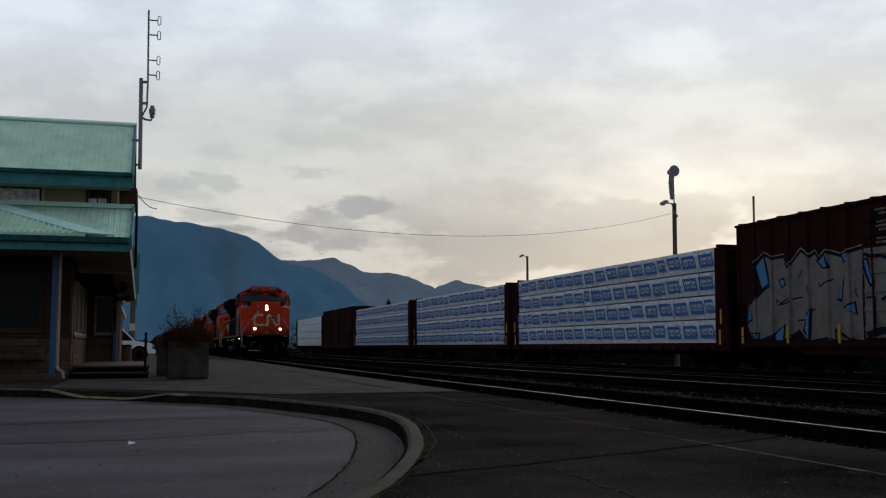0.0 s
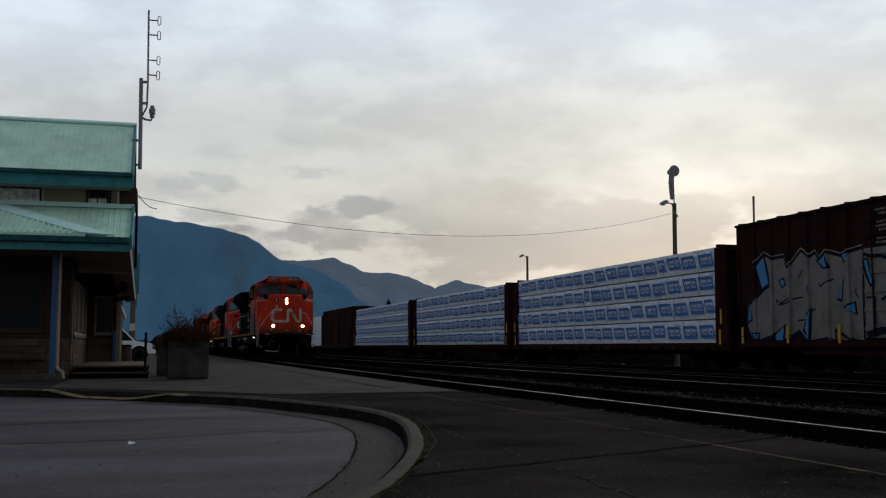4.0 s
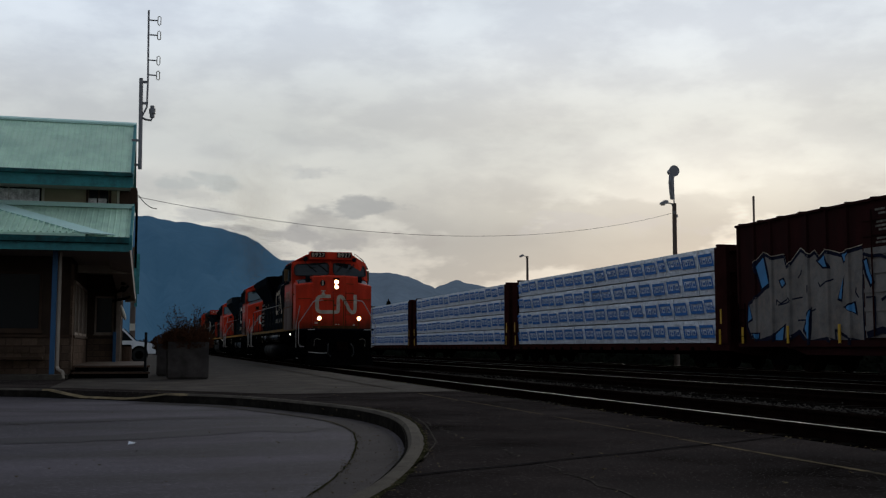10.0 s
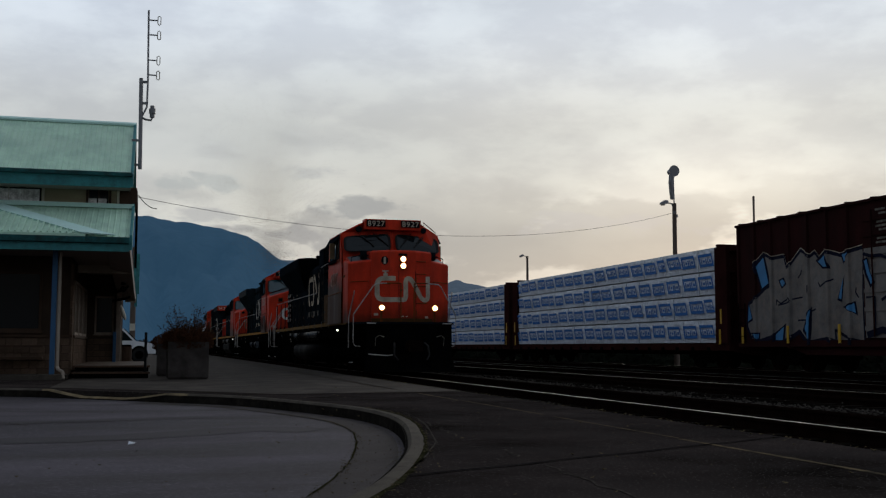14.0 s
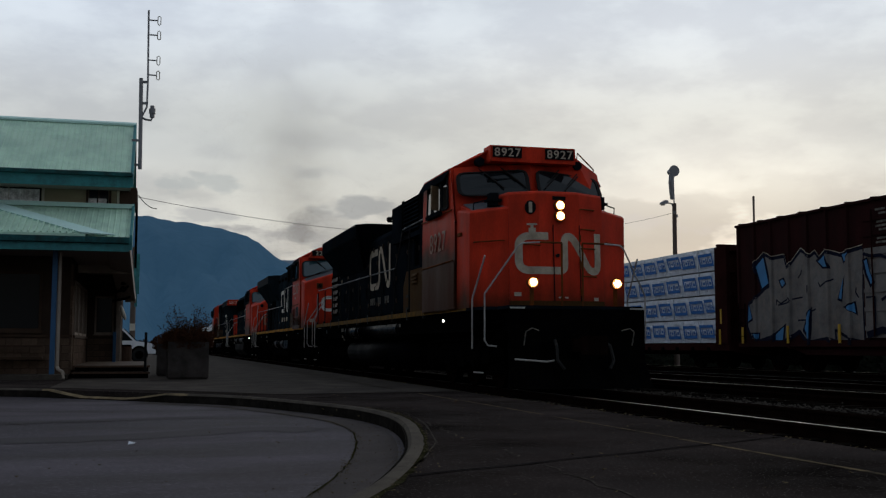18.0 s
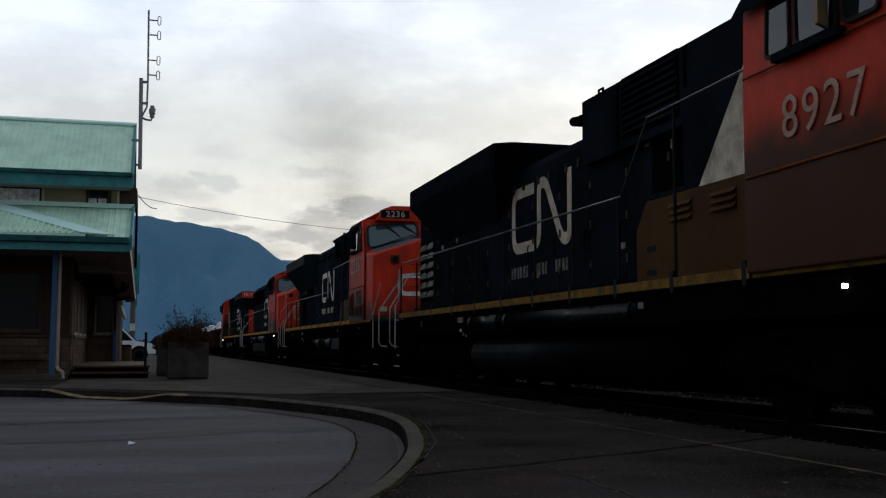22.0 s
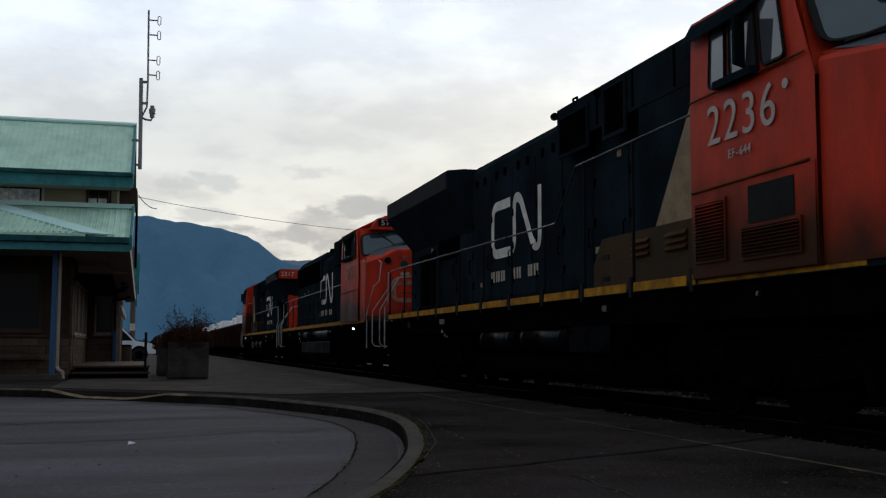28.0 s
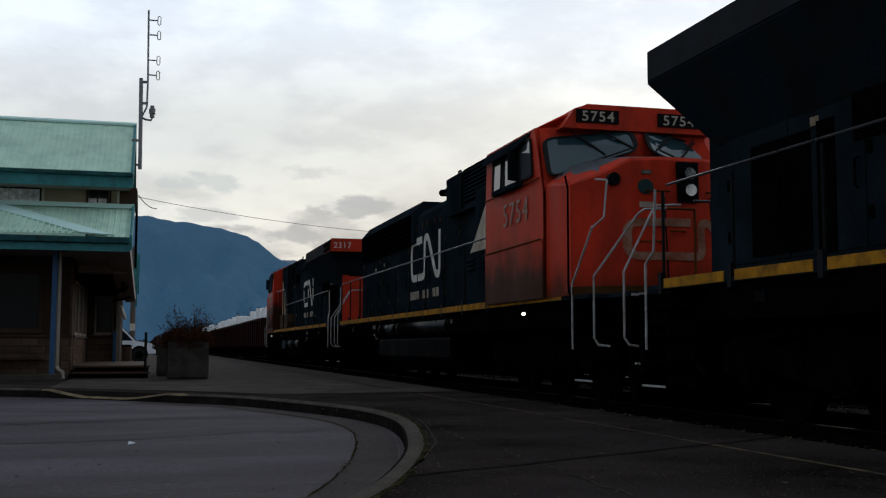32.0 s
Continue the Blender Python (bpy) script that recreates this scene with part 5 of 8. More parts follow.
def street_lamp(x, y, h, arm, label, siren=False):
    sl = thing("street_lamp", pose(x, y, -0.2), label, "street lamp", "yard lamps")
    bm = bm_new()
    loft(bm, [[(r * math.cos(k * math.tau / 10), r * math.sin(k * math.tau / 10), z) for k in range(10)] for r, z in ((0.14, 0), (0.11, h * 0.6), (0.1, h))])
    part("pole", bm, POLE, sl, "weathered pole")
    bm = bm_new()
    tube(bm, [(-0.02, 0, h - 0.35), (-0.12, 0, h - 0.02), (-arm * 0.7, 0, h + 0.03)], 0.035)
    part("arm", bm, GALV, sl, "curved lamp arm")
    bm = bm_new()
    loft(bm, [[(-arm * 0.55, -0.1, h - 0.02), (-arm * 0.55, 0.1, h - 0.02), (-arm * 0.55, 0.1, h + 0.1), (-arm * 0.55, -0.1, h + 0.1)],
              [(-arm * 0.8, -0.15, h - 0.06), (-arm * 0.8, 0.15, h - 0.06), (-arm * 0.8, 0.12, h + 0.14), (-arm * 0.8, -0.12, h + 0.14)],
              [(-arm * 1.15, -0.12, h - 0.06), (-arm * 1.15, 0.12, h - 0.06), (-arm * 1.15, 0.08, h + 0.02), (-arm * 1.15, -0.08, h + 0.02)]])
    head = part("lamp_head", bm, GALV, sl, "grey cobra lamp head", bevel=0.02)
    bm = bm_new()
    disc(bm, (-arm * 0.95, 0, h - 0.08), "z", 0.1, 0.06, 14)
    part("lens", bm, FRAME_W, head, "pale unlit lens")
    if siren:
        bm = bm_new()
        tube(bm, [(0, 0, h - 0.2), (-0.03, 0, h + 1.6)], 0.03)
        part("riser", bm, GALV, sl)
        bm = bm_new()
        disc(bm, (-0.02, 0, h + 1.55), "y", 0.27, 0.22, 20, 0.2)
        disc(bm, (-0.02, 0.2, h + 1.55), "y", 0.15, 0.3, 14)
        part("horn_speaker", bm, GALV, sl, "dark round horn speaker")
        bm = bm_new()
        loft(bm, [[(cx + r * math.cos(k * math.tau / 8), r * math.sin(k * math.tau / 8), z) for k in range(8)] for cx, r, z in ((-0.1, 0.14, h + 1.4), (-0.15, 0.13, h + 1.0), (-0.14, 0.1, h + 0.5), (-0.1, 0.1, h + 0.2), (-0.1, 0.02, h + 0.18))])
        part("hanging_cover", bm, GALV, sl, "dark drooping cover")
        bm = bm_new()
        disc(bm, (-0.06, -0.12, h - 0.45), "z", 0.05, 0.14, 10)
        disc(bm, (0.1, -0.05, h - 0.6), "z", 0.05, 0.14, 10)
        part("insulator", bm, GALV, sl)
    return sl


street_lamp(23.95, 47.0, 7.85, 0.62, "timber lamp post with a horn speaker behind the standing cars", True)
street_lamp(31.7, 90.0, 8.95, 0.62, "lamp post with a single arm behind the standing cars")
bm = bm_new()
tube(bm, [(24.1, 40.2, -0.3), (24.1, 40.2, 7.1)], 0.045, 8)
solid("marker_pole", bm, POLE, "thin bare pole behind the standing cars", "pole")


def wire(a, b, sag, r=0.014, n=40):
    a, b = Vector(a), Vector(b)
    bm = bm_new()
    tube(bm, [a.lerp(b, k / n) - Vector((0, 0, 4 * sag * (k / n) * (1 - k / n))) for k in range(n + 1)], r, 5)
    return bm


solid("overhead_wire", wire((-0.38, 31.0, 4.92), (23.9, 46.9, 7.2), 1.1, 0.007), RUBBER, "thin dark overhead wire sagging across the tracks", "wire")
solid("service_drop", wire((-0.38, 31.02, 4.98), (0.12, 31.0, 4.62), 0.1, 0.012, 10), RUBBER, "short loose service cable at the gable", "wire")


def utility_pole(x, y, h):
    up_ = thing("utility_pole", pose(x, y, 0), "brown timber utility pole with a small white notice", "pole")
    bm = bm_new()
    loft(bm, [[(r * math.cos(k * math.tau / 10), r * math.sin(k * math.tau / 10), z) for k in range(10)] for r, z in ((0.17, -0.2), (0.15, h * 0.5), (0.12, h))])
    part("pole", bm, POLE, up_)
    bm = bm_new()
    bx(bm, -0.15, 0.15, -0.2, -0.18, 1.75, 2.15)
    part("notice", bm, FRAME_W, up_, "small white notice plate")


utility_pole(-0.95, 66.0, 6.6)

bm = bm_new()
tube(bm, [(-0.08, 29.95, 0.0), (-0.08, 29.95, 1.2)], 0.035, 8)
solid("bollard", bm, RAILBLK, "slim black post beside the porch steps", "bollard")


def waste_bin(m):
    wb = thing("waste_bin", m, "dark brown waste bin standing behind the porch", "bin")
    bm = bm_new()
    loft(bm, [[(r * math.cos(k * math.tau / 14), r * math.sin(k * math.tau / 14), z) for k in range(14)] for r, z in ((0.2, 0.0), (0.24, 0.05), (0.26, 0.8), (0.25, 0.84))])
    part("drum", bm, WOODD, wb, "dark brown drum")
    bm = bm_new()
    disc(bm, (0, 0, 0.87), "z", 0.27, 0.07, 16, 0.2)
    part("lid", bm, DARK, wb, "black lid")


waste_bin(pose(-0.9, 45.0, 0))


# ---- pickup ----
def pickup(m):
    pk = thing("pickup_truck", m, "white pickup truck parked behind the station", "truck")
    # local: front towards +x, y across, z up
    side = [(-5.0, 0.5), (-5.0, 1.05), (-2.9, 1.08), (-2.75, 1.75), (-1.7, 1.78), (-1.05, 1.12), (-0.15, 1.0), (0.0, 0.9), (0.0, 0.45)]
    bm = bm_new()
    extr(bm, [(x, z) for x, z in side], "y", -0.9, 0.9)
    part("body", bm, CARWHITE, pk, "white painted body", bevel=0.05)
    for s in (-1, 1):
        bm = bm_new()
        loft(bm, [[(x, s * 0.905, z) for x, z in ((-2.65, 1.15), (-1.2, 1.15), (-1.72, 1.68), (-2.6, 1.68))], [(x, s * 0.912, z) for x, z in ((-2.65, 1.15), (-1.2, 1.15), (-1.72, 1.68), (-2.6, 1.68))]])
        part("side_window", bm, GLASS, pk)
        for x in (-0.85, -4.0):
            bm = bm_new()
            disc(bm, (x, s * 0.83, 0.38), "y", 0.38, 0.2, 22)
            w = part("wheel", bm, RUBBER, pk, "black tyre")
            bm = bm_new()
            disc(bm, (x, s * 0.935, 0.38), "y", 0.22, 0.02, 16)
            part("rim", bm, DARK, w, "dark rim")
            bm = bm_new()
            disc(bm, (x, s * 0.902, 0.42), "y", 0.46, 0.012, 22)
            part("wheel_arch", bm, DARK, pk, "black wheel arch")
        bm = bm_new()
        bx(bm, -0.22, 0.02, min(s * 0.6, s * 0.88), max(s * 0.6, s * 0.88), 0.74, 0.9)
        part("headlight", bm, LENS, pk)
    bm = bm_new()
    bx(bm, -0.1, 0.08, -0.88, 0.88, 0.38, 0.62)
    part("bumper", bm, DARK, pk, "dark front bumper", bevel=0.03)
    bm = bm_new()
    extr(bm, [(-1.02, 1.14), (-1.68, 1.76), (-1.66, 1.79), (-0.98, 1.15)], "y", -0.78, 0.78)
    part("windscreen", bm, GLASS, pk)


pickup(pose(0.36, 62.0, 0.0))


# ---- planting ----
def planter(m, w, h, seed, label, twig_h):
    rng = random.Random(seed)
    pl = thing("planter", m, label, "planter", "platform planters")
    bm = bm_new()
    t = 0.08
    loft(bm, [[(s * (w / 2 - i), q * (w / 2 - i), z) for s, q in ((-1, -1), (1, -1), (1, 1), (-1, 1))] for i, z in ((0.04, 0), (0.0, 0.06), (0.0, h), (t, h), (t, h - 0.12))], cap=True)
    part("box", bm, PLANTER, pl, "square grey concrete planter box", bevel=0.012)
    bm = bm_new()
    tips = []
    for _ in range(240):
        a, r = rng.uniform(0, math.tau), rng.uniform(0, w * 0.42)
        p = Vector((r * math.cos(a), r * math.sin(a), h - 0.1))
        d = Vector((math.cos(a) * rng.uniform(0.1, 0.8), math.sin(a) * rng.uniform(0.1, 0.8), rng.uniform(0.5, 1.1)))
        ln = twig_h * rng.uniform(0.35, 1.0) * (1.0 if r < w * 0.2 else 0.6)
        pts = [p]
        for k in range(3):
            pts.append(pts[-1] + d * ln / 3 + Vector((rng.uniform(-.05, .05), rng.uniform(-.05, .05), 0)))
        tube(bm, pts, 0.005, 4)
        tips += pts[1:]
    part("stems", bm, TWIG, pl, "bare dry stems")
    bm = bm_new()
    for _ in range(9000):
        if rng.random() < 0.55:
            a, r = rng.uniform(0, math.tau), w * 0.66 * math.sqrt(rng.random())
            c = Vector((r * math.cos(a), r * math.sin(a), h + rng.uniform(-0.3, 0.42) * (1.1 - r / w)))
        else:
            c = rng.choice(tips) + Vector((rng.gauss(0, .05), rng.gauss(0, .05), rng.gauss(0, .06)))
        s = rng.uniform(0.014, 0.036)
        u = Vector((rng.gauss(0, 1), rng.gauss(0, 1), rng.gauss(0, 1))).normalized()
        v = u.orthogonal().normalized()
        bm.faces.new([bm.verts.new(c + u * s), bm.verts.new(c + v * s * 0.6), bm.verts.new(c - u * s), bm.verts.new(c - v * s * 0.6)])
    tagged(part("leaves", bm, LEAFM, pl, "dry brown leaves and stalks"), kind="stuff")
    return pl


planter(pose(0.96, 28.98, 0, 0, 0, 2), 1.0, 0.95, 3, "grey concrete planter with dry brown shrubs on the platform", 1.0)
planter(pose(0.75, 32.2, 0, 0, 0, -4), 1.0, 0.9, 4, "grey concrete planter with brown shrubs standing behind another", 0.32)


def leafy(bm, c, r, n, rng, s0, s1, flat=1.0):
    for _ in range(n):
        d = Vector((rng.gauss(0, 1), rng.gauss(0, 1), rng.gauss(0, flat))).normalized() * r * rng.random() ** 0.4
        p = Vector(c) + d
        s = rng.uniform(s0, s1)
        u = Vector((rng.gauss(0, 1), rng.gauss(0, 1), rng.gauss(0, 1))).normalized()
        v = u.orthogonal().normalized()
        bm.faces.new([bm.verts.new(p + u * s), bm.verts.new(p + v * s * 0.7), bm.verts.new(p - u * s), bm.verts.new(p - v * s * 0.7)])


def far_woods():
    rng = random.Random(9)
    bm = bm_new()
    for k in range(150):
        az = radians(rng.uniform(-8, 10))
        d = rng.uniform(230, 330)
        h = rng.uniform(2.5, 6.5) * (0.4 if az < radians(2.5) else 1.3 if az < radians(5.2) else 0.85)
        c = Vector((d * math.sin(az), d * math.cos(az), 0))
        tube(bm, [c + Vector((0, 0, -0.5)), c + Vector((rng.uniform(-.3, .3), 0, h * 0.9))], 0.12, 5)
        for j in range(5):
            leafy(bm, c + Vector((rng.uniform(-1.6, 1.6), rng.uniform(-1, 1), h * rng.uniform(0.25, 0.95))), h * 0.28, 60, rng, 0.08, 0.26)
    solid("far_woods", bm, TWIG, "leafless brown woods along the edge of the yard", "woods", "stuff")
    bm = bm_new()
    for k in range(90):
        az = radians(rng.uniform(9, 42))
        d = rng.uniform(330, 420)
        h = rng.uniform(4, 8)
        c = Vector((d * math.sin(az), d * math.cos(az), 0))
        for j in range(4):
            leafy(bm, c + Vector((rng.uniform(-3, 3), rng.uniform(-1, 1), h * rng.uniform(0.1, 0.8))), h * 0.35, 26, rng, 0.3, 0.8)
    solid("far_woods", bm, FOLIAGE, "dark woods beyond the yard", "woods", "stuff")
    # invented brush row, added to keep the gap beneath the standing cars dark
    bm = bm_new()
    for k in range(420):
        y = 12 + 190 * rng.random()
        leafy(bm, (27.5 + rng.uniform(-0.8, 1.6), y, rng.uniform(0.0, 0.55)), rng.uniform(0.4, 0.75), 40, rng, 0.06, 0.2)
    for k in range(130):
        y = 12 + 1.5 * k
        leafy(bm, (28.6, y, 0.3), 1.0, 60, rng, 0.15, 0.32)
    solid("brush", bm, FOLIAGE, "low dark brush added along the yard's far side to darken the gap under the cars", "bushes", "stuff")


far_woods()


def conifer(m, h, seed, label):
    rng = random.Random(seed)
    tree = thing("conifer", m, label, "tree", "trees behind the yard")
    bm = bm_new()
    tube(bm, [(0, 0, -0.3), (0.05, 0, h * 0.5), (0, 0, h)], 0.12, 6)
    part("trunk", bm, TWIG, tree)
    bm = bm_new()
    for k in range(26):
        z = h * (0.18 + 0.8 * k / 26)
        r = (h - z) * 0.26 + 0.15
        for j in range(6):
            a = rng.uniform(0, math.tau)
            leafy(bm, (r * 0.55 * math.cos(a), r * 0.55 * math.sin(a), z - 0.1), r * 0.5, 10, rng, 0.12, 0.32, 0.5)
    tagged(part("crown", bm, FOLIAGE, tree, "dark green needled crown"), kind="stuff")


conifer(pose(46, 214, 0), 10.4, 1, "small dark conifer standing beyond the freight cars")
conifer(pose(46, 250, 0), 9.0, 2, "slim dark conifer standing beyond the freight cars")
conifer(pose(41, 222, 0), 8.2, 3, "slim dark conifer standing beyond the freight cars")

# ---- locomotives ----
# Local axes: the headlight plane is y = 0, the engine runs back along +y, x across, z above the rail.


def loco_truck_meshes():
    bm = bm_new()
    prof = [(-2.35, 0.55), (-2.35, 0.85), (-1.9, 1.0), (-1.2, 0.82), (-0.6, 1.02), (0.6, 1.02), (1.2, 0.82), (1.9, 1.0), (2.35, 0.85), (2.35, 0.55), (2.0, 0.5), (1.5, 0.6), (0.5, 0.42), (-0.5, 0.42), (-1.5, 0.6), (-2.0, 0.5)]
    extr(bm, prof, "x", -0.1, 0.1)
    side = mesh_from("side_frame", bm, DARK, bevel=0.02)
    bm = bm_new()
    disc(bm, (0, 0, 0), "x", 0.17, 0.16, 14)
    disc(bm, (0.09, 0, 0), "x", 0.1, 0.06, 10)
    box_ = mesh_from("axle_box", bm, DARK)
    bm = bm_new()
    for s in (-1, 1):
        disc(bm, (s * 0.755, 0, 0), "x", 0.51, 0.13, 28)
        disc(bm, (s * 0.69, 0, 0), "x", 0.545, 0.03, 28)
        for k in range(4):
            a = k * math.tau / 4
            disc(bm, (s * 0.823, 0.3 * math.cos(a), 0.3 * math.sin(a)), "x", 0.06, 0.012, 8)
    disc(bm, (0, 0, 0), "x", 0.1, 1.9, 10)
    wheel = mesh_from("wheelset", bm, RUST)
    bm = bm_new()
    loft(bm, [[(r * math.cos(a * math.tau / 10), r * math.sin(a * math.tau / 10), 0.55 + 0.018 * k) for a in range(10)] for k in range(18) for r in ((0.09,) if k % 2 else (0.07,))])
    spring = mesh_from("spring", bm, DARK)
    return side, box_, wheel, spring


LT_SIDE, LT_BOX, LT_WHEEL, LT_SPRING = loco_truck_meshes()
ROLLING = []            # wheelsets that turn, with their radius


def loco_truck(parent, y):
    bm = bm_new()
    bx(bm, -0.95, 0.95, -2.2, 2.2, 0.6, 0.85)
    bx(bm, -0.5, 0.5, -0.6, 0.6, 0.85, 1.15)
    tr = part("truck", bm, DARK, parent, "dark six-wheel locomotive truck")
    tr.matrix_basis = pose(0, y, 0)
    for s in (-1, 1):
        shared("side_frame", LT_SIDE, tr, pose(s * 1.12, 0, 0))
        for k in (-1.7, 0, 1.7):
            shared("axle_box", LT_BOX, tr, pose(s * 1.22, k, 0.545, 0, 0, 0 if s > 0 else 180))
        for k in (-0.85, 0.85):
            shared("spring", LT_SPRING, tr, pose(s * 1.2, k, 0))
        bm = bm_new()
        tube(bm, [(s * 1.27, -1.6, 0.93), (s * 1.27, -0.7, 0.98), (s * 1.27, 0.7, 0.98), (s * 1.27, 1.6, 0.93)], 0.035)
        part("brake_pipe", bm, DARK, tr)
    for k in (-1.7, 0, 1.7):
        ROLLING.append((shared("wheelset", LT_WHEEL, tr, pose(0, k, 0.545)), k))


def panel(bm, corners, thick, out):
    """A thin plate on four or more corners, pushed out along a direction."""
    o = Vector(out) * thick
    loft(bm, [[Vector(c) for c in corners], [Vector(c) + o for c in corners]])


def on_face(a, b, c, d, u, v):
    """Point at (u, v) in a four-cornered face a b c d."""
    a, b, c, d = map(Vector, (a, b, c, d))
    return a.lerp(b, u).lerp(d.lerp(c, u), v)


def sub_face(face, u0, u1, v0, v1):
    return [on_face(*face, u, v) for u, v in ((u0, v0), (u1, v0), (u1, v1), (u0, v1))]


def rounded(corners, r, per=4):
    """A polygon with its corners rounded off by about r."""
    out = []
    n = len(corners)
    for i in range(n):
        p, q, w = corners[i - 1], corners[i], corners[(i + 1) % n]
        a = q + (p - q).normalized() * min(r, (p - q).length * 0.45)
        c = q + (w - q).normalized() * min(r, (w - q).length * 0.45)
        for k in range(per):
            t = k / (per - 1)
            out.append(a.lerp(q, t).lerp(q.lerp(c, t), t))
    return out


def framed_window(parent, face, u0, u1, v0, v1, out, glass=None, rim=0.05, name="window", r=0.06):
    """A glazed window with rounded corners in a rubber frame on a face."""
    out = Vector(out).normalized()
    base = sub_face(face, u0, u1, v0, v1)
    c = sum(base, Vector()) / 4
    corners = rounded(base, r)
    outer = [p + out * 0.03 for p in rounded([p + (p - c).normalized() * rim * 1.4 for p in base], r + rim)]
    inner = [p + out * 0.03 for p in corners]
    bm = bm_new()
    ro, ri = [bm.verts.new(p) for p in outer], [bm.verts.new(p) for p in inner]
    bo, bi = [bm.verts.new(p - out * 0.03) for p in outer], [bm.verts.new(p - out * 0.024) for p in inner]
    n = len(ro)
    for i in range(n):
        j = (i + 1) % n
        bm.faces.new((ro[i], ro[j], ri[j], ri[i]))
        bm.faces.new((ro[i], bo[i], bo[j], ro[j]))
        bm.faces.new((ri[i], ri[j], bi[j], bi[i]))
    win = part(name, bm, RUBBER, parent, "rubber-framed cab window")
    bm = bm_new()
    panel(bm, [p + out * 0.004 for p in corners], 0.008, out)
    part("pane", bm, glass or GLASS, win, "dark reflective glass")
    return win


def wiper(parent, a, b):
    bm = bm_new()
    tube(bm, [a, b], 0.012, 5)
    d = (Vector(b) - Vector(a)).normalized()
    tube(bm, [Vector(b) - d * 0.3 + Vector((0.04, 0, -0.02)), Vector(b) + d * 0.22 + Vector((0.04, 0, -0.02))], 0.016, 5)
    part("wiper", bm, RUBBER, parent)


def louvre(parent, x, y0, y1, z0, z1, n, material, s=-1, frame_=True, sink=True):
    """Louvred grille on a side wall at x."""
    bm = bm_new()
    if frame_:
        for a, b, c, d in ((y0 - 0.03, y1 + 0.03, z0 - 0.03, z0), (y0 - 0.03, y1 + 0.03, z1, z1 + 0.03), (y0 - 0.03, y0, z0, z1), (y1, y1 + 0.03, z0, z1)):
            bx(bm, min(x, x + s * 0.025), max(x, x + s * 0.025), a, b, c, d)
    bx(bm, min(x, x + s * 0.004), max(x, x + s * 0.004), y0, y1, z0, z1)
    g = part("grille", bm, DARK if sink else material, parent, "louvred air grille")
    st = (z1 - z0) / n
    for k in range(n):
        bm = bm_new()
        z = z0 + st * k
        loft(bm, [[(x + s * 0.003, yy, z + st * 0.9), (x + s * 0.045, yy, z + st * 0.3), (x + s * 0.045, yy, z + st * 0.2), (x + s * 0.003, yy, z + st * 0.75)] for yy in (y0, y1)])
        part("louvre", bm, material, g)


def round_path(pts, r, per=7):
    """An open plane path with its inner corners rounded by about r."""
    P = [Vector(p) for p in pts]
    out = [P[0]]
    for p, q, w in zip(P, P[1:], P[2:]):
        a = q + (p - q).normalized() * min(r, (p - q).length * 0.48)
        c = q + (w - q).normalized() * min(r, (w - q).length * 0.48)
        out += [a.lerp(q, k / (per - 1)).lerp(q.lerp(c, k / (per - 1)), k / (per - 1)) for k in range(per)]
    return out + [P[-1]]


def emblem_side(parent, x, y0, y1, z0, z1, material, s=-1):
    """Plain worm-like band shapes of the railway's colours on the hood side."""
    w = (z1 - z0) * 0.17
    L = y1 - y0

    def P(u, v):
        return (y1 - u * L if s < 0 else y0 + u * L, z0 + v * (z1 - z0))
    bm = bm_new()
    band(bm, x + s * 0.006, round_path([P(0.42, 0.93), P(0.06, 0.93), P(0.06, 0.07), P(0.5, 0.07), P(0.5, 0.55)], 0.26), w)
    part("emblem_band", bm, material, parent, "plain pale painted band")
    bm = bm_new()
    band(bm, x + s * 0.008, round_path([P(0.5, 0.5), P(0.5, 0.96), P(0.61, 0.96), P(0.85, 0.05), P(0.96, 0.05), P(0.96, 1.02)], 0.2), w)
    part("emblem_band", bm, material, parent, "plain pale painted band")


def nose_shell(name, half, material, parent, label):
    """A nose skin. half lists stations from the left side to the middle: x, y at the foot, y at the top edge, height of that edge, height at the windscreen."""
    st = half + [(-p[0], *p[1:]) for p in half[::-1]]
    foot = [(x, y0, 1.56) for x, y0, y1, z, zb in st]
    edge = [(x, y1, z) for x, y0, y1, z, zb in st]
    brow = [(x * 0.985, min(y1 + 0.03, 1.5), z + 0.045) for x, y0, y1, z, zb in st]
    crown = [(x * 0.95, min(y1 + 0.12, 1.5), z + 0.065) for x, y0, y1, z, zb in st]
    back = [(x * 0.95, 1.56, zb) for x, y0, y1, z, zb in st]
    bm = bm_new()
    loft(bm, [foot, edge, brow, crown, back], closed=False)
    return part(name, bm, material, parent, label, bevel=0.02)


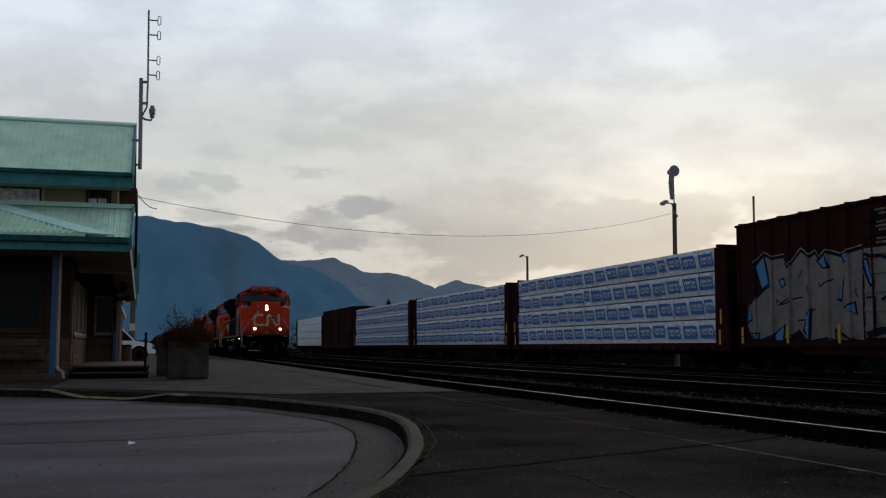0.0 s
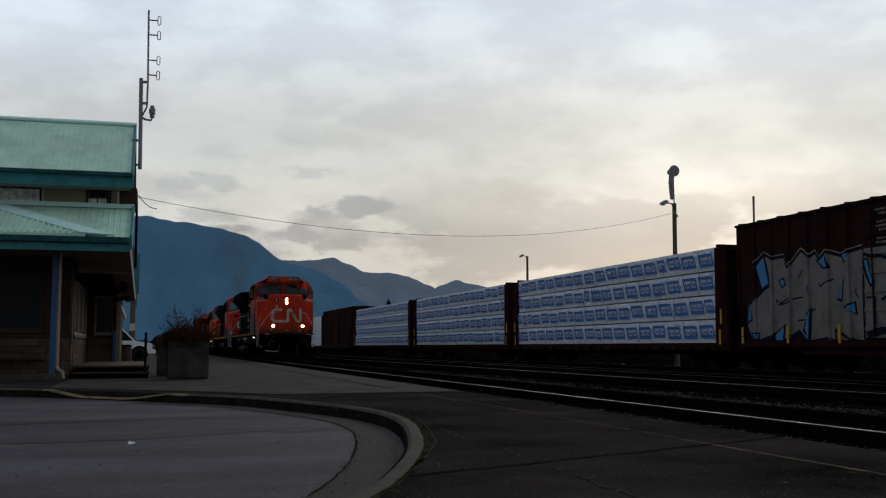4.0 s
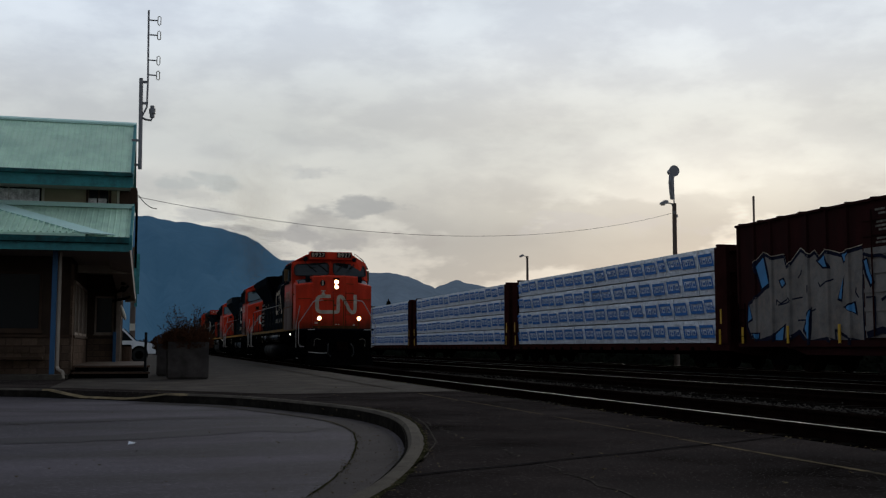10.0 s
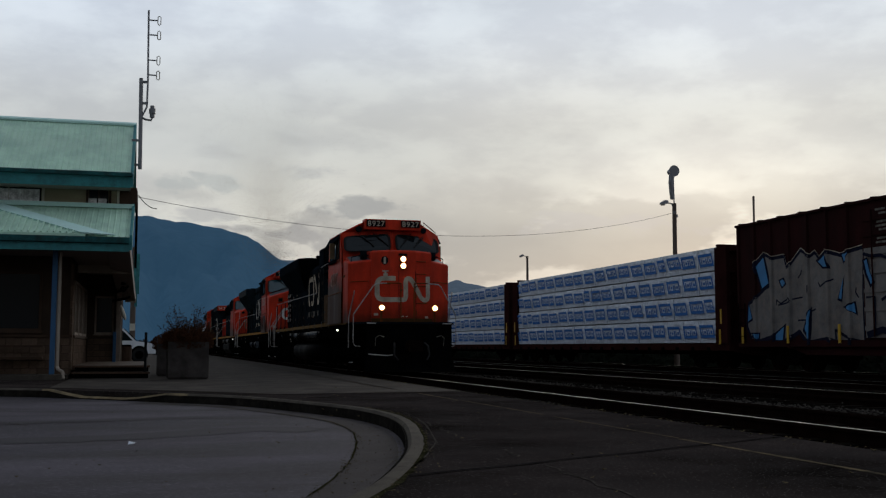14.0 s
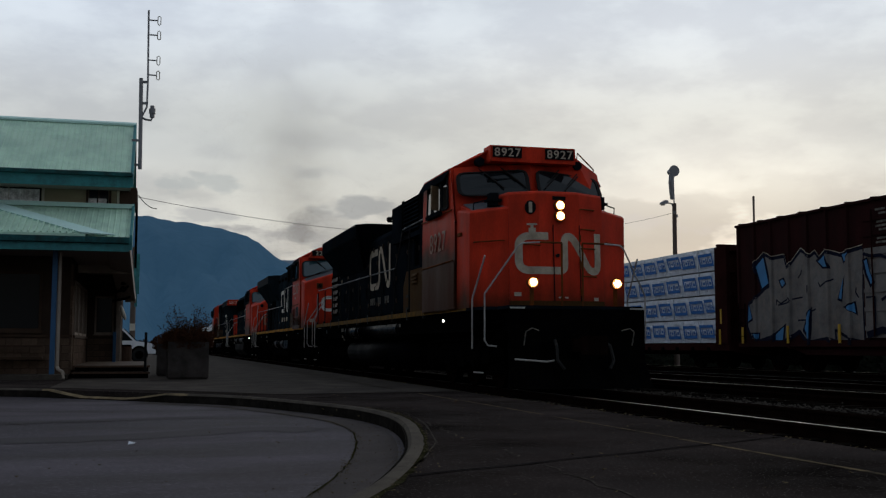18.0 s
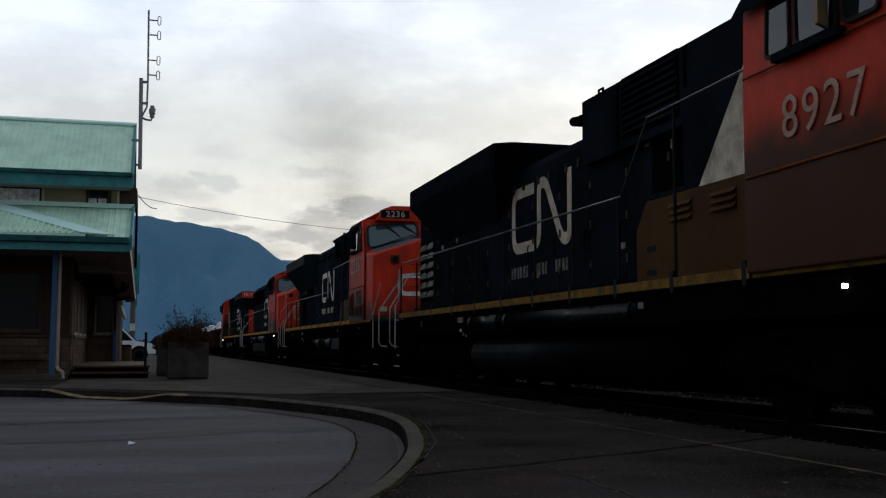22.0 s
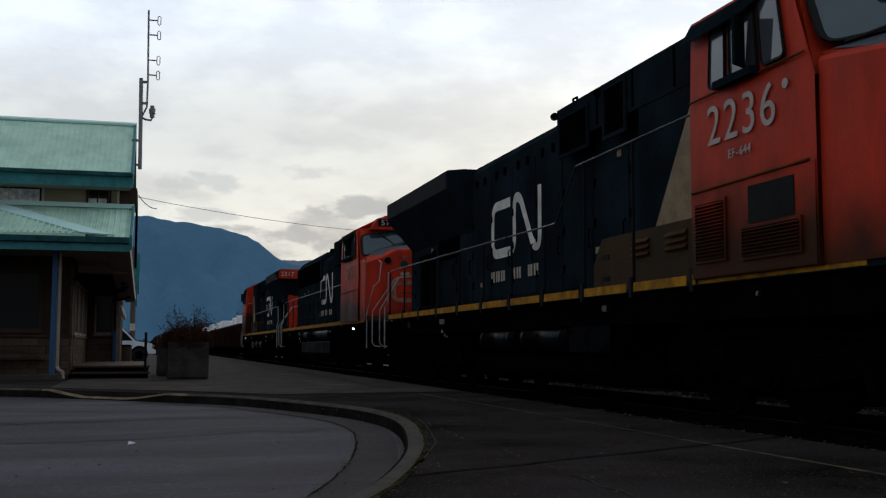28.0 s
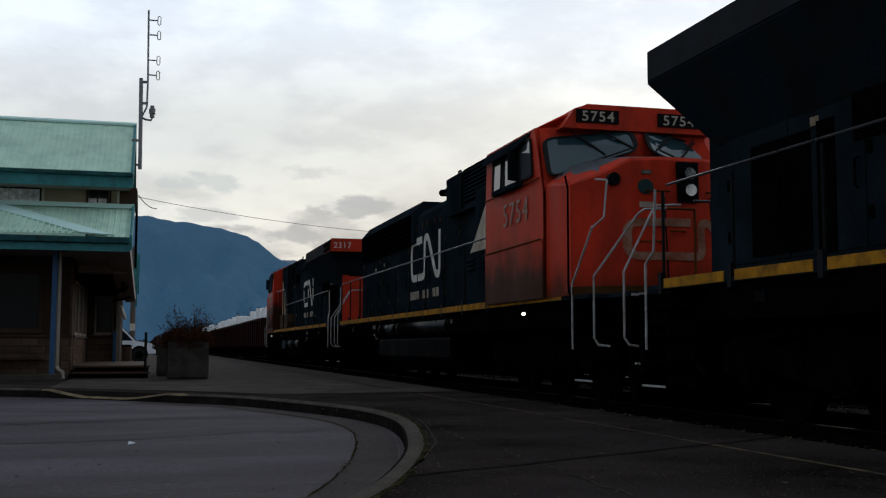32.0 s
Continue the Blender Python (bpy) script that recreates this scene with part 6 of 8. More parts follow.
def locomotive(spec, m, label):
    """A wide-cab diesel freight locomotive. spec holds what differs between the classes."""
    S = dict(hood_w=0.95, hood_z=4.1, cab_rear=4.35, blk=(4.16, 9.6, 1.10, 4.63), rad=(12.2, 18.95), hood_end=19.4, end=20.9, lit=True,
             tank=(6.9, 14.4), logo=(10.35, 13.4, 2.5, 3.65), number="8927", gm=True, rear_red=False, tall=(4.45, 6.6), tall_z=3.63, wires=True, lamp=True, roof_k=1.0, block=None, hl_z=(3.26, 3.46), board=(4.58, 4.79, 0.53, 0.29),
             win=(3.78, 3.82, 4.38, 4.28), nose=[(-1.57, 1.5, 1.5, 3.44, 3.6), (-1.57, 0.64, 0.62, 3.33, 3.6), (-0.93, 0.2, 0.26, 3.40, 3.68)], emblem=(2.25, 2.75), locker="BROWN", num_z=2.78, rail_z=2.79, screen=False, tri=1.5)
    S.update(spec)
    BLACK = SOOTY_BLACK if S["lit"] else BLUE_BLACK
    lo = thing("locomotive", m, label, "locomotive", "coupled locomotives")
    squat = Matrix.Translation((0, 0, 1.56)) @ Matrix.Diagonal((1.04, 1, S["roof_k"], 1)) @ Matrix.Translation((0, 0, -1.56))
    cr, hw, hz, end = S["cab_rear"], S["hood_w"], S["hood_z"], S["end"]
    gm = S["gm"]
    # frame, deck, sill stripe
    bm = bm_new()
    bx(bm, -1.5, 1.5, 0.5, end - 1.85, 1.12, 1.5)
    bx(bm, -1.18, 1.18, -0.75, 0.5, 1.12, 1.5)
    bx(bm, -1.18, 1.18, end - 1.85, end + 0.27, 1.12, 1.5)
    bx(bm, -0.6, 0.6, 0.0, end - 1.2, 0.95, 1.12)
    part("underframe", bm, DARK, lo, "black underframe")
    bm = bm_new()
    bx(bm, -1.55, 1.55, -0.1, end - 0.5, 1.502, 1.56)
    bx(bm, -1.27, 1.27, -0.8, -0.1, 1.502, 1.56)
    bx(bm, -1.2, 1.2, end - 0.5, end + 0.3, 1.502, 1.56)
    part("walkway", bm, BLACK, lo, "black side walkway")
    ys = [0.9, cr]
    n_st = 10
    for k in range(n_st + 1):
        ys.append(cr + 0.15 + (end - 0.8 - cr - 0.15) * k / n_st)
    for s in (-1, 1):
        for a, b in zip(ys, ys[1:]):
            bm = bm_new()
            gap = (0.05 if gm else 0.11) if b > cr + 0.1 else 0.02
            bx(bm, min(s * 1.552, s * 1.562), max(s * 1.552, s * 1.562), a + gap, b - gap, 1.515, 1.625)
            part("sill_stripe", bm, YELLOW_OLD if S["lit"] else YELLOW, lo, "grimy yellow sill stripe")
    bm = bm_new()
    fs = S["block"] or S["nose"]
    fs = [p for p in fs if p[1] < 1.2]
    fs = fs + [(-p[0], *p[1:]) for p in fs[::-1]]
    loft(bm, [[(x, y0 - 0.035, z) for x, y0, *_ in fs] + [(x, y0 + 0.1, z) for x, y0, *_ in fs[::-1]] for z in (1.562, 1.68)])
    part("front_sill", bm, BROWNL, lo, "grimy brown sill at the foot of the nose")
    # fuel tank and air reservoirs
    t0, t1 = S["tank"]
    bm = bm_new()
    prof = [(-1.05, 1.0), (-1.28, 0.96), (-1.39, 0.87), (-1.43, 0.74), (-1.43, 0.62), (-1.38, 0.48), (-1.24, 0.36), (-1.0, 0.28), (1.0, 0.28), (1.24, 0.36), (1.38, 0.48), (1.43, 0.62), (1.43, 0.74), (1.39, 0.87), (1.28, 0.96), (1.05, 1.0)]
    if not gm:
        prof = [(x, 0.28 + (z - 0.28) * 0.62) for x, z in prof]
    elif not S["lit"]:
        prof = [(-1.46, 1.02), (-1.48, 1.0), (-1.48, 0.62), (-1.2, 0.3), (1.2, 0.3), (1.48, 0.62), (1.48, 1.0), (1.46, 1.02)]
    extr(bm, prof, "y", t0, t1)
    part("fuel_tank", bm, TANK_D if gm else DARK, lo, "black fuel tank", smooth=gm and S["lit"])
    for s in (-1, 1):
        for a, b in ((t0 + 0.05, t1 - 2.2), (t1 - 2.0, t1 - 0.1)) if gm else ((8.05, 10.0), (10.45, 12.25)):
            bm = bm_new()
            rr, zz = (0.2, 1.27) if gm else (0.235, 0.97)
            rx = 1.34 if gm else 1.26
            loft(bm, [[(s * rx + r * math.cos(k * math.tau / 20), y, zz + r * math.sin(k * math.tau / 20)) for k in range(20)]
                      for r, y in ((rr * 0.6, a - 0.08), (rr * 0.9, a - 0.04), (rr, a), (rr, a + 0.12), (rr + 0.014, a + 0.125), (rr + 0.014, a + 0.175), (rr, a + 0.18),
                                   (rr, b - 0.18), (rr + 0.014, b - 0.175), (rr + 0.014, b - 0.125), (rr, b - 0.12), (rr, b), (rr * 0.9, b + 0.04), (rr * 0.6, b + 0.08))])
            part("air_reservoir", bm, TANKM, lo, "black air reservoir cylinder", smooth=True)
        if not gm:
            bm = bm_new()
            bx(bm, min(s * 1.05, s * 1.48), max(s * 1.05, s * 1.48), 6.4, 7.85, 0.76, 1.2)
            part("battery_box", bm, TANKM, lo, "black equipment box", bevel=0.02)
    loco_truck(lo, 2.9)
    loco_truck(lo, end - 4.0)
    # pilots, plough, couplers, steps, hoses
    for e, yy in ((-1, -0.85), (1, end + 0.35)):
        bm = bm_new()
        bx(bm, -1.28, 1.28, min(yy, yy - e * 0.08), max(yy, yy - e * 0.08), 0.5, 1.5)
        part("pilot_sheet", bm, DARK, lo, "black pilot sheet")
        bm = bm_new()
        loft(bm, [[(-1.26, yy, 0.62), (0, yy + e * 0.12, 0.62), (1.26, yy, 0.62), (1.26, yy - e * 0.06, 0.62), (0, yy + e * 0.04, 0.62), (-1.26, yy - e * 0.06, 0.62)],
                  [(-1.36, yy + e * 0.18, 0.11), (0, yy + e * 0.42, 0.11), (1.36, yy + e * 0.18, 0.11), (1.36, yy + e * 0.1, 0.11), (0, yy + e * 0.34, 0.11), (-1.36, yy + e * 0.1, 0.11)]])
        part("snow_plough", bm, DARK, lo, "black snow plough blade")
        coupler(lo, yy, e)
        for s in (-1, 1):
            bm = bm_new()
            bx(bm, min(s * 1.18, s * 1.2), max(s * 1.18, s * 1.2), min(yy - e * 0.58, yy - e * 1.3), max(yy - e * 0.58, yy - e * 1.3), 0.33, 1.45)
            steps = part("steps", bm, DARK, lo, "black corner steps")
            for k in range(4):
                z = 0.38 + 0.3 * k
                bm = bm_new()
                bx(bm, min(s * 1.202, s * 1.55), max(s * 1.202, s * 1.55), min(yy - e * 0.6, yy - e * 1.28), max(yy - e * 0.6, yy - e * 1.28), z - 0.02, z)
                part("step", bm, DARK, steps)
            bm = bm_new()
            bx(bm, min(s * 1.552, s * 1.562), max(s * 1.552, s * 1.562), min(yy - e * 0.65, yy - e * 1.25), max(yy - e * 0.65, yy - e * 1.25), 0.36, 0.385)
            part("step_edge", bm, HANDRAIL, steps, "white painted step edge")
            # corner handrails: vertical, then slanting up over the walkway
            ya, yb = (yy + 0.55, yy + 1.33) if e < 0 else (yy - 0.15, yy - 0.9)
            bm = bm_new()
            tube(bm, [(s * 1.35, ya + e * 0.05, 0.84), (s * 1.5, ya, 0.86), (s * 1.56, ya, 0.95), (s * 1.56, ya, 1.78), (s * 1.02, ya + e * 0.26, 2.62), (s * 0.94, ya + e * 0.28, 2.68), (s * 0.6, ya + e * 0.3, 2.70)], 0.016)
            part("corner_handrail", bm, HANDRAIL, lo, "white painted corner handrail")
            bm = bm_new()
            tube(bm, [(s * 1.56, yb, 0.8), (s * 1.56, yb, 1.72), (s * 1.5, yb + e * 0.55, 2.42), (s * 1.5, yb + e * 0.6, 2.48)] if e < 0 else [(s * 1.56, yb + 0.12, 0.8), (s * 1.56, yb + 0.12, 1.83), (s * 1.5, yb + 0.02, 1.98), (s * 1.5, yb - 0.05, 2.72)], 0.016)
            part("corner_handrail", bm, HANDRAIL, lo, "white painted corner handrail")
            if e < 0 and S["number"] == "5754":
                bm = bm_new()
                tube(bm, [(s * 1.5, yb + e * 0.6, 2.46), (s * 1.36, yb + e * 0.68, 2.6), (s * 1.3, yb + e * 0.66, 3.12), (s * 1.27, yb - 0.2, 3.2)], 0.016)
                part("shoulder_rail", bm, HANDRAIL, lo, "white painted rail up to the nose shoulder")
            bm = bm_new()
            bx(bm, min(s * 1.0, s * 1.27), max(s * 1.0, s * 1.27), min(yy + e * 0.01, yy + e * 0.03), max(yy + e * 0.01, yy + e * 0.03), 1.50, 1.53)
            part("step_edge", bm, HANDRAIL, lo, "white painted deck edge")
            bm = bm_new()
            tube(bm, [(s * 1.02, yy + e * 0.02, 0.86), (s * 1.02, yy + e * 0.12, 1.1), (s * 0.92, yy + e * 0.16, 1.16), (s * 0.78, yy + e * 0.12, 1.12)], 0.012)
            part("cable_loop", bm, FADED, lo, "pale looped jumper cable")
            bm = bm_new()
            tube(bm, [(s * 0.45, yy + e * 0.03, 0.95), (s * 0.5, yy + e * 0.25, 0.85), (s * 0.52, yy + e * 0.35, 0.6), (s * 0.42, yy + e * 0.42, 0.45)], 0.03)
            part("brake_hose", bm, RUBBER, lo, "black rubber brake hose")
        bm = bm_new()
        tube(bm, [(-1.25, yy + e * 0.2, 0.62), (-0.7, yy + e * 0.3, 0.58), (-0.55, yy + e * 0.25, 0.6)], 0.016)
        part("uncoupling_lever", bm, HANDRAIL, lo, "white uncoupling lever")
        bm = bm_new()
        tube(bm, [(-0.62, yy - e * 0.25, 2.70), (-0.2, yy - e * 0.25, 2.70)], 0.018)
        tube(bm, [(0.2, yy - e * 0.25, 2.70), (0.62, yy - e * 0.25, 2.70)], 0.018)
        for xx in (-0.2, 0.2):
            tube(bm, [(xx, yy - e * 0.25, 2.70), (xx, yy - e * 0.25, 1.55)], 0.018)
        part("end_handrail", bm, RAILGREY if e > 0 else RED_LOW, lo, "end walkway handrail")
    # nose: side walls, slanting facets and a front; the leader has a taller centre block
    shell = S["nose"]
    nose = nose_shell("nose", shell, RED_GRIMY if S["rear_red"] else RED_NOSE if S["lit"] or not gm else RED_WORN, lo, "red wide nose")
    front = shell
    if S["block"]:
        front = S["block"]
        nose_shell("nose_block", front, RED_WORN, nose, "red raised centre of the nose")
    # dull dark anti-glare sheet before the windscreen
    bm = bm_new()
    rows = [[], []]
    for x, y0, y1, z, zb in shell + [(-p[0], *p[1:]) for p in shell[::-1]]:
        if y1 < 1.4:
            rows[0].append((x * 0.93, y1 + 0.15, z + 0.075))
            rows[1].append((x * 0.93, 1.47, zb + 0.012))
    loft(bm, [rows[0], rows[1]], closed=False)
    part("antiglare_sheet", bm, ANTIGLARE, nose, "dull dark anti-glare sheet")

    def F(x, z, lift=0.012):
        """A point on the nose front at x and height z."""
        tab = [(p[0], p[1], p[2], p[3]) for p in front] + [(-p[0], p[1], p[2], p[3]) for p in front[::-1]]
        tab = [p for p in tab if p[2] < 1.2]
        for p, q in zip(tab, tab[1:]):
            if p[0] <= x <= q[0]:
                t = (x - p[0]) / max(q[0] - p[0], 1e-6)
                ya, yb, zt = (p[i] + (q[i] - p[i]) * t for i in (1, 2, 3))
                break
        else:
            ya, yb, zt = tab[0][1:]
        return Vector((x, ya + (yb - ya) * (z - 1.56) / (zt - 1.56) - lift, z))

    def nose_band(pts, w, material, label, lift=0.014):
        bm = bm_new()
        fine = []
        for p, q in zip(pts, pts[1:]):
            p, q = Vector(p), Vector(q)
            n = max(1, int((q - p).length / 0.06))
            fine += [p.lerp(q, k / n) for k in range(n)]
        fine.append(Vector(pts[-1]))
        row = []
        for i, p in enumerate(fine):
            d = (fine[min(i + 1, len(fine) - 1)] - fine[max(i - 1, 0)]).normalized()
            n = Vector((-d.y, d.x)) * w / 2
            row.append((bm.verts.new(F(p.x + n.x, p.y + n.y, lift)), bm.verts.new(F(p.x - n.x, p.y - n.y, lift))))
        for c, d in zip(row, row[1:]):
            bm.faces.new((c[0], c[1], d[1], d[0]))
        return part("emblem_band", bm, material, nose, label)

    def plate(x, z, w, h, material, name, label, lift=0.014):
        bm = bm_new()
        loft(bm, [[F(x + i * w / 2, z + j * h / 2, q) for i, j in ((-1, -1), (1, -1), (1, 1), (-1, 1))] for q in (lift, lift + 0.006)])
        return part(name, bm, material, nose, label)

    def grab(p, q, material, out=0.07):
        """A bent grab iron between two points (x, z) of the nose front."""
        bm = bm_new()
        tube(bm, [F(*p, 0.0), F(*p, out), F(*q, out), F(*q, 0.0)], 0.014)
        part("grab_iron", bm, material, nose)
    emblem = GREY_P if S["lit"] else PALE_P
    if S["block"]:
        nose_band(round_path([(-0.23, 2.88), (-0.77, 2.88), (-0.77, 2.24), (-0.07, 2.24)], 0.2), 0.14, emblem, "plain pale painted band")
        nose_band(round_path([(-0.07, 2.24), (0.08, 2.24), (0.08, 2.88), (0.24, 2.88), (0.60, 2.24), (0.80, 2.24), (0.80, 2.96)], 0.16), 0.14, emblem, "plain pale painted band", 0.016)
        # door in the nose, its seams, hinges and handle
        bm = bm_new()
        loft(bm, [[F(x, z, q) for x, z in ((-0.12, 1.66), (0.38, 1.66), (0.38, 3.08), (-0.12, 3.08))] for q in (0.002, 0.010)])
        door = part("nose_door", bm, RED_WORN, nose, "red nose door")
        for x in (-0.13, 0.39):
            bm = bm_new()
            loft(bm, [[F(x + i * 0.008, z, q) for i, z in ((-1, 1.66), (1, 1.66), (1, 3.1), (-1, 3.1))] for q in (0.004, 0.018)])
            part("door_seam", bm, BOARD, door, "dark door gap")
        for z in (1.85, 2.35, 2.85):
            bm = bm_new()
            disc(bm, F(0.39, z, 0.04), "z", 0.022, 0.13, 8)
            part("hinge", bm, RED_LOW, door)
        bm = bm_new()
        disc(bm, F(-0.06, 2.52, 0.03), "y", 0.035, 0.04, 12)
        part("door_handle", bm, STEEL, door, "round metal door latch")
        # oval vent, lifting pictogram and small plates
        bm = bm_new()
        loft(bm, [[F(-0.55 + 0.10 * math.cos(k * math.tau / 16), 3.42 + 0.13 * math.sin(k * math.tau / 16), q) for k in range(16)] for q in (0.004, 0.016)])
        part("oval_plate", bm, BOARD, nose, "dark oval plate")
        plate(-0.55, 3.42, 0.06, 0.2, GREY_P, "pictogram_plate", "pale marking plate", 0.018)
        plate(-0.53, 3.1, 0.18, 0.035, GREY_P, "pictogram_plate", "pale marking plate")
        plate(-0.53, 3.03, 0.05, 0.12, GREY_P, "pictogram_plate", "pale marking plate")
        plate(-0.53, 2.98, 0.12, 0.1, GREY_P, "pictogram_plate", "pale marking plate", 0.020)
        for x, z, w, h in ((-0.02, 1.74, 0.08, 0.03), (0.1, 1.74, 0.06, 0.03), (-0.80, 1.8, 0.12, 0.07), (0.74, 1.72, 0.1, 0.06)):
            plate(x, z, w, h, GREY_P, "pictogram_plate", "small pale marking plate", 0.022)
        plate(0.0, 3.6, 0.26, 0.07, BOARD, "vent_slot", "dark vent slot")
        for p, q in (((0.42, 3.4), (0.72, 3.4)), ((0.42, 3.02), (0.72, 3.02)), ((0.42, 2.66), (0.72, 2.66)), ((0.42, 2.14), (0.74, 2.14)), ((-0.66, 2.72), (-0.4, 2.70))):
            grab(p, q, RED_LOW)
        for s in (-1, 1):
            bm = bm_new()
            tube(bm, [(s * 1.50, 0.58, 2.78), (s * 1.50, 0.48, 2.78), (s * 1.02, 0.2, 2.8), (s * 1.0, 0.28, 2.8)], 0.014)
            part("grab_iron", bm, RED_LOW, nose)
            bm = bm_new()
            tube(bm, [(s * 1.44, 0.8, 3.42), (s * 1.44, 0.78, 3.55), (s * 1.0, 0.7, 3.66), (s * 1.0, 0.7, 3.5)], 0.014)
            part("grab_iron", bm, BLACK, nose)
            bm = bm_new()
            bx(bm, s * 1.08 - 0.08, s * 1.08 + 0.08, 0.6, 0.82, 3.5, 3.74)
            bx(bm, s * 1.08 - 0.13, s * 1.08 + 0.13, 0.56, 0.86, 3.58, 3.62)
            part("cable_box", bm, BLACK, nose, "small black box on the shoulder", bevel=0.015)
            bm = bm_new()
            bx(bm, min(s * 1.565, s * 1.60), max(s * 1.565, s * 1.60), 1.12, 1.38, 2.96, 3.02)
            part("side_latch", bm, RED_LOW, nose)
    else:
        z0, z1 = S["emblem"]
        tone = emblem if S["locker"] else FADED_RED
        nose_band(round_path([(0.02, z1), (-0.90, z1), (-0.90, z0), (0.04, z0)], 0.17), 0.115, tone, "plain pale painted band")
        nose_band(round_path([(0.04, z0), (0.17, z0), (0.17, z1), (0.31, z1), (0.66, z0), (0.83, z0), (0.83, z1 + 0.03)], 0.14), 0.115, tone, "plain pale painted band", 0.016)
        # door seams, latches and grab irons
        for x in (-0.36, 0.36):
            bm = bm_new()
            loft(bm, [[F(x + i * 0.01, z, q) for i, z in ((-1, 1.62), (1, 1.62), (1, 2.95), (-1, 2.95))] for q in (0.002, 0.012)])
            part("door_seam", bm, BOARD, nose, "dark door gap")
        for p, q in (((-0.62, 3.02), (-0.3, 3.02)), ((0.3, 3.02), (0.62, 3.02)), ((-0.72, z0 + 0.2), (-0.45, z0 + 0.2)), ((-0.3, 2.45), (-0.1, 2.45)), ((0.45, 2.45), (0.75, 2.45))):
            grab(p, q, RED_LOW)
        if gm:
            for s in (-1, 1):
                bm = bm_new()
                loft(bm, [[F(s * 0.62 + 0.11 * math.cos(k * math.tau / 16), 3.09 + 0.11 * math.sin(k * math.tau / 16), q) for k in range(16)] for q in (0.004, 0.016)])
                part("round_badge", bm, TEAL_D, nose, "dark teal round badge")
                bm = bm_new()
                disc(bm, F(s * 1.05, 3.2, 0.03), "y", 0.09, 0.1, 14)
                part("vent_box", bm, BOARD, nose, "small dark nose vent")
                plate(s * 0.6, 2.83, 0.24, 0.08, GREY_P, "notice_plate", "pale notice plate")
                plate(s * 0.6, 3.3, 0.14, 0.05, FADED, "notice_plate", "pale notice plate")
                # rounded shoulder bulge with a dark groove behind it
                bm = bm_new()
                loft(bm, [[(s * 1.572, y + 0.03 * i, z) for y, z in ((0.56, 1.6), (0.56, 3.1), (0.66, 3.3), (0.7, 3.3), (0.6, 3.1), (0.6, 1.6))] for i in (0, 1)])
                part("groove", bm, BOARD, nose, "dark groove in the nose side")
        else:
            for s in (-1, 1):
                bm = bm_new()
                c_ = F(s * 1.02, 3.17, 0.0)
                bx(bm, c_.x - 0.11, c_.x + 0.11, c_.y - 0.06, c_.y + 0.06, 3.07, 3.28)
                v_ = part("vent_box", bm, RED_LOW, nose, "square nose vent", bevel=0.01)
                bm = bm_new()
                disc(bm, (c_.x, c_.y - 0.075, 3.175), "y", 0.07, 0.05, 14)
                part("vent_tube", bm, BOARD, v_, "dark round vent opening")
                plate(s * 1.3, 1.84, 0.16, 0.13, GREY_P, "notice_plate", "pale notice plate")
    # headlights
    hz0 = S["hl_z"]
    hy = F(0, hz0[0], 0.0).y
    if not S["lit"]:
        bm = bm_new()
        bx(bm, -0.16, 0.16, hy - 0.04, hy + 0.2, hz0[0] - 0.17, hz0[1] + 0.17)
        part("headlight_housing", bm, BOARD, nose, "dark headlight housing", bevel=0.02)
    for z in hz0:
        yy = F(0, z, 0.0).y - (0.0 if S["lit"] else 0.05)
        bm = bm_new()
        disc(bm, (0, yy - 0.02, z), "y", 0.112, 0.08, 24)
        h_ = part("headlight", bm, RED_LOW if S["lit"] else BOARD, nose, "round headlight")
        bm = bm_new()
        disc(bm, (0, yy - 0.066, z), "y", 0.086, 0.02, 24, 0.075)
        part("lens", bm, LAMP_HALO if S["lit"] else LENS, h_, "reflector ring with the lamp's halo put in as glow" if S["lit"] else "clear lens")
        if S["lit"]:
            bm = bm_new()
            disc(bm, (0, yy - 0.08, z), "y", 0.06, 0.012, 20, 0.045)
            part("bulb", bm, LAMP_ON, h_, "shining sealed beam")
    for s in (-1, 1) if S["lit"] else ():
        bm = bm_new()
        disc(bm, (s * 0.80, -0.70, 1.97), "y", 0.112, 0.09, 24, 0.10)
        d_ = part("ditch_light", bm, RED_LOW, lo, "round ditch light above the sill")
        bm = bm_new()
        disc(bm, (s * 0.80, -0.755, 1.97), "y", 0.086, 0.02, 24)
        part("lens", bm, LAMP_HALO, d_, "reflector ring with the lamp's halo put in as glow")
        bm = bm_new()
        disc(bm, (s * 0.80, -0.769, 1.97), "y", 0.056, 0.012, 20, 0.045)
        part("bulb", bm, LAMP_ON, d_, "shining sealed beam")
        bm = bm_new()
        bx(bm, s * 0.80 - 0.03, s * 0.80 + 0.03, -0.69, -0.64, 1.56, 1.9)
        part("bracket", bm, RED_LOW, d_)
    # cab
    fb = [(-1.55, 1.5, 1.56), (-1.55, 1.5, 3.3), (-1.52, 1.95, 4.40), (-0.98, 1.75, 4.70), (-0.8, 1.6, 4.74)]
    ring_f = [(x, y, z) for x, y, z in fb] + [(-x, y, z) for x, y, z in fb[::-1]]
    ring_r = [(x, cr, z) for x, y, z in fb] + [(-x, cr, z) for x, y, z in fb[::-1]]
    bm = bm_new()
    loft(bm, [ring_f, ring_r])
    cab = part("cab", bm, RED_GRIMY if S["lit"] or S["rear_red"] else RED_MIDG, lo, "red cab with sloped roof edges", bevel=0.02)
    cab.matrix_basis = squat
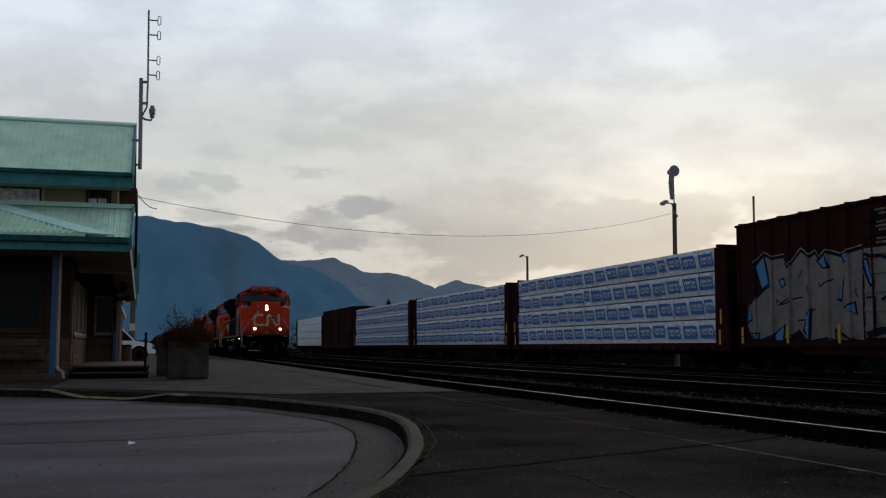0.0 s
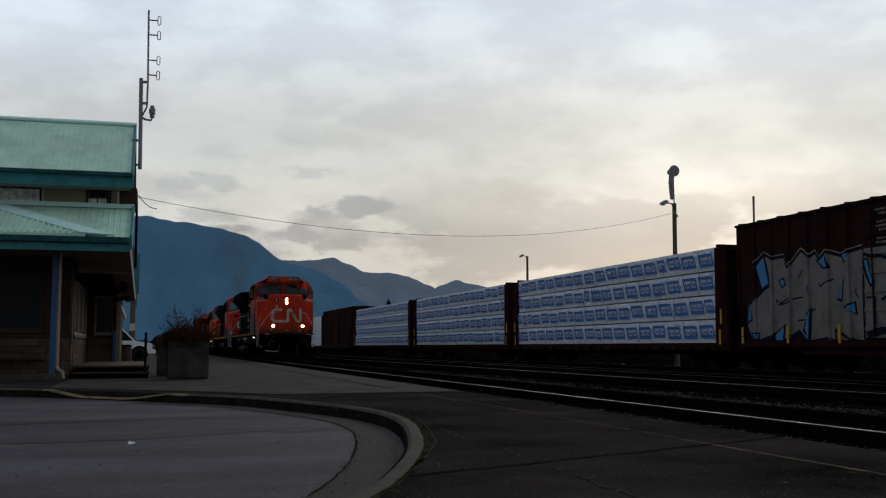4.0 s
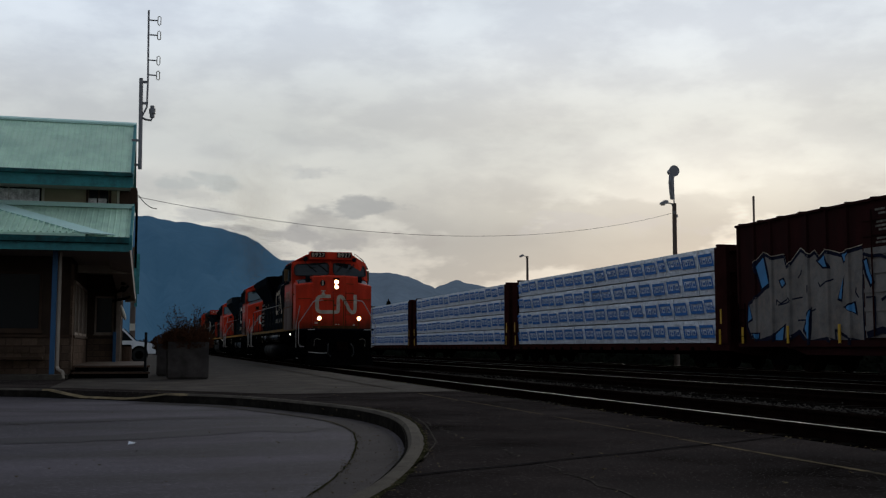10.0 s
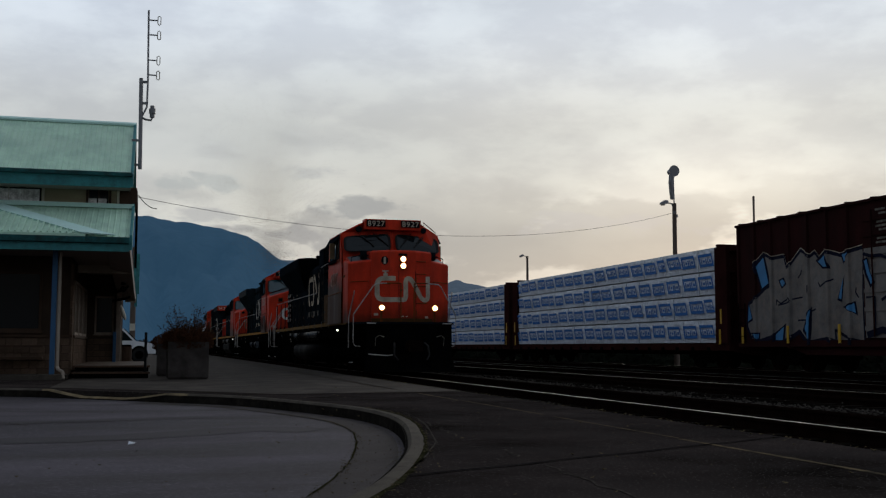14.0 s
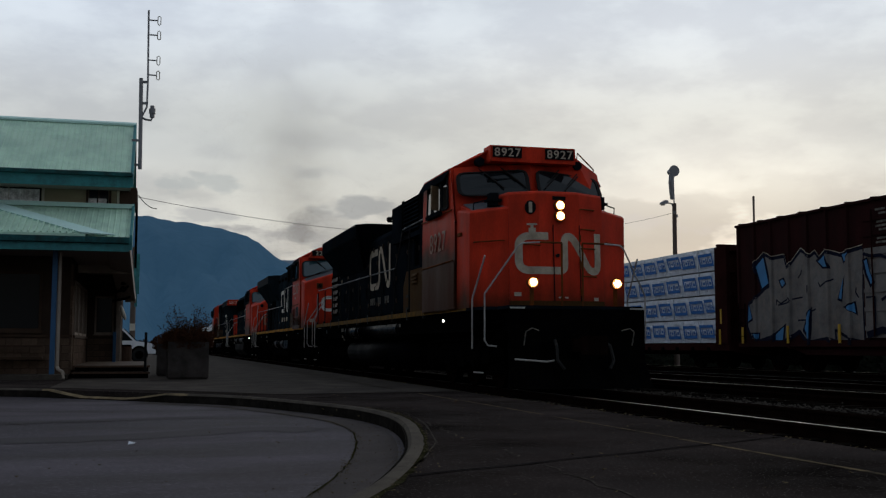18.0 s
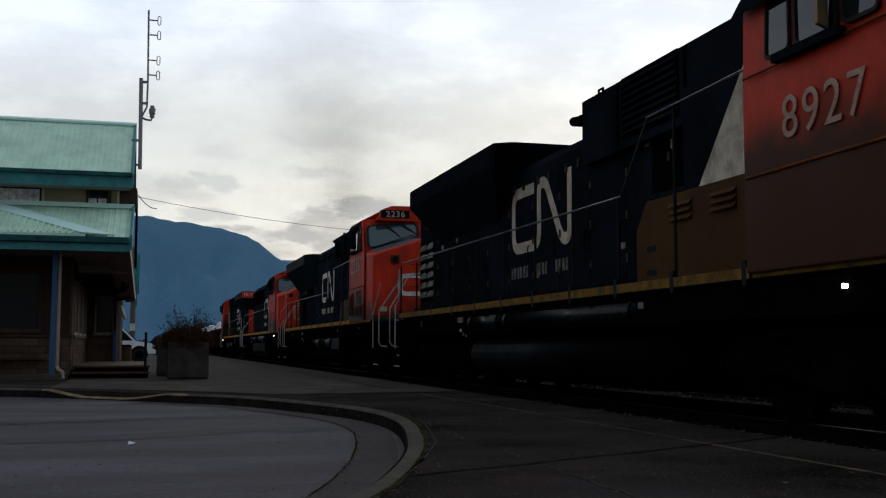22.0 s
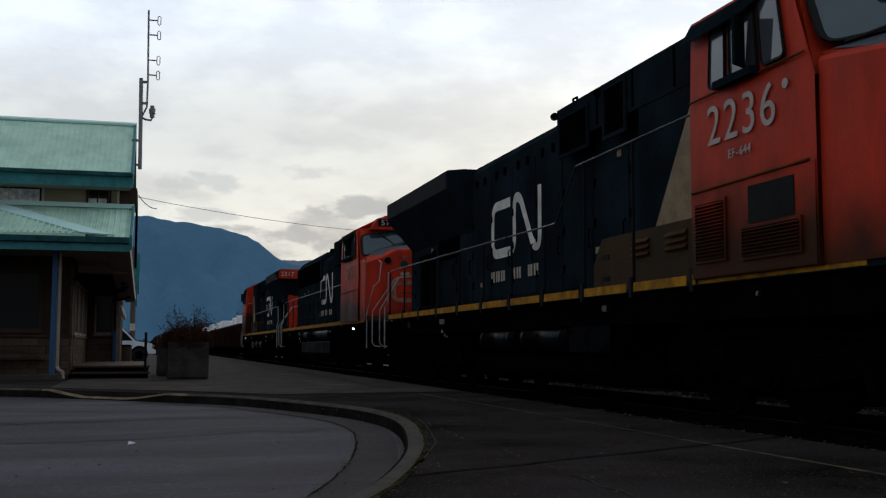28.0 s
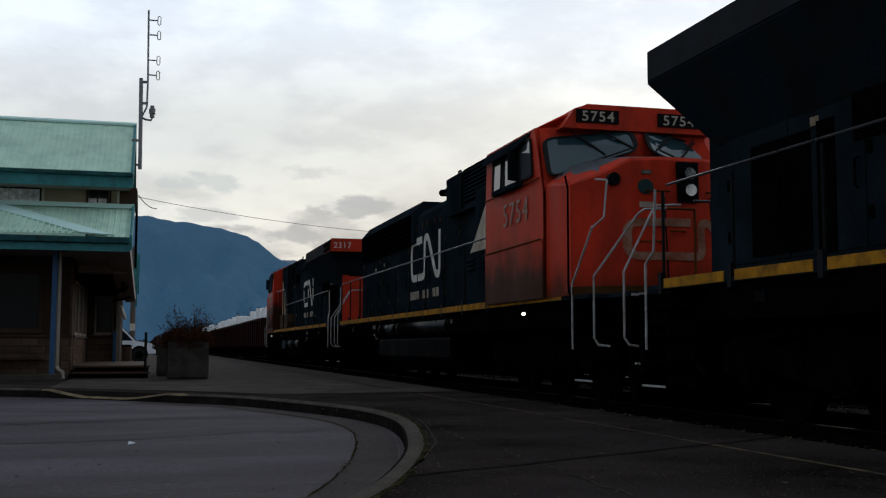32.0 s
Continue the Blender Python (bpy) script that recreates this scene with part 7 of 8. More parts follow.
    for s in (-1, 1):
        bm = bm_new()
        extr(bm, [(s * 1.562, 1.57), (s * 1.562, 2.5), (s * 1.552, 2.52), (s * 1.552, 1.57)], "y", 1.52, cr - 0.02)
        part("lower_cab_panel", bm, RED_GRIMY if S["lit"] or S["rear_red"] else RED_MIDG, cab, "grimy brown-red lower cab side")
    if S["block"]:
        bm = bm_new()
        bx(bm, -0.86, 0.86, 1.44, 1.9, 4.50, 4.82)
        part("number_board_housing", bm, RED, cab, "red number board housing", bevel=0.015)
    else:
        # red brow round the number boards
        bm = bm_new()
        extr(bm, [(-1.22, 4.36), (-1.02, 4.69), (-0.82, 4.765), (0.82, 4.765), (1.02, 4.69), (1.22, 4.36)], "y", 1.56, 1.95)
        part("number_board_brow", bm, RED, cab, "red brow round the number boards", bevel=0.02)
    # roof panel and hatch
    bm = bm_new()
    extr(bm, [(-0.95, 4.70), (-0.8, 4.79), (0.8, 4.79), (0.95, 4.70)], "y", 1.62, cr - 0.1)
    part("cab_roof", bm, RED, cab, "red cab roof sheet")
    # windscreen halves, centre post between
    for s in (-1, 1):
        zo, zi, zti, zto = S["win"]
        face = ((s * 1.44, 1.52, zo), (s * 0.10, 1.37, zi), (s * 0.10, 1.60, zti), (s * 1.42, 1.83, zto))
        bm = bm_new()
        panel(bm, [Vector(p) + Vector((0, 0.02, 0)) for p in ((s * 1.5, 1.55, 3.3), (0, 1.38, 3.35), (0, 1.62, 4.5), (s * 1.46, 1.9, 4.4))], 0.25, (0, 1, 0))
        part("windscreen_surround", bm, RED, cab, "red windscreen surround")
        framed_window(cab, face, 0.02, 0.97, 0.04, 0.96, (0, -0.96, 0.25), GLASS if S["lit"] else GLASS_SKY, name="windscreen", r=0.12)
        for u in (0.3, 0.62):
            wiper(cab, on_face(*face, u, 1.08) + Vector((0, -0.06, 0.03)), on_face(*face, u + 0.2, 0.62) + Vector((0, -0.06, 0)))
        if not S["lit"]:
            # lower wiper linkage lying along the foot of the glass
            bm = bm_new()
            tube(bm, [on_face(*face, 0.1, -0.03) + Vector((0, -0.09, 0.0)), on_face(*face, 0.5, 0.06) + Vector((0, -0.09, 0.02)), on_face(*face, 0.9, 0.12) + Vector((0, -0.09, 0.02))], 0.016, 5)
            part("wiper", bm, RUBBER, cab)
        # number board
        bm = bm_new()
        n0, n1, nx, nw = S["board"]
        c = Vector((s * nx, 1.58, 4.56))
        bx(bm, c.x - nw, c.x + nw, 1.41 if S["block"] else 1.535, 1.75, n0, n1)
        nb = part("number_board", bm, BOARD, cab, "black number board with white digits", bevel=0.015 if S["block"] else 0.045)
        lettering(S["number"], 0.235, CREAM, nb, pose(c.x, (1.405 if S["block"] else 1.530), (n0 + n1) / 2 - 0.083, 90, 0, 0), bold=0.002)
        if s > 0:
            bm = bm_new()
            tube(bm, [(1.0, 1.72, 4.68), (1.0, 1.68, 4.78), (1.42, 1.9, 4.50), (1.44, 1.95, 4.40)], 0.014)
            part("roof_rail", bm, RED_LOW, cab, "bent roof edge rail")
        # classification lamp
        bm = bm_new()
        disc(bm, (s * 1.0, 1.74, 4.52), "y", 0.09, 0.14, 14)
        part("marker_lamp", bm, BLACK, cab, "small round marker lamp")
        # side windows, awning, armrest
        sf = ((s * 1.556, 1.95, 3.62), (s * 1.556, cr - 0.45, 3.62), (s * 1.53, cr - 0.45, 4.24), (s * 1.53, 2.1, 4.24))
        for u0, u1 in ((0.0, 0.26), (0.33, 0.68), (0.76, 0.98)):
            framed_window(cab, sf, u0, u1, 0.0 if gm else -0.08, 1.0, (s, 0, 0.05), GLASS if S["lit"] else GLASS_SIDE, name="side_window", rim=0.035 if gm else 0.022)
        bm = bm_new()
        panel(bm, [(s * 1.5, 2.0, 4.40), (s * 1.5, cr + 0.03, 4.40), (s * 1.64, cr + 0.03, 4.14), (s * 1.64, 2.05 if S["lit"] else 2.55, 4.16)], 0.02, (0, 0, 1))
        part("awning", bm, BLACK, cab, "black side window awning")
        bm = bm_new()
        bx(bm, min(s * 1.56, s * 1.66), max(s * 1.56, s * 1.66), 2.4, cr - 0.7, 3.5, 3.58)
        part("armrest", bm, BLACK, cab, "black window armrest", bevel=0.02)
        bm = bm_new()
        tube(bm, [(s * 1.575, 1.62, 3.52), (s * 1.575, cr - 0.05, 3.5)], 0.012)
        part("rain_strip", bm, RED_LOW, cab)
        bm = bm_new()
        panel(bm, [(s * 1.58, 2.62, 3.62), (s * 1.76, 2.50, 3.62), (s * 1.76, 2.50, 4.12), (s * 1.58, 2.62, 4.12)], 0.05, (0, 1, 0))
        part("mirror", bm, TAN if S["lit"] else BLACK, cab, "folding side mirror")
        lettering(S["number"], S.get("num_size", 0.57), NUMBER_OLD if S["lit"] or S["number"] == "5754" else NUMBER, cab, pose(s * 1.566, 2.78, 1.56 + (S["num_z"] - 1.56) / S["roof_k"], 90, 0, -90 if s < 0 else 90))
        if not gm:
            bm = bm_new()
            disc(bm, (s * 1.566, 1.95, S["num_z"] + 0.34), "x", 0.05, 0.008, 12)
            part("number_dot", bm, NUMBER, cab)
            lettering("EF-644", 0.13, NUMBER, cab, pose(s * 1.566, 2.8, S["num_z"] - 0.2, 90, 0, -90 if s < 0 else 90), "letter")
        bm = bm_new()
        tube(bm, [(s * 1.57, 1.6, 2.52), (s * 1.57, cr - 0.05, 2.5)], 0.015)
        part("seam", bm, RED_LOW, cab)
        if not gm:
            louvre(cab, s * 1.563, 3.1, cr - 0.15, 1.75, 2.35, 16, RED_MIDG, s, True, False)
            louvre(cab, s * 1.563, 1.75, 2.75, 1.72, 2.0, 8, RED_MIDG, s, True, False)
            bm = bm_new()
            bx(bm, min(s * 1.56, s * 1.57), max(s * 1.56, s * 1.57), 1.85, 2.65, 2.05, 2.42)
            part("dark_vent", bm, BOARD, cab, "dark open vent")
            bm = bm_new()
            bx(bm, min(s * 1.462, s * 1.48), max(s * 1.462, s * 1.48), 1.12, 1.4, 1.78, 2.0)
            part("notice_plate", bm, WHITE_P, nose, "white notice plate")
        # walkway lamp under the cab
        bm = bm_new()
        disc(bm, (s * 1.53, 2.66, 1.36), "x", 0.024, 0.04, 10)
        part("walkway_lamp", bm, LAMP_SMALL if S["lamp"] else LENS, lo, "small step lamp")
    # hood
    he = S["hood_end"]
    bm = bm_new()
    extr(bm, [(-hw, 1.56), (-hw, hz - 0.18), (-hw + 0.16, hz), (hw - 0.16, hz), (hw, hz - 0.18), (hw, 1.56)], "y", cr, he)
    hood = part("hood", bm, BLACK, lo, "black engine hood", bevel=0.02)
    # hood doors
    n_d = 12
    for s in (-1, 1):
        for k in range(n_d):
            a = cr + 0.4 + (he - cr - 0.8) * k / n_d
            b = a + (he - cr - 0.8) / n_d
            bm = bm_new()
            bx(bm, min(s * hw, s * (hw + 0.012)), max(s * hw, s * (hw + 0.012)), a + 0.02, b - 0.02, 1.75, hz - 0.42)
            d_ = part("hood_door", bm, BLACK, hood)
            for z in (2.0, 2.6, 3.2):
                bm = bm_new()
                bx(bm, min(s * (hw + 0.01), s * (hw + 0.035)), max(s * (hw + 0.01), s * (hw + 0.035)), b - 0.1, b - 0.04, z, z + 0.12)
                part("latch", bm, LATCH if gm else DARK, d_)
            for q in (0.3, 0.7):
                bm = bm_new()
                yq = a + (b - a) * q
                bx(bm, min(s * (hw + 0.008), s * (hw + 0.045)), max(s * (hw + 0.008), s * (hw + 0.045)), yq - 0.035, yq + 0.035, hz - 0.5, hz - 0.36)
                part("hinge", bm, LATCH if gm else DARK, d_)
            bm = bm_new()
            tube(bm, [(s * (hw + 0.012), a + 0.12, 2.3), (s * (hw + 0.05), a + 0.12, 2.33), (s * (hw + 0.05), a + 0.12, 2.57), (s * (hw + 0.012), a + 0.12, 2.6)], 0.012, 5)
            part("door_pull", bm, DARK, d_)
        if S["lit"]:
            # recessed door behind the cab
            bm = bm_new()
            for c, d, e_, f_ in ((6.44, 7.52, 2.76, 2.82), (6.44, 7.52, 3.8, 3.86), (6.44, 6.5, 2.82, 3.8), (7.46, 7.52, 2.82, 3.8)):
                bx(bm, min(s * hw, s * (hw + 0.06)), max(s * hw, s * (hw + 0.06)), c, d, e_, f_)
            rd = part("recess_frame", bm, BLACK, hood, "frame of a recessed door")
            bm = bm_new()
            bx(bm, min(s * hw, s * (hw + 0.02)), max(s * hw, s * (hw + 0.02)), 6.5, 7.46, 2.82, 3.8)
            part("recessed_door", bm, DARK, rd, "dark recessed door")
            bm = bm_new()
            bx(bm, min(s * hw, s * (hw + 0.026)), max(s * hw, s * (hw + 0.026)), 6.85, 6.97, 3.35, 3.47)
            part("sticker", bm, BEIGE, rd, "small pale sticker")
        if S["logo"]:
            emblem_side(hood, s * (hw + 0.014), *S["logo"], GREY_P if S["lit"] else PALE_P, s)
            bars = [(0.02 + 0.104 * k + q, 0.048 + 0.104 * k + q) for k in range(9) for q in (0.0, 0.046) if k not in (3, 6)]
            y0, y1, z0, _ = S["logo"]
            for a, b in bars:
                bm = bm_new()
                ya_, yb_ = y1 - a * (y1 - y0), y1 - b * (y1 - y0)
                bx(bm, min(s * (hw + 0.013), s * (hw + 0.02)), max(s * (hw + 0.013), s * (hw + 0.02)), yb_, ya_, z0 - 0.45, z0 - 0.25)
                part("lettering_bar", bm, FADED if S["lit"] else GREY_P, hood, "plain faded lettering bar")
    # raised section behind the cab
    b0, b1, bw, bz = S["blk"]
    bm = bm_new()
    extr(bm, [(-bw, hz - 0.55), (-bw, bz - 0.12), (-bw + 0.2, bz), (bw - 0.2, bz), (bw, bz - 0.12), (bw, hz - 0.55)], "y", b0, b1)
    blk = part("equipment_housing", bm, BLACK, lo, "black raised equipment housing", bevel=0.02)
    for s in (-1, 1):
        if gm:
            louvre(blk, s * bw, b1 - 3.1, b1 - 1.5, hz - 0.4, bz - 0.15, 8, BLACK, s)
            for q in (b1 - 3.3, b1 - 1.3):
                bm = bm_new()
                bx(bm, min(s * bw, s * (bw + 0.02)), max(s * bw, s * (bw + 0.02)), q - 0.03, q + 0.03, hz - 0.5, bz - 0.13)
                part("panel_joint", bm, DARK, blk)
        else:
            for a, b, z0, z1 in ((6.44, 7.1, 3.78, 4.42), (7.75, 8.84, 3.8, 4.34)):
                bm = bm_new()
                for c, d, e_, f_ in ((a - 0.06, b + 0.06, z0 - 0.06, z0), (a - 0.06, b + 0.06, z1, z1 + 0.06), (a - 0.06, a, z0, z1), (b, b + 0.06, z0, z1)):
                    bx(bm, min(s * bw, s * (bw + 0.035)), max(s * bw, s * (bw + 0.035)), c, d, e_, f_)
                scr = part("screen_frame", bm, BLACK, blk, "raised frame of an intake screen")
                bm = bm_new()
                bx(bm, min(s * bw, s * (bw + 0.012)), max(s * bw, s * (bw + 0.012)), a, b, z0, z1)
                part("intake_screen", bm, DARK, scr, "dark intake screen")
                bm = bm_new()
                disc(bm, (s * (bw + 0.02), b + 0.22, bz - 0.2), "y", 0.06, 0.07, 12)
                part("lifting_eye", bm, DARK, blk, "round lifting eye")
            for a in (5.0, 6.2, 7.4):
                bm = bm_new()
                bx(bm, min(s * bw, s * (bw + 0.015)), max(s * bw, s * (bw + 0.015)), a - 0.02, a + 0.02, hz - 0.5, bz - 0.13)
                part("panel_joint", bm, DARK, blk)
        if gm:
            bm = bm_new()
            bx(bm, min(s * (bw - 0.02), s * (bw + 0.006)), max(s * (bw - 0.02), s * (bw + 0.006)), b0, b1, hz - 0.56, hz - 0.5)
            part("edge_strip", bm, BLACK, blk)
        # pale diagonal behind the cab
        bm = bm_new()
        x = s * (hw + 0.2)
        panel(bm, [(x, cr + S["tri"], 2.3), (x, cr + S["tri"] * 0.34, 3.92), (x, cr + 0.22, 3.92), (x, cr + 0.22, 2.3)], 0.006, (s, 0, 0))
        part("paint_panel", bm, CREAM if gm else TAN, lo, "dirty cream diagonal paint panel")
        bm = bm_new()
        bx(bm, min(s * hw, s * (hw + 0.19)), max(s * hw, s * (hw + 0.19)), cr, cr + 2.2, 1.56, 3.96)
        part("cab_rear_locker", bm, BLACK, lo, "black locker behind the cab", bevel=0.02)
        bm = bm_new()
        le, lt = (cr + 3.2, 2.66) if gm else (cr + 3.5, 2.32)
        extr(bm, [(cr + 0.02, 1.56), (le, 1.56), (le, lt - 0.35), (le - 0.3, lt), (cr + 0.02, lt)], "x", min(s * hw, s * 1.3), max(s * hw, s * 1.3))
        lk = part("battery_locker", bm, (BROWNL if gm else OLIVE) if S["locker"] else BLACK, lo, "grimy brown battery locker with vents" if S["locker"] else "black battery locker", bevel=0.02)
        for a in (cr + 0.7, cr + 1.7):
            louvre(lk, s * 1.3, a, a + 0.55, lt - 0.35, lt - 0.1, 3, BROWNL if S["locker"] else BLACK, s, False, False)
        for z in (1.72, 2.02) if S["locker"] else ():
            bm = bm_new()
            bx(bm, min(s * 1.3, s * 1.306), max(s * 1.3, s * 1.306), le - 0.55, le - 0.3, z, z + 0.07)
            part("hand_slot", bm, BOARD, lk)
    if S["wires"]:
        bm = bm_new()
        for k in range(3):
            disc(bm, (-1.12 + 0.12 * k, b1 + 0.12, bz - 0.36 + 0.04 * k), "y", 0.035, 0.34 - 0.08 * k, 12, 0.075)
        bx(bm, -1.18, -0.6, b1, b1 + 0.2, bz - 0.45, bz - 0.42)
        part("air_horn", bm, DARK, lo, "dark multi-chime air horn")
    for k in range(5):
        bm = bm_new()
        yy = b1 + 0.8 + k * (S["rad"][0] - b1 - 1.0) / 5
        disc(bm, (0, yy, hz + 0.05), "z", 0.35, 0.14, 16, 0.3)
        part("roof_hatch", bm, BLACK, hood)
    for s in (-1, 1):
        bm = bm_new()
        tube(bm, [(s * (bw - 0.3), b1 - 0.1, bz), (s * (bw - 0.3), b1 - 0.1, bz + 0.1), (s * (bw - 0.3), b1 + 0.06, bz + 0.1), (s * (bw - 0.3), b1 + 0.06, bz)], 0.02)
        part("lifting_lug", bm, BLACK, lo)
    # radiator section with flared wings
    r0, r1 = S["rad"]
    rw = S.get("rad_w", 1.52)
    rz = S.get("rad_z", 4.45)
    bm = bm_new()
    if rw > 1.3:
        prof = [(-hw, 3.15), (-rw, rz - 0.42), (-rw, rz - 0.02), (-rw + 0.35, rz + 0.02), (rw - 0.35, rz + 0.02), (rw, rz - 0.02), (rw, rz - 0.42), (hw, 3.15)]
        loft(bm, [[(x, r0 + (2.0 if gm and z < 3.3 else 0.5), z) for x, z in prof], [(x, r1 - (0.75 if z < 3.3 else 0.0), z) for x, z in prof]])
    else:
        prof = [(-rw, 3.4), (-rw, rz - 0.3), (-rw + 0.25, rz), (rw - 0.25, rz), (rw, rz - 0.3), (rw, 3.4)]
        extr(bm, prof, "y", r0, r1)
    rad = part("radiator_housing", bm, BLACK, lo, "black radiator housing with flared wings", bevel=0.02)
    for k in range(3):
        bm = bm_new()
        disc(bm, (0, r0 + 1.8 + k * 1.7, rz + 0.03), "z", 0.7, 0.1, 24, 0.66)
        part("radiator_fan", bm, DARK, rad, "round roof fan")
    for s in (-1, 1):
        for a in ((he - 1.40, he - 0.82), (he - 0.74, he - 0.15)) if S["lit"] else ():
            louvre(hood, s * (hw + 0.015), *a, 1.95, 3.3, 6, TANKM, s)
        if not gm:
            for a, b, z0, z1 in ((r1 - 5.0, r1 - 3.3, 2.75, 3.5), (r1 - 2.6, r1 - 1.5, 1.8, 3.0), (r1 - 3.0, r1 - 2.72, 1.75, 3.05)):
                bm = bm_new()
                bx(bm, min(s * (hw + 0.013), s * (hw + 0.03)), max(s * (hw + 0.013), s * (hw + 0.03)), a, b, z0, z1)
                part("access_panel", bm, DARK, hood, "recessed dark access panel", bevel=0.01)
        # small plates and labels on the frame
        for a, z, w_, h_, m_ in ((14.7, 1.30, 0.36, 0.1, FADED), (14.8, 1.12, 0.1, 0.06, GREY_P), (14.62, 1.04, 0.08, 0.07, FADED), (14.45, 1.02, 0.06, 0.05, FADED), (end - 3.0, 1.28, 0.2, 0.12, TANKM), (cr + 2.6, 1.3, 0.14, 0.08, FADED)):
            bm = bm_new()
            bx(bm, min(s * 1.5, s * 1.512), max(s * 1.5, s * 1.512), a, a + w_, z, z + h_)
            part("frame_plate", bm, m_, lo, "small pale plate on the frame")
        if rw > 1.3:
            bm = bm_new()
            bx(bm, min(s * rw, s * (rw + 0.012)), max(s * rw, s * (rw + 0.012)), r0 + 0.6, r1 - 0.03, rz - 0.39, rz - 0.04)
            part("radiator_screen", bm, SCREEN if S["screen"] and not S["lit"] else BLACK, rad, "meshed radiator screen")
        for yy, zz in ((he - 2.2, 3.02), (he - 3.4, 3.08), (b1 - 2.0, 3.5), (b1 - 1.2, 2.2), (r0 - 0.3, 2.0)):
            bm = bm_new()
            bx(bm, min(s * (hw + 0.012), s * (hw + 0.02)), max(s * (hw + 0.012), s * (hw + 0.02)), yy, yy + 0.14, zz, zz + 0.09)
            part("sticker", bm, BEIGE, hood, "small pale sticker")
        if rw <= 1.3:
            louvre(rad, s * rw, r0 + 0.3, r1 - 0.3, 3.45, rz - 0.35, 5, DARK, s)
    # rear end
    if S["rear_red"]:
        bm = bm_new()
        bx(bm, -rw + 0.02, rw - 0.02, r1 + 0.0, r1 + 0.03, rz - 0.42, rz + 0.02)
        bx(bm, -hw + 0.01, hw - 0.01, he, he + 0.03, 1.56, hz - 0.1)
        bx(bm, -rw - 0.012, -rw - 0.002, r1 - 1.4, r1, rz - 0.4, rz - 0.08)
        bx(bm, rw + 0.002, rw + 0.012, r1 - 1.4, r1, rz - 0.4, rz - 0.08)
        red = part("rear_panel", bm, RED, lo, "red rear end panel")
        for s in (-1, 1):
            lettering(S["number"], 0.27, PALE_P, red, pose(s * 1.12, r1 + 0.036, rz - 0.3, 90, 0, 180))
    # side handrails
    for s in (-1, 1):
        x = s * 1.5
        y_up, y_lo = S["tall"]
        top_z = S["tall_z"]
        bm = bm_new()
        pts = [(x, cr + 0.1, top_z + 0.04), (x, y_up + 2.1, top_z), (x, y_up + 2.9, S["rail_z"] - 0.03), (x, end - 0.9, S["rail_z"] + 0.03)] if top_z > 3 else [(x, cr + 0.1, S["rail_z"]), (x, end - 0.9, S["rail_z"])]
        tube(bm, pts, 0.015)
        part("handrail", bm, RAILGREY, lo, "long grey side handrail")
        for k in range(n_st + 1):
            yy = cr + 0.15 + (end - 0.8 - cr - 0.15) * k / n_st
            z = top_z if yy < y_up + 2.2 and top_z > 3 else S["rail_z"] - 0.03
            bm = bm_new()
            tube(bm, [(x, yy, 1.5), (x, yy, z)], 0.02)
            bx(bm, min(x, x + s * 0.06), max(x, x + s * 0.06), yy - 0.04, yy + 0.04, 1.45, 1.7)
            part("stanchion", bm, RAILBLK, lo, "black handrail post")
    return lo


SPEC_A = dict(tri=2.15, cab_rear=4.12, hood_end=20.38, rad=(12.2, 19.12), block=[(-0.93, 1.5, 1.5, 3.70, 3.76), (-0.93, 0.15, 0.24, 3.66, 3.76), (-0.40, -0.05, 0.06, 3.68, 3.76)])
SPEC_B = dict(gm=False, lamp=False, num_size=0.6, roof_k=1.0, nose=[(-1.57, 1.5, 1.5, 3.40, 3.5), (-1.57, 0.5, 0.54, 3.27, 3.5), (-0.42, -0.16, 0.0, 3.64, 3.86)], hl_z=(3.20, 3.42), board=(4.44, 4.66, 0.70, 0.39), win=(3.55, 3.92, 4.31, 4.24), emblem=(2.24, 2.72), num_z=2.96, number="2236", hood_w=1.0, hood_z=4.51, cab_rear=3.85, blk=(4.0, 9.0, 1.2, 4.66), rad=(13.9, 20.27), hood_end=19.72, end=20.75, lit=False,
              tank=(6.6, 12.6), logo=(10.2, 13.1, 2.5, 3.55), rail_z=2.70, screen=True, tri=1.75, tall=(5.4, 7.5), tall_z=3.4, wires=False)
SPEC_C = dict(number="5754", roof_k=0.943, nose=[(-1.57, 1.5, 1.5, 3.26, 3.34), (-1.57, 0.48, 0.52, 3.14, 3.34), (-1.2, 0.18, 0.28, 3.26, 3.6), (-0.82, -0.04, 0.1, 3.46, 3.7), (-0.3, -0.14, 0.02, 3.48, 3.76)], hl_z=(3.04, 3.28), board=(4.46, 4.68, 0.66, 0.34), win=(3.5, 4.0, 4.36, 4.22), emblem=(2.1, 2.58), locker="", num_z=2.83, num_size=0.57, hood_w=0.95, hood_z=4.2, cab_rear=4.45, blk=(5.9, 9.0, 1.1, 4.6), rad=(12.3, 19.2), rad_w=1.05, rad_z=4.45, hood_end=19.5, end=20.9, lit=False,
              tank=(7.3, 14.3), logo=(9.95, 13.0, 2.45, 3.5), tall_z=2.8, tri=3.0)
SPEC_D = dict(SPEC_B, lamp=True, number="2317", rear_red=True, rad=(13.9, 20.42))
U_A, U_B, U_C, U_D = 0.0, 22.73, 44.95, 87.7
loco_a = locomotive(SPEC_A, pose(TRACK, 71.7, 0), "red and black freight locomotive with lit headlights leading the train")
loco_b = locomotive(SPEC_B, pose(TRACK, 94.4, 0), "red and black freight locomotive coupled behind the leader")
loco_c = locomotive(SPEC_C, pose(TRACK, 116.6, 0), "red and black freight locomotive with a grimy cab")
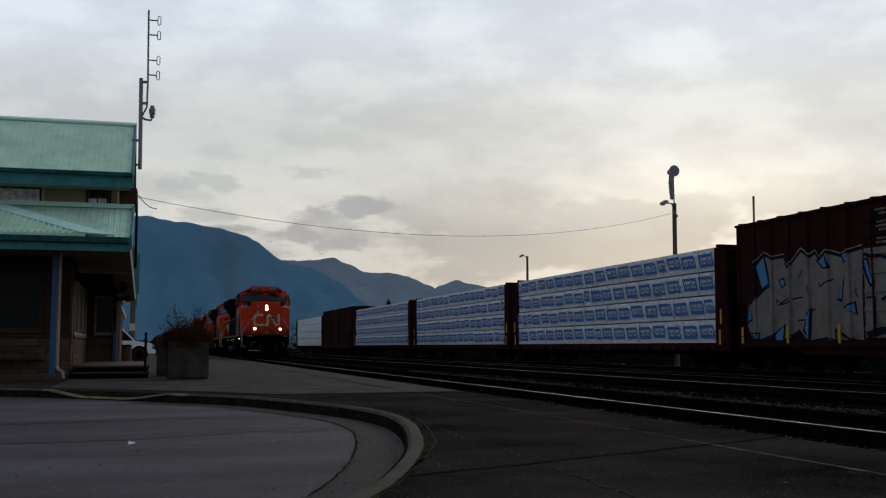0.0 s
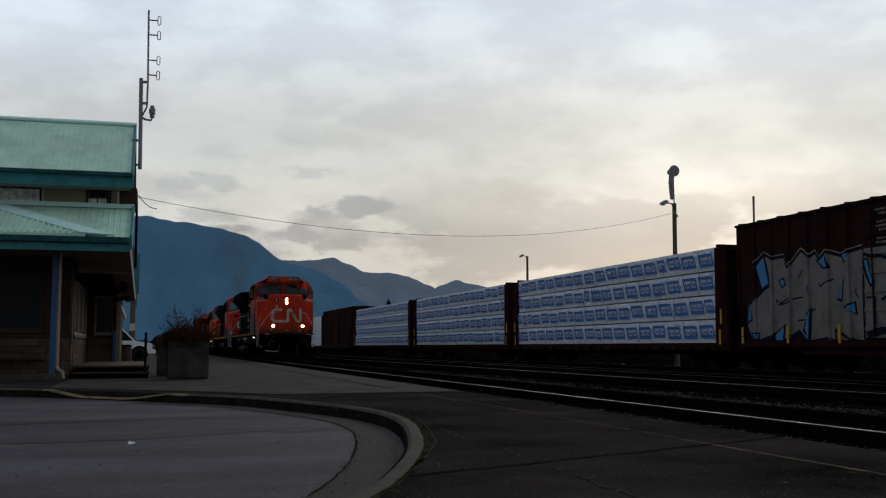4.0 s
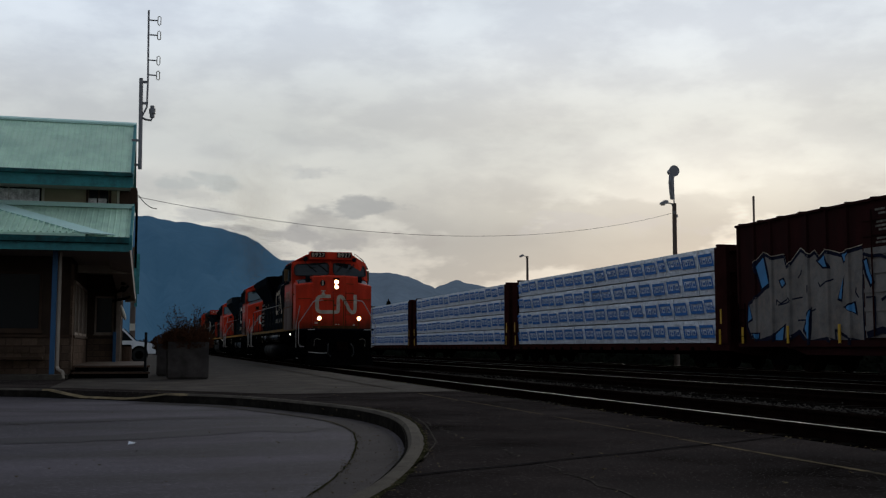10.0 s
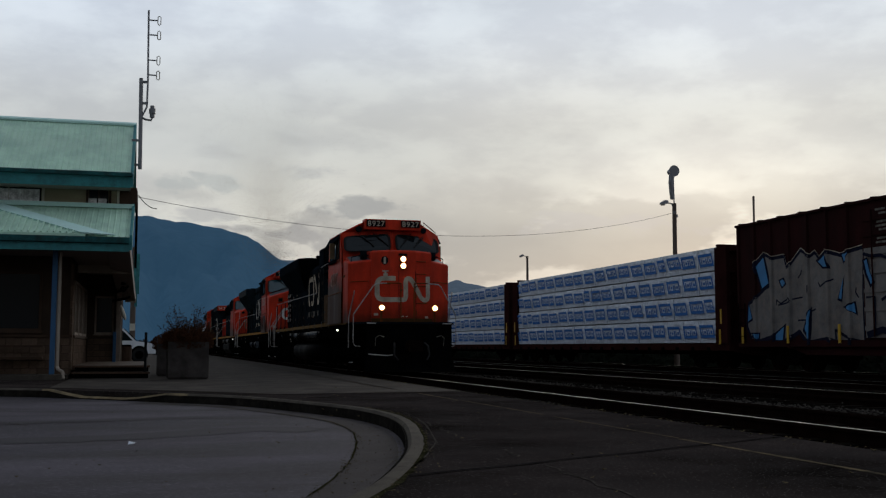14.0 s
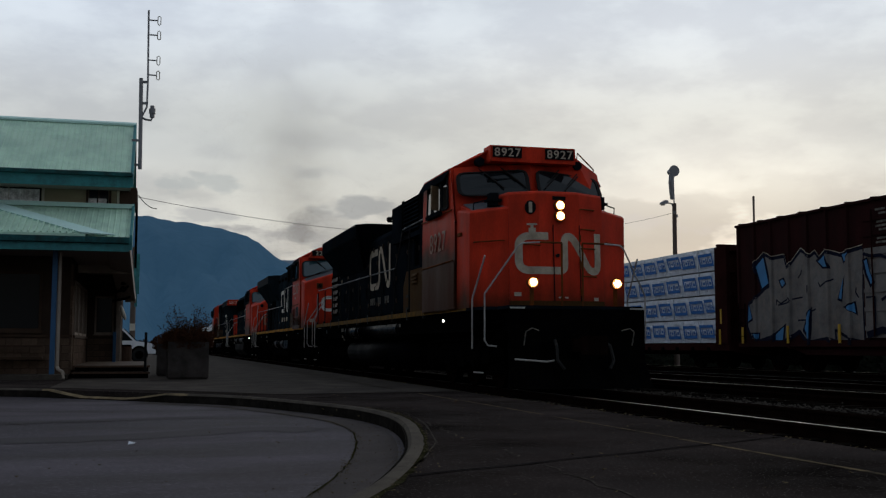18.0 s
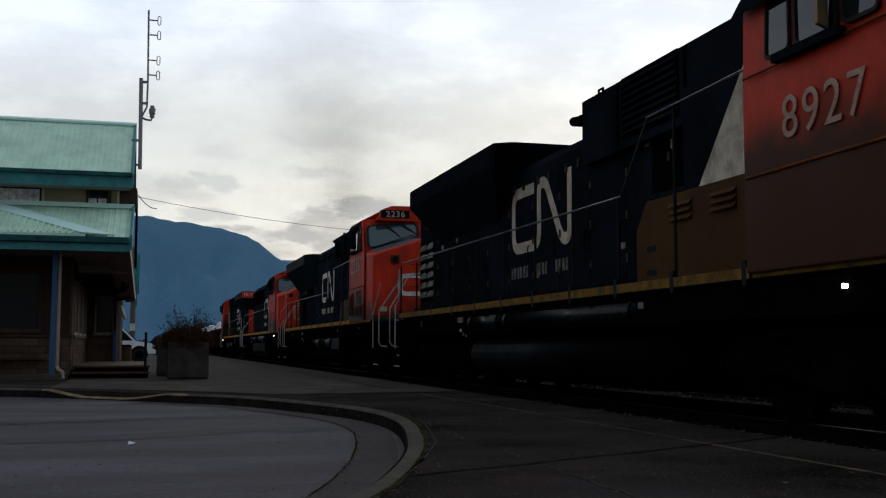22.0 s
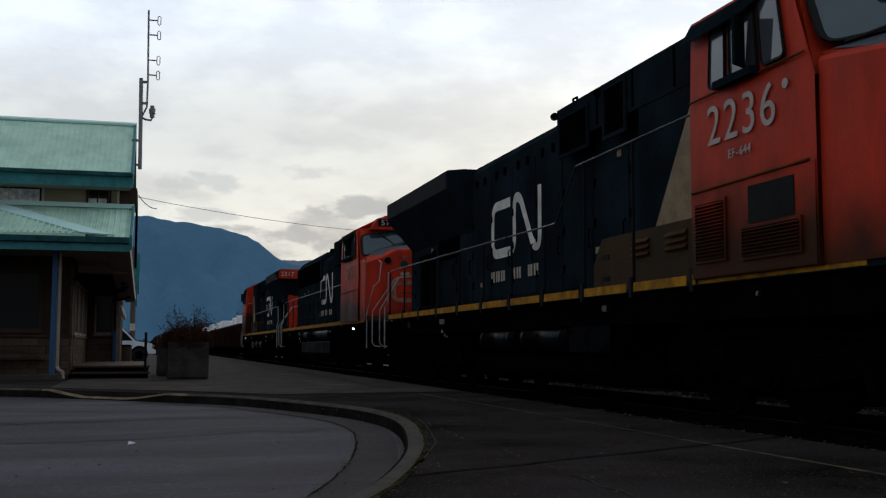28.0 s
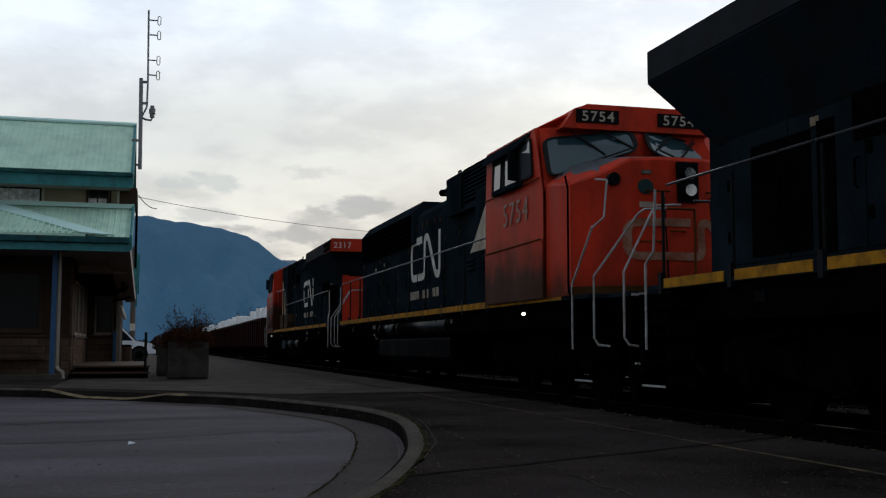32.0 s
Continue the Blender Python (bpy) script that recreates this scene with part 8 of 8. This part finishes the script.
loco_d = locomotive(SPEC_D, pose(TRACK, 159.4, 0, 0, 0, 180), "red and black freight locomotive running long hood first")

# ---- loaded gondolas behind the locomotives ----


def gondola(m, L, seed):
    rng = random.Random(seed)
    h = L / 2
    car = thing("gondola", m, "dark red gondola car heaped with white wrapped bundles", "gondola", "cars of the moving train")
    bm = bm_new()
    bx(bm, -1.4, 1.4, -h, h, 0.95, 1.1)
    bx(bm, -0.3, 0.3, -h, h, 0.7, 0.95)
    part("floor_frame", bm, CARBROWN, car)
    for s in (-1, 1):
        bm = bm_new()
        bx(bm, min(s * 1.36, s * 1.44), max(s * 1.36, s * 1.44), -h, h, 0.85, 2.3)
        bx(bm, min(s * 1.34, s * 1.5), max(s * 1.34, s * 1.5), -h, h, 2.3, 2.4)
        part("side_wall", bm, BOXCAR, car, "dark red steel side")
        for k in range(12):
            bm = bm_new()
            y = -h + 0.3 + k * (L - 0.6) / 11
            bx(bm, min(s * 1.44, s * 1.53), max(s * 1.44, s * 1.53), y - 0.06, y + 0.06, 0.85, 2.3)
            part("side_post", bm, BOXCAR, car)
        bm = bm_new()
        bx(bm, -1.36, 1.36, s * h - 0.06, s * h + 0.06, 0.9, 2.4)
        part("end_wall", bm, BOXCAR, car)
        freight_truck(car, s * (h - 1.7))
        coupler(car, s * h, s)
    y = -h + 0.5
    while y < h - 1.2:
        w = rng.uniform(0.3, 0.75)
        bm = bm_new()
        top = rng.uniform(2.42, 3.3)
        lean = rng.uniform(-0.2, 0.6)
        rings = []
        for k in range(5):
            t = k / 4
            z = 1.15 + (top - 1.15) * t
            d = lean * t
            bul = 0.06 * math.sin(t * math.pi)
            rings.append([(-1.2 - bul, y + d, z), (1.2 + bul, y + d, z + rng.uniform(-.05, .05)), (1.2 + bul, y + w + d, z), (-1.2 - bul, y + w + d, z + rng.uniform(-.05, .05))])
        loft(bm, rings)
        part("wrapped_load", bm, SNOWY, car, bevel=0.06)
        y += w + rng.uniform(0.3, 0.95)
    return car


GON = []
GON_L, GON_PITCH = 15.4, 16.6
for k in range(10):
    u = 90.4 + GON_PITCH * k + GON_L / 2
    if k == 0:
        GON.append((gondola(pose(TRACK, 71.7 + u, 0), GON_L, 20), u))
    else:
        GON.append((copy_thing(GON[0][0], pose(TRACK, 71.7 + u, 0, 0, 0, 180 * (k % 2))), u))


# ---- exhaust haze over the second locomotive ----
def exhaust(m):
    """Thin drifting soot: three loose clouds of very fine flakes."""
    pl = thing("exhaust_smoke", m, "thin brown diesel exhaust haze drifting over the locomotives", "smoke")
    gen = np.random.default_rng(31)
    for cy, cz, sx, sy, sz, n, lean in ((11.5, 6.6, 0.5, 0.9, 1.0, 55000, 0.25), (13.5, 9.0, 1.0, 1.8, 1.6, 125000, 0.3), (17.0, 12.0, 1.7, 3.2, 2.2, 230000, 0.3)):
        p = gen.normal(size=(n, 3)) * (sx, sy, sz)
        clump = np.sin(p[:, 1] * 2.1 + cy) * np.sin(p[:, 2] * 1.7 + cz) + 0.6 * np.sin(p[:, 1] * 0.9 - p[:, 2] * 1.3)
        p = p[(clump > gen.uniform(-1.4, 0.7, n)) & (p[:, 2] + cz > 5.0)]
        c = np.stack([p[:, 0], cy + p[:, 1] + lean * p[:, 2], cz + p[:, 2]], 1)
        u = gen.normal(size=c.shape)
        u /= np.linalg.norm(u, axis=1)[:, None]
        v = np.cross(u, gen.normal(size=c.shape))
        v /= np.linalg.norm(v, axis=1)[:, None]
        r, k = 0.0048, len(c)
        me = bpy.data.meshes.new("smoke_puff")
        verts = np.stack([c + u * r, c + v * r, c - u * r, c - v * r], 1).reshape(-1, 3)
        me.vertices.add(4 * k)
        me.vertices.foreach_set("co", verts.astype(np.float32).ravel())
        me.loops.add(4 * k)
        me.loops.foreach_set("vertex_index", np.arange(4 * k, dtype=np.int32))
        me.polygons.add(k)
        me.polygons.foreach_set("loop_start", np.arange(0, 4 * k, 4, dtype=np.int32))
        me.update(calc_edges=True)
        me.materials.append(SOOT)
        tagged(shared("smoke_puff", me, pl, Matrix()), kind="stuff")
    return pl


SMOKE = exhaust(pose(TRACK, 94.4, 0))

# ---- movement ----
PLACE = [(0.0, 71.68), (1.0, 69.04), (2.0, 66.39), (3.0, 63.70), (4.5, 59.63), (6.0, 55.51), (7.0, 52.73), (8.0, 49.93), (9.0, 47.09), (10.0, 44.19), (11.0, 41.22), (12.0, 38.20),
         (13.0, 35.13), (14.0, 32.02), (15.0, 28.82), (16.0, 25.53), (17.0, 22.23), (18.0, 18.98), (19.0, 15.71), (20.0, 12.38), (21.0, 8.98), (22.0, 5.57), (23.0, 2.10), (24.0, -1.39),
         (25.0, -4.95), (26.0, -8.50), (27.0, -12.10), (28.0, -15.77), (29.0, -19.57), (30.0, -23.38), (31.0, -27.21), (32.0, -30.95)]


def place_at(t):
    for (a, p), (b, q) in zip(PLACE, PLACE[1:]):
        if t <= b:
            return p + (q - p) * (t - a) / (b - a)
    return PLACE[-1][1]


def motions():
    for ob, u, turn in ((loco_a, U_A, 0), (loco_b, U_B, 0), (loco_c, U_C, 0), (loco_d, U_D, 180)):
        walk(ob, [(t, pose(TRACK, s + u, 0, 0, 0, turn)) for t, s in PLACE])
    walk(SMOKE, [(t, pose(TRACK - 0.01 * t, s + U_B + 0.05 * t, 0.02 * t + 0.085 * max(0.0, t - 22.0) ** 2)) for t, s in PLACE])
    for k, (ob, u) in enumerate(GON):
        walk(ob, [(t, pose(TRACK, s + u, 0, 0, 0, 180 * (k % 2))) for t, s in PLACE])
    # wheels roll without slipping
    times = [0.2 * k for k in range(161)]
    start = place_at(0.0)
    for wheel, k in ROLLING[:18]:
        walk(wheel, [(t, pose(0, k, 0.545, math.degrees((start - place_at(t)) / 0.545), 0, 0)) for t in times])


motions()
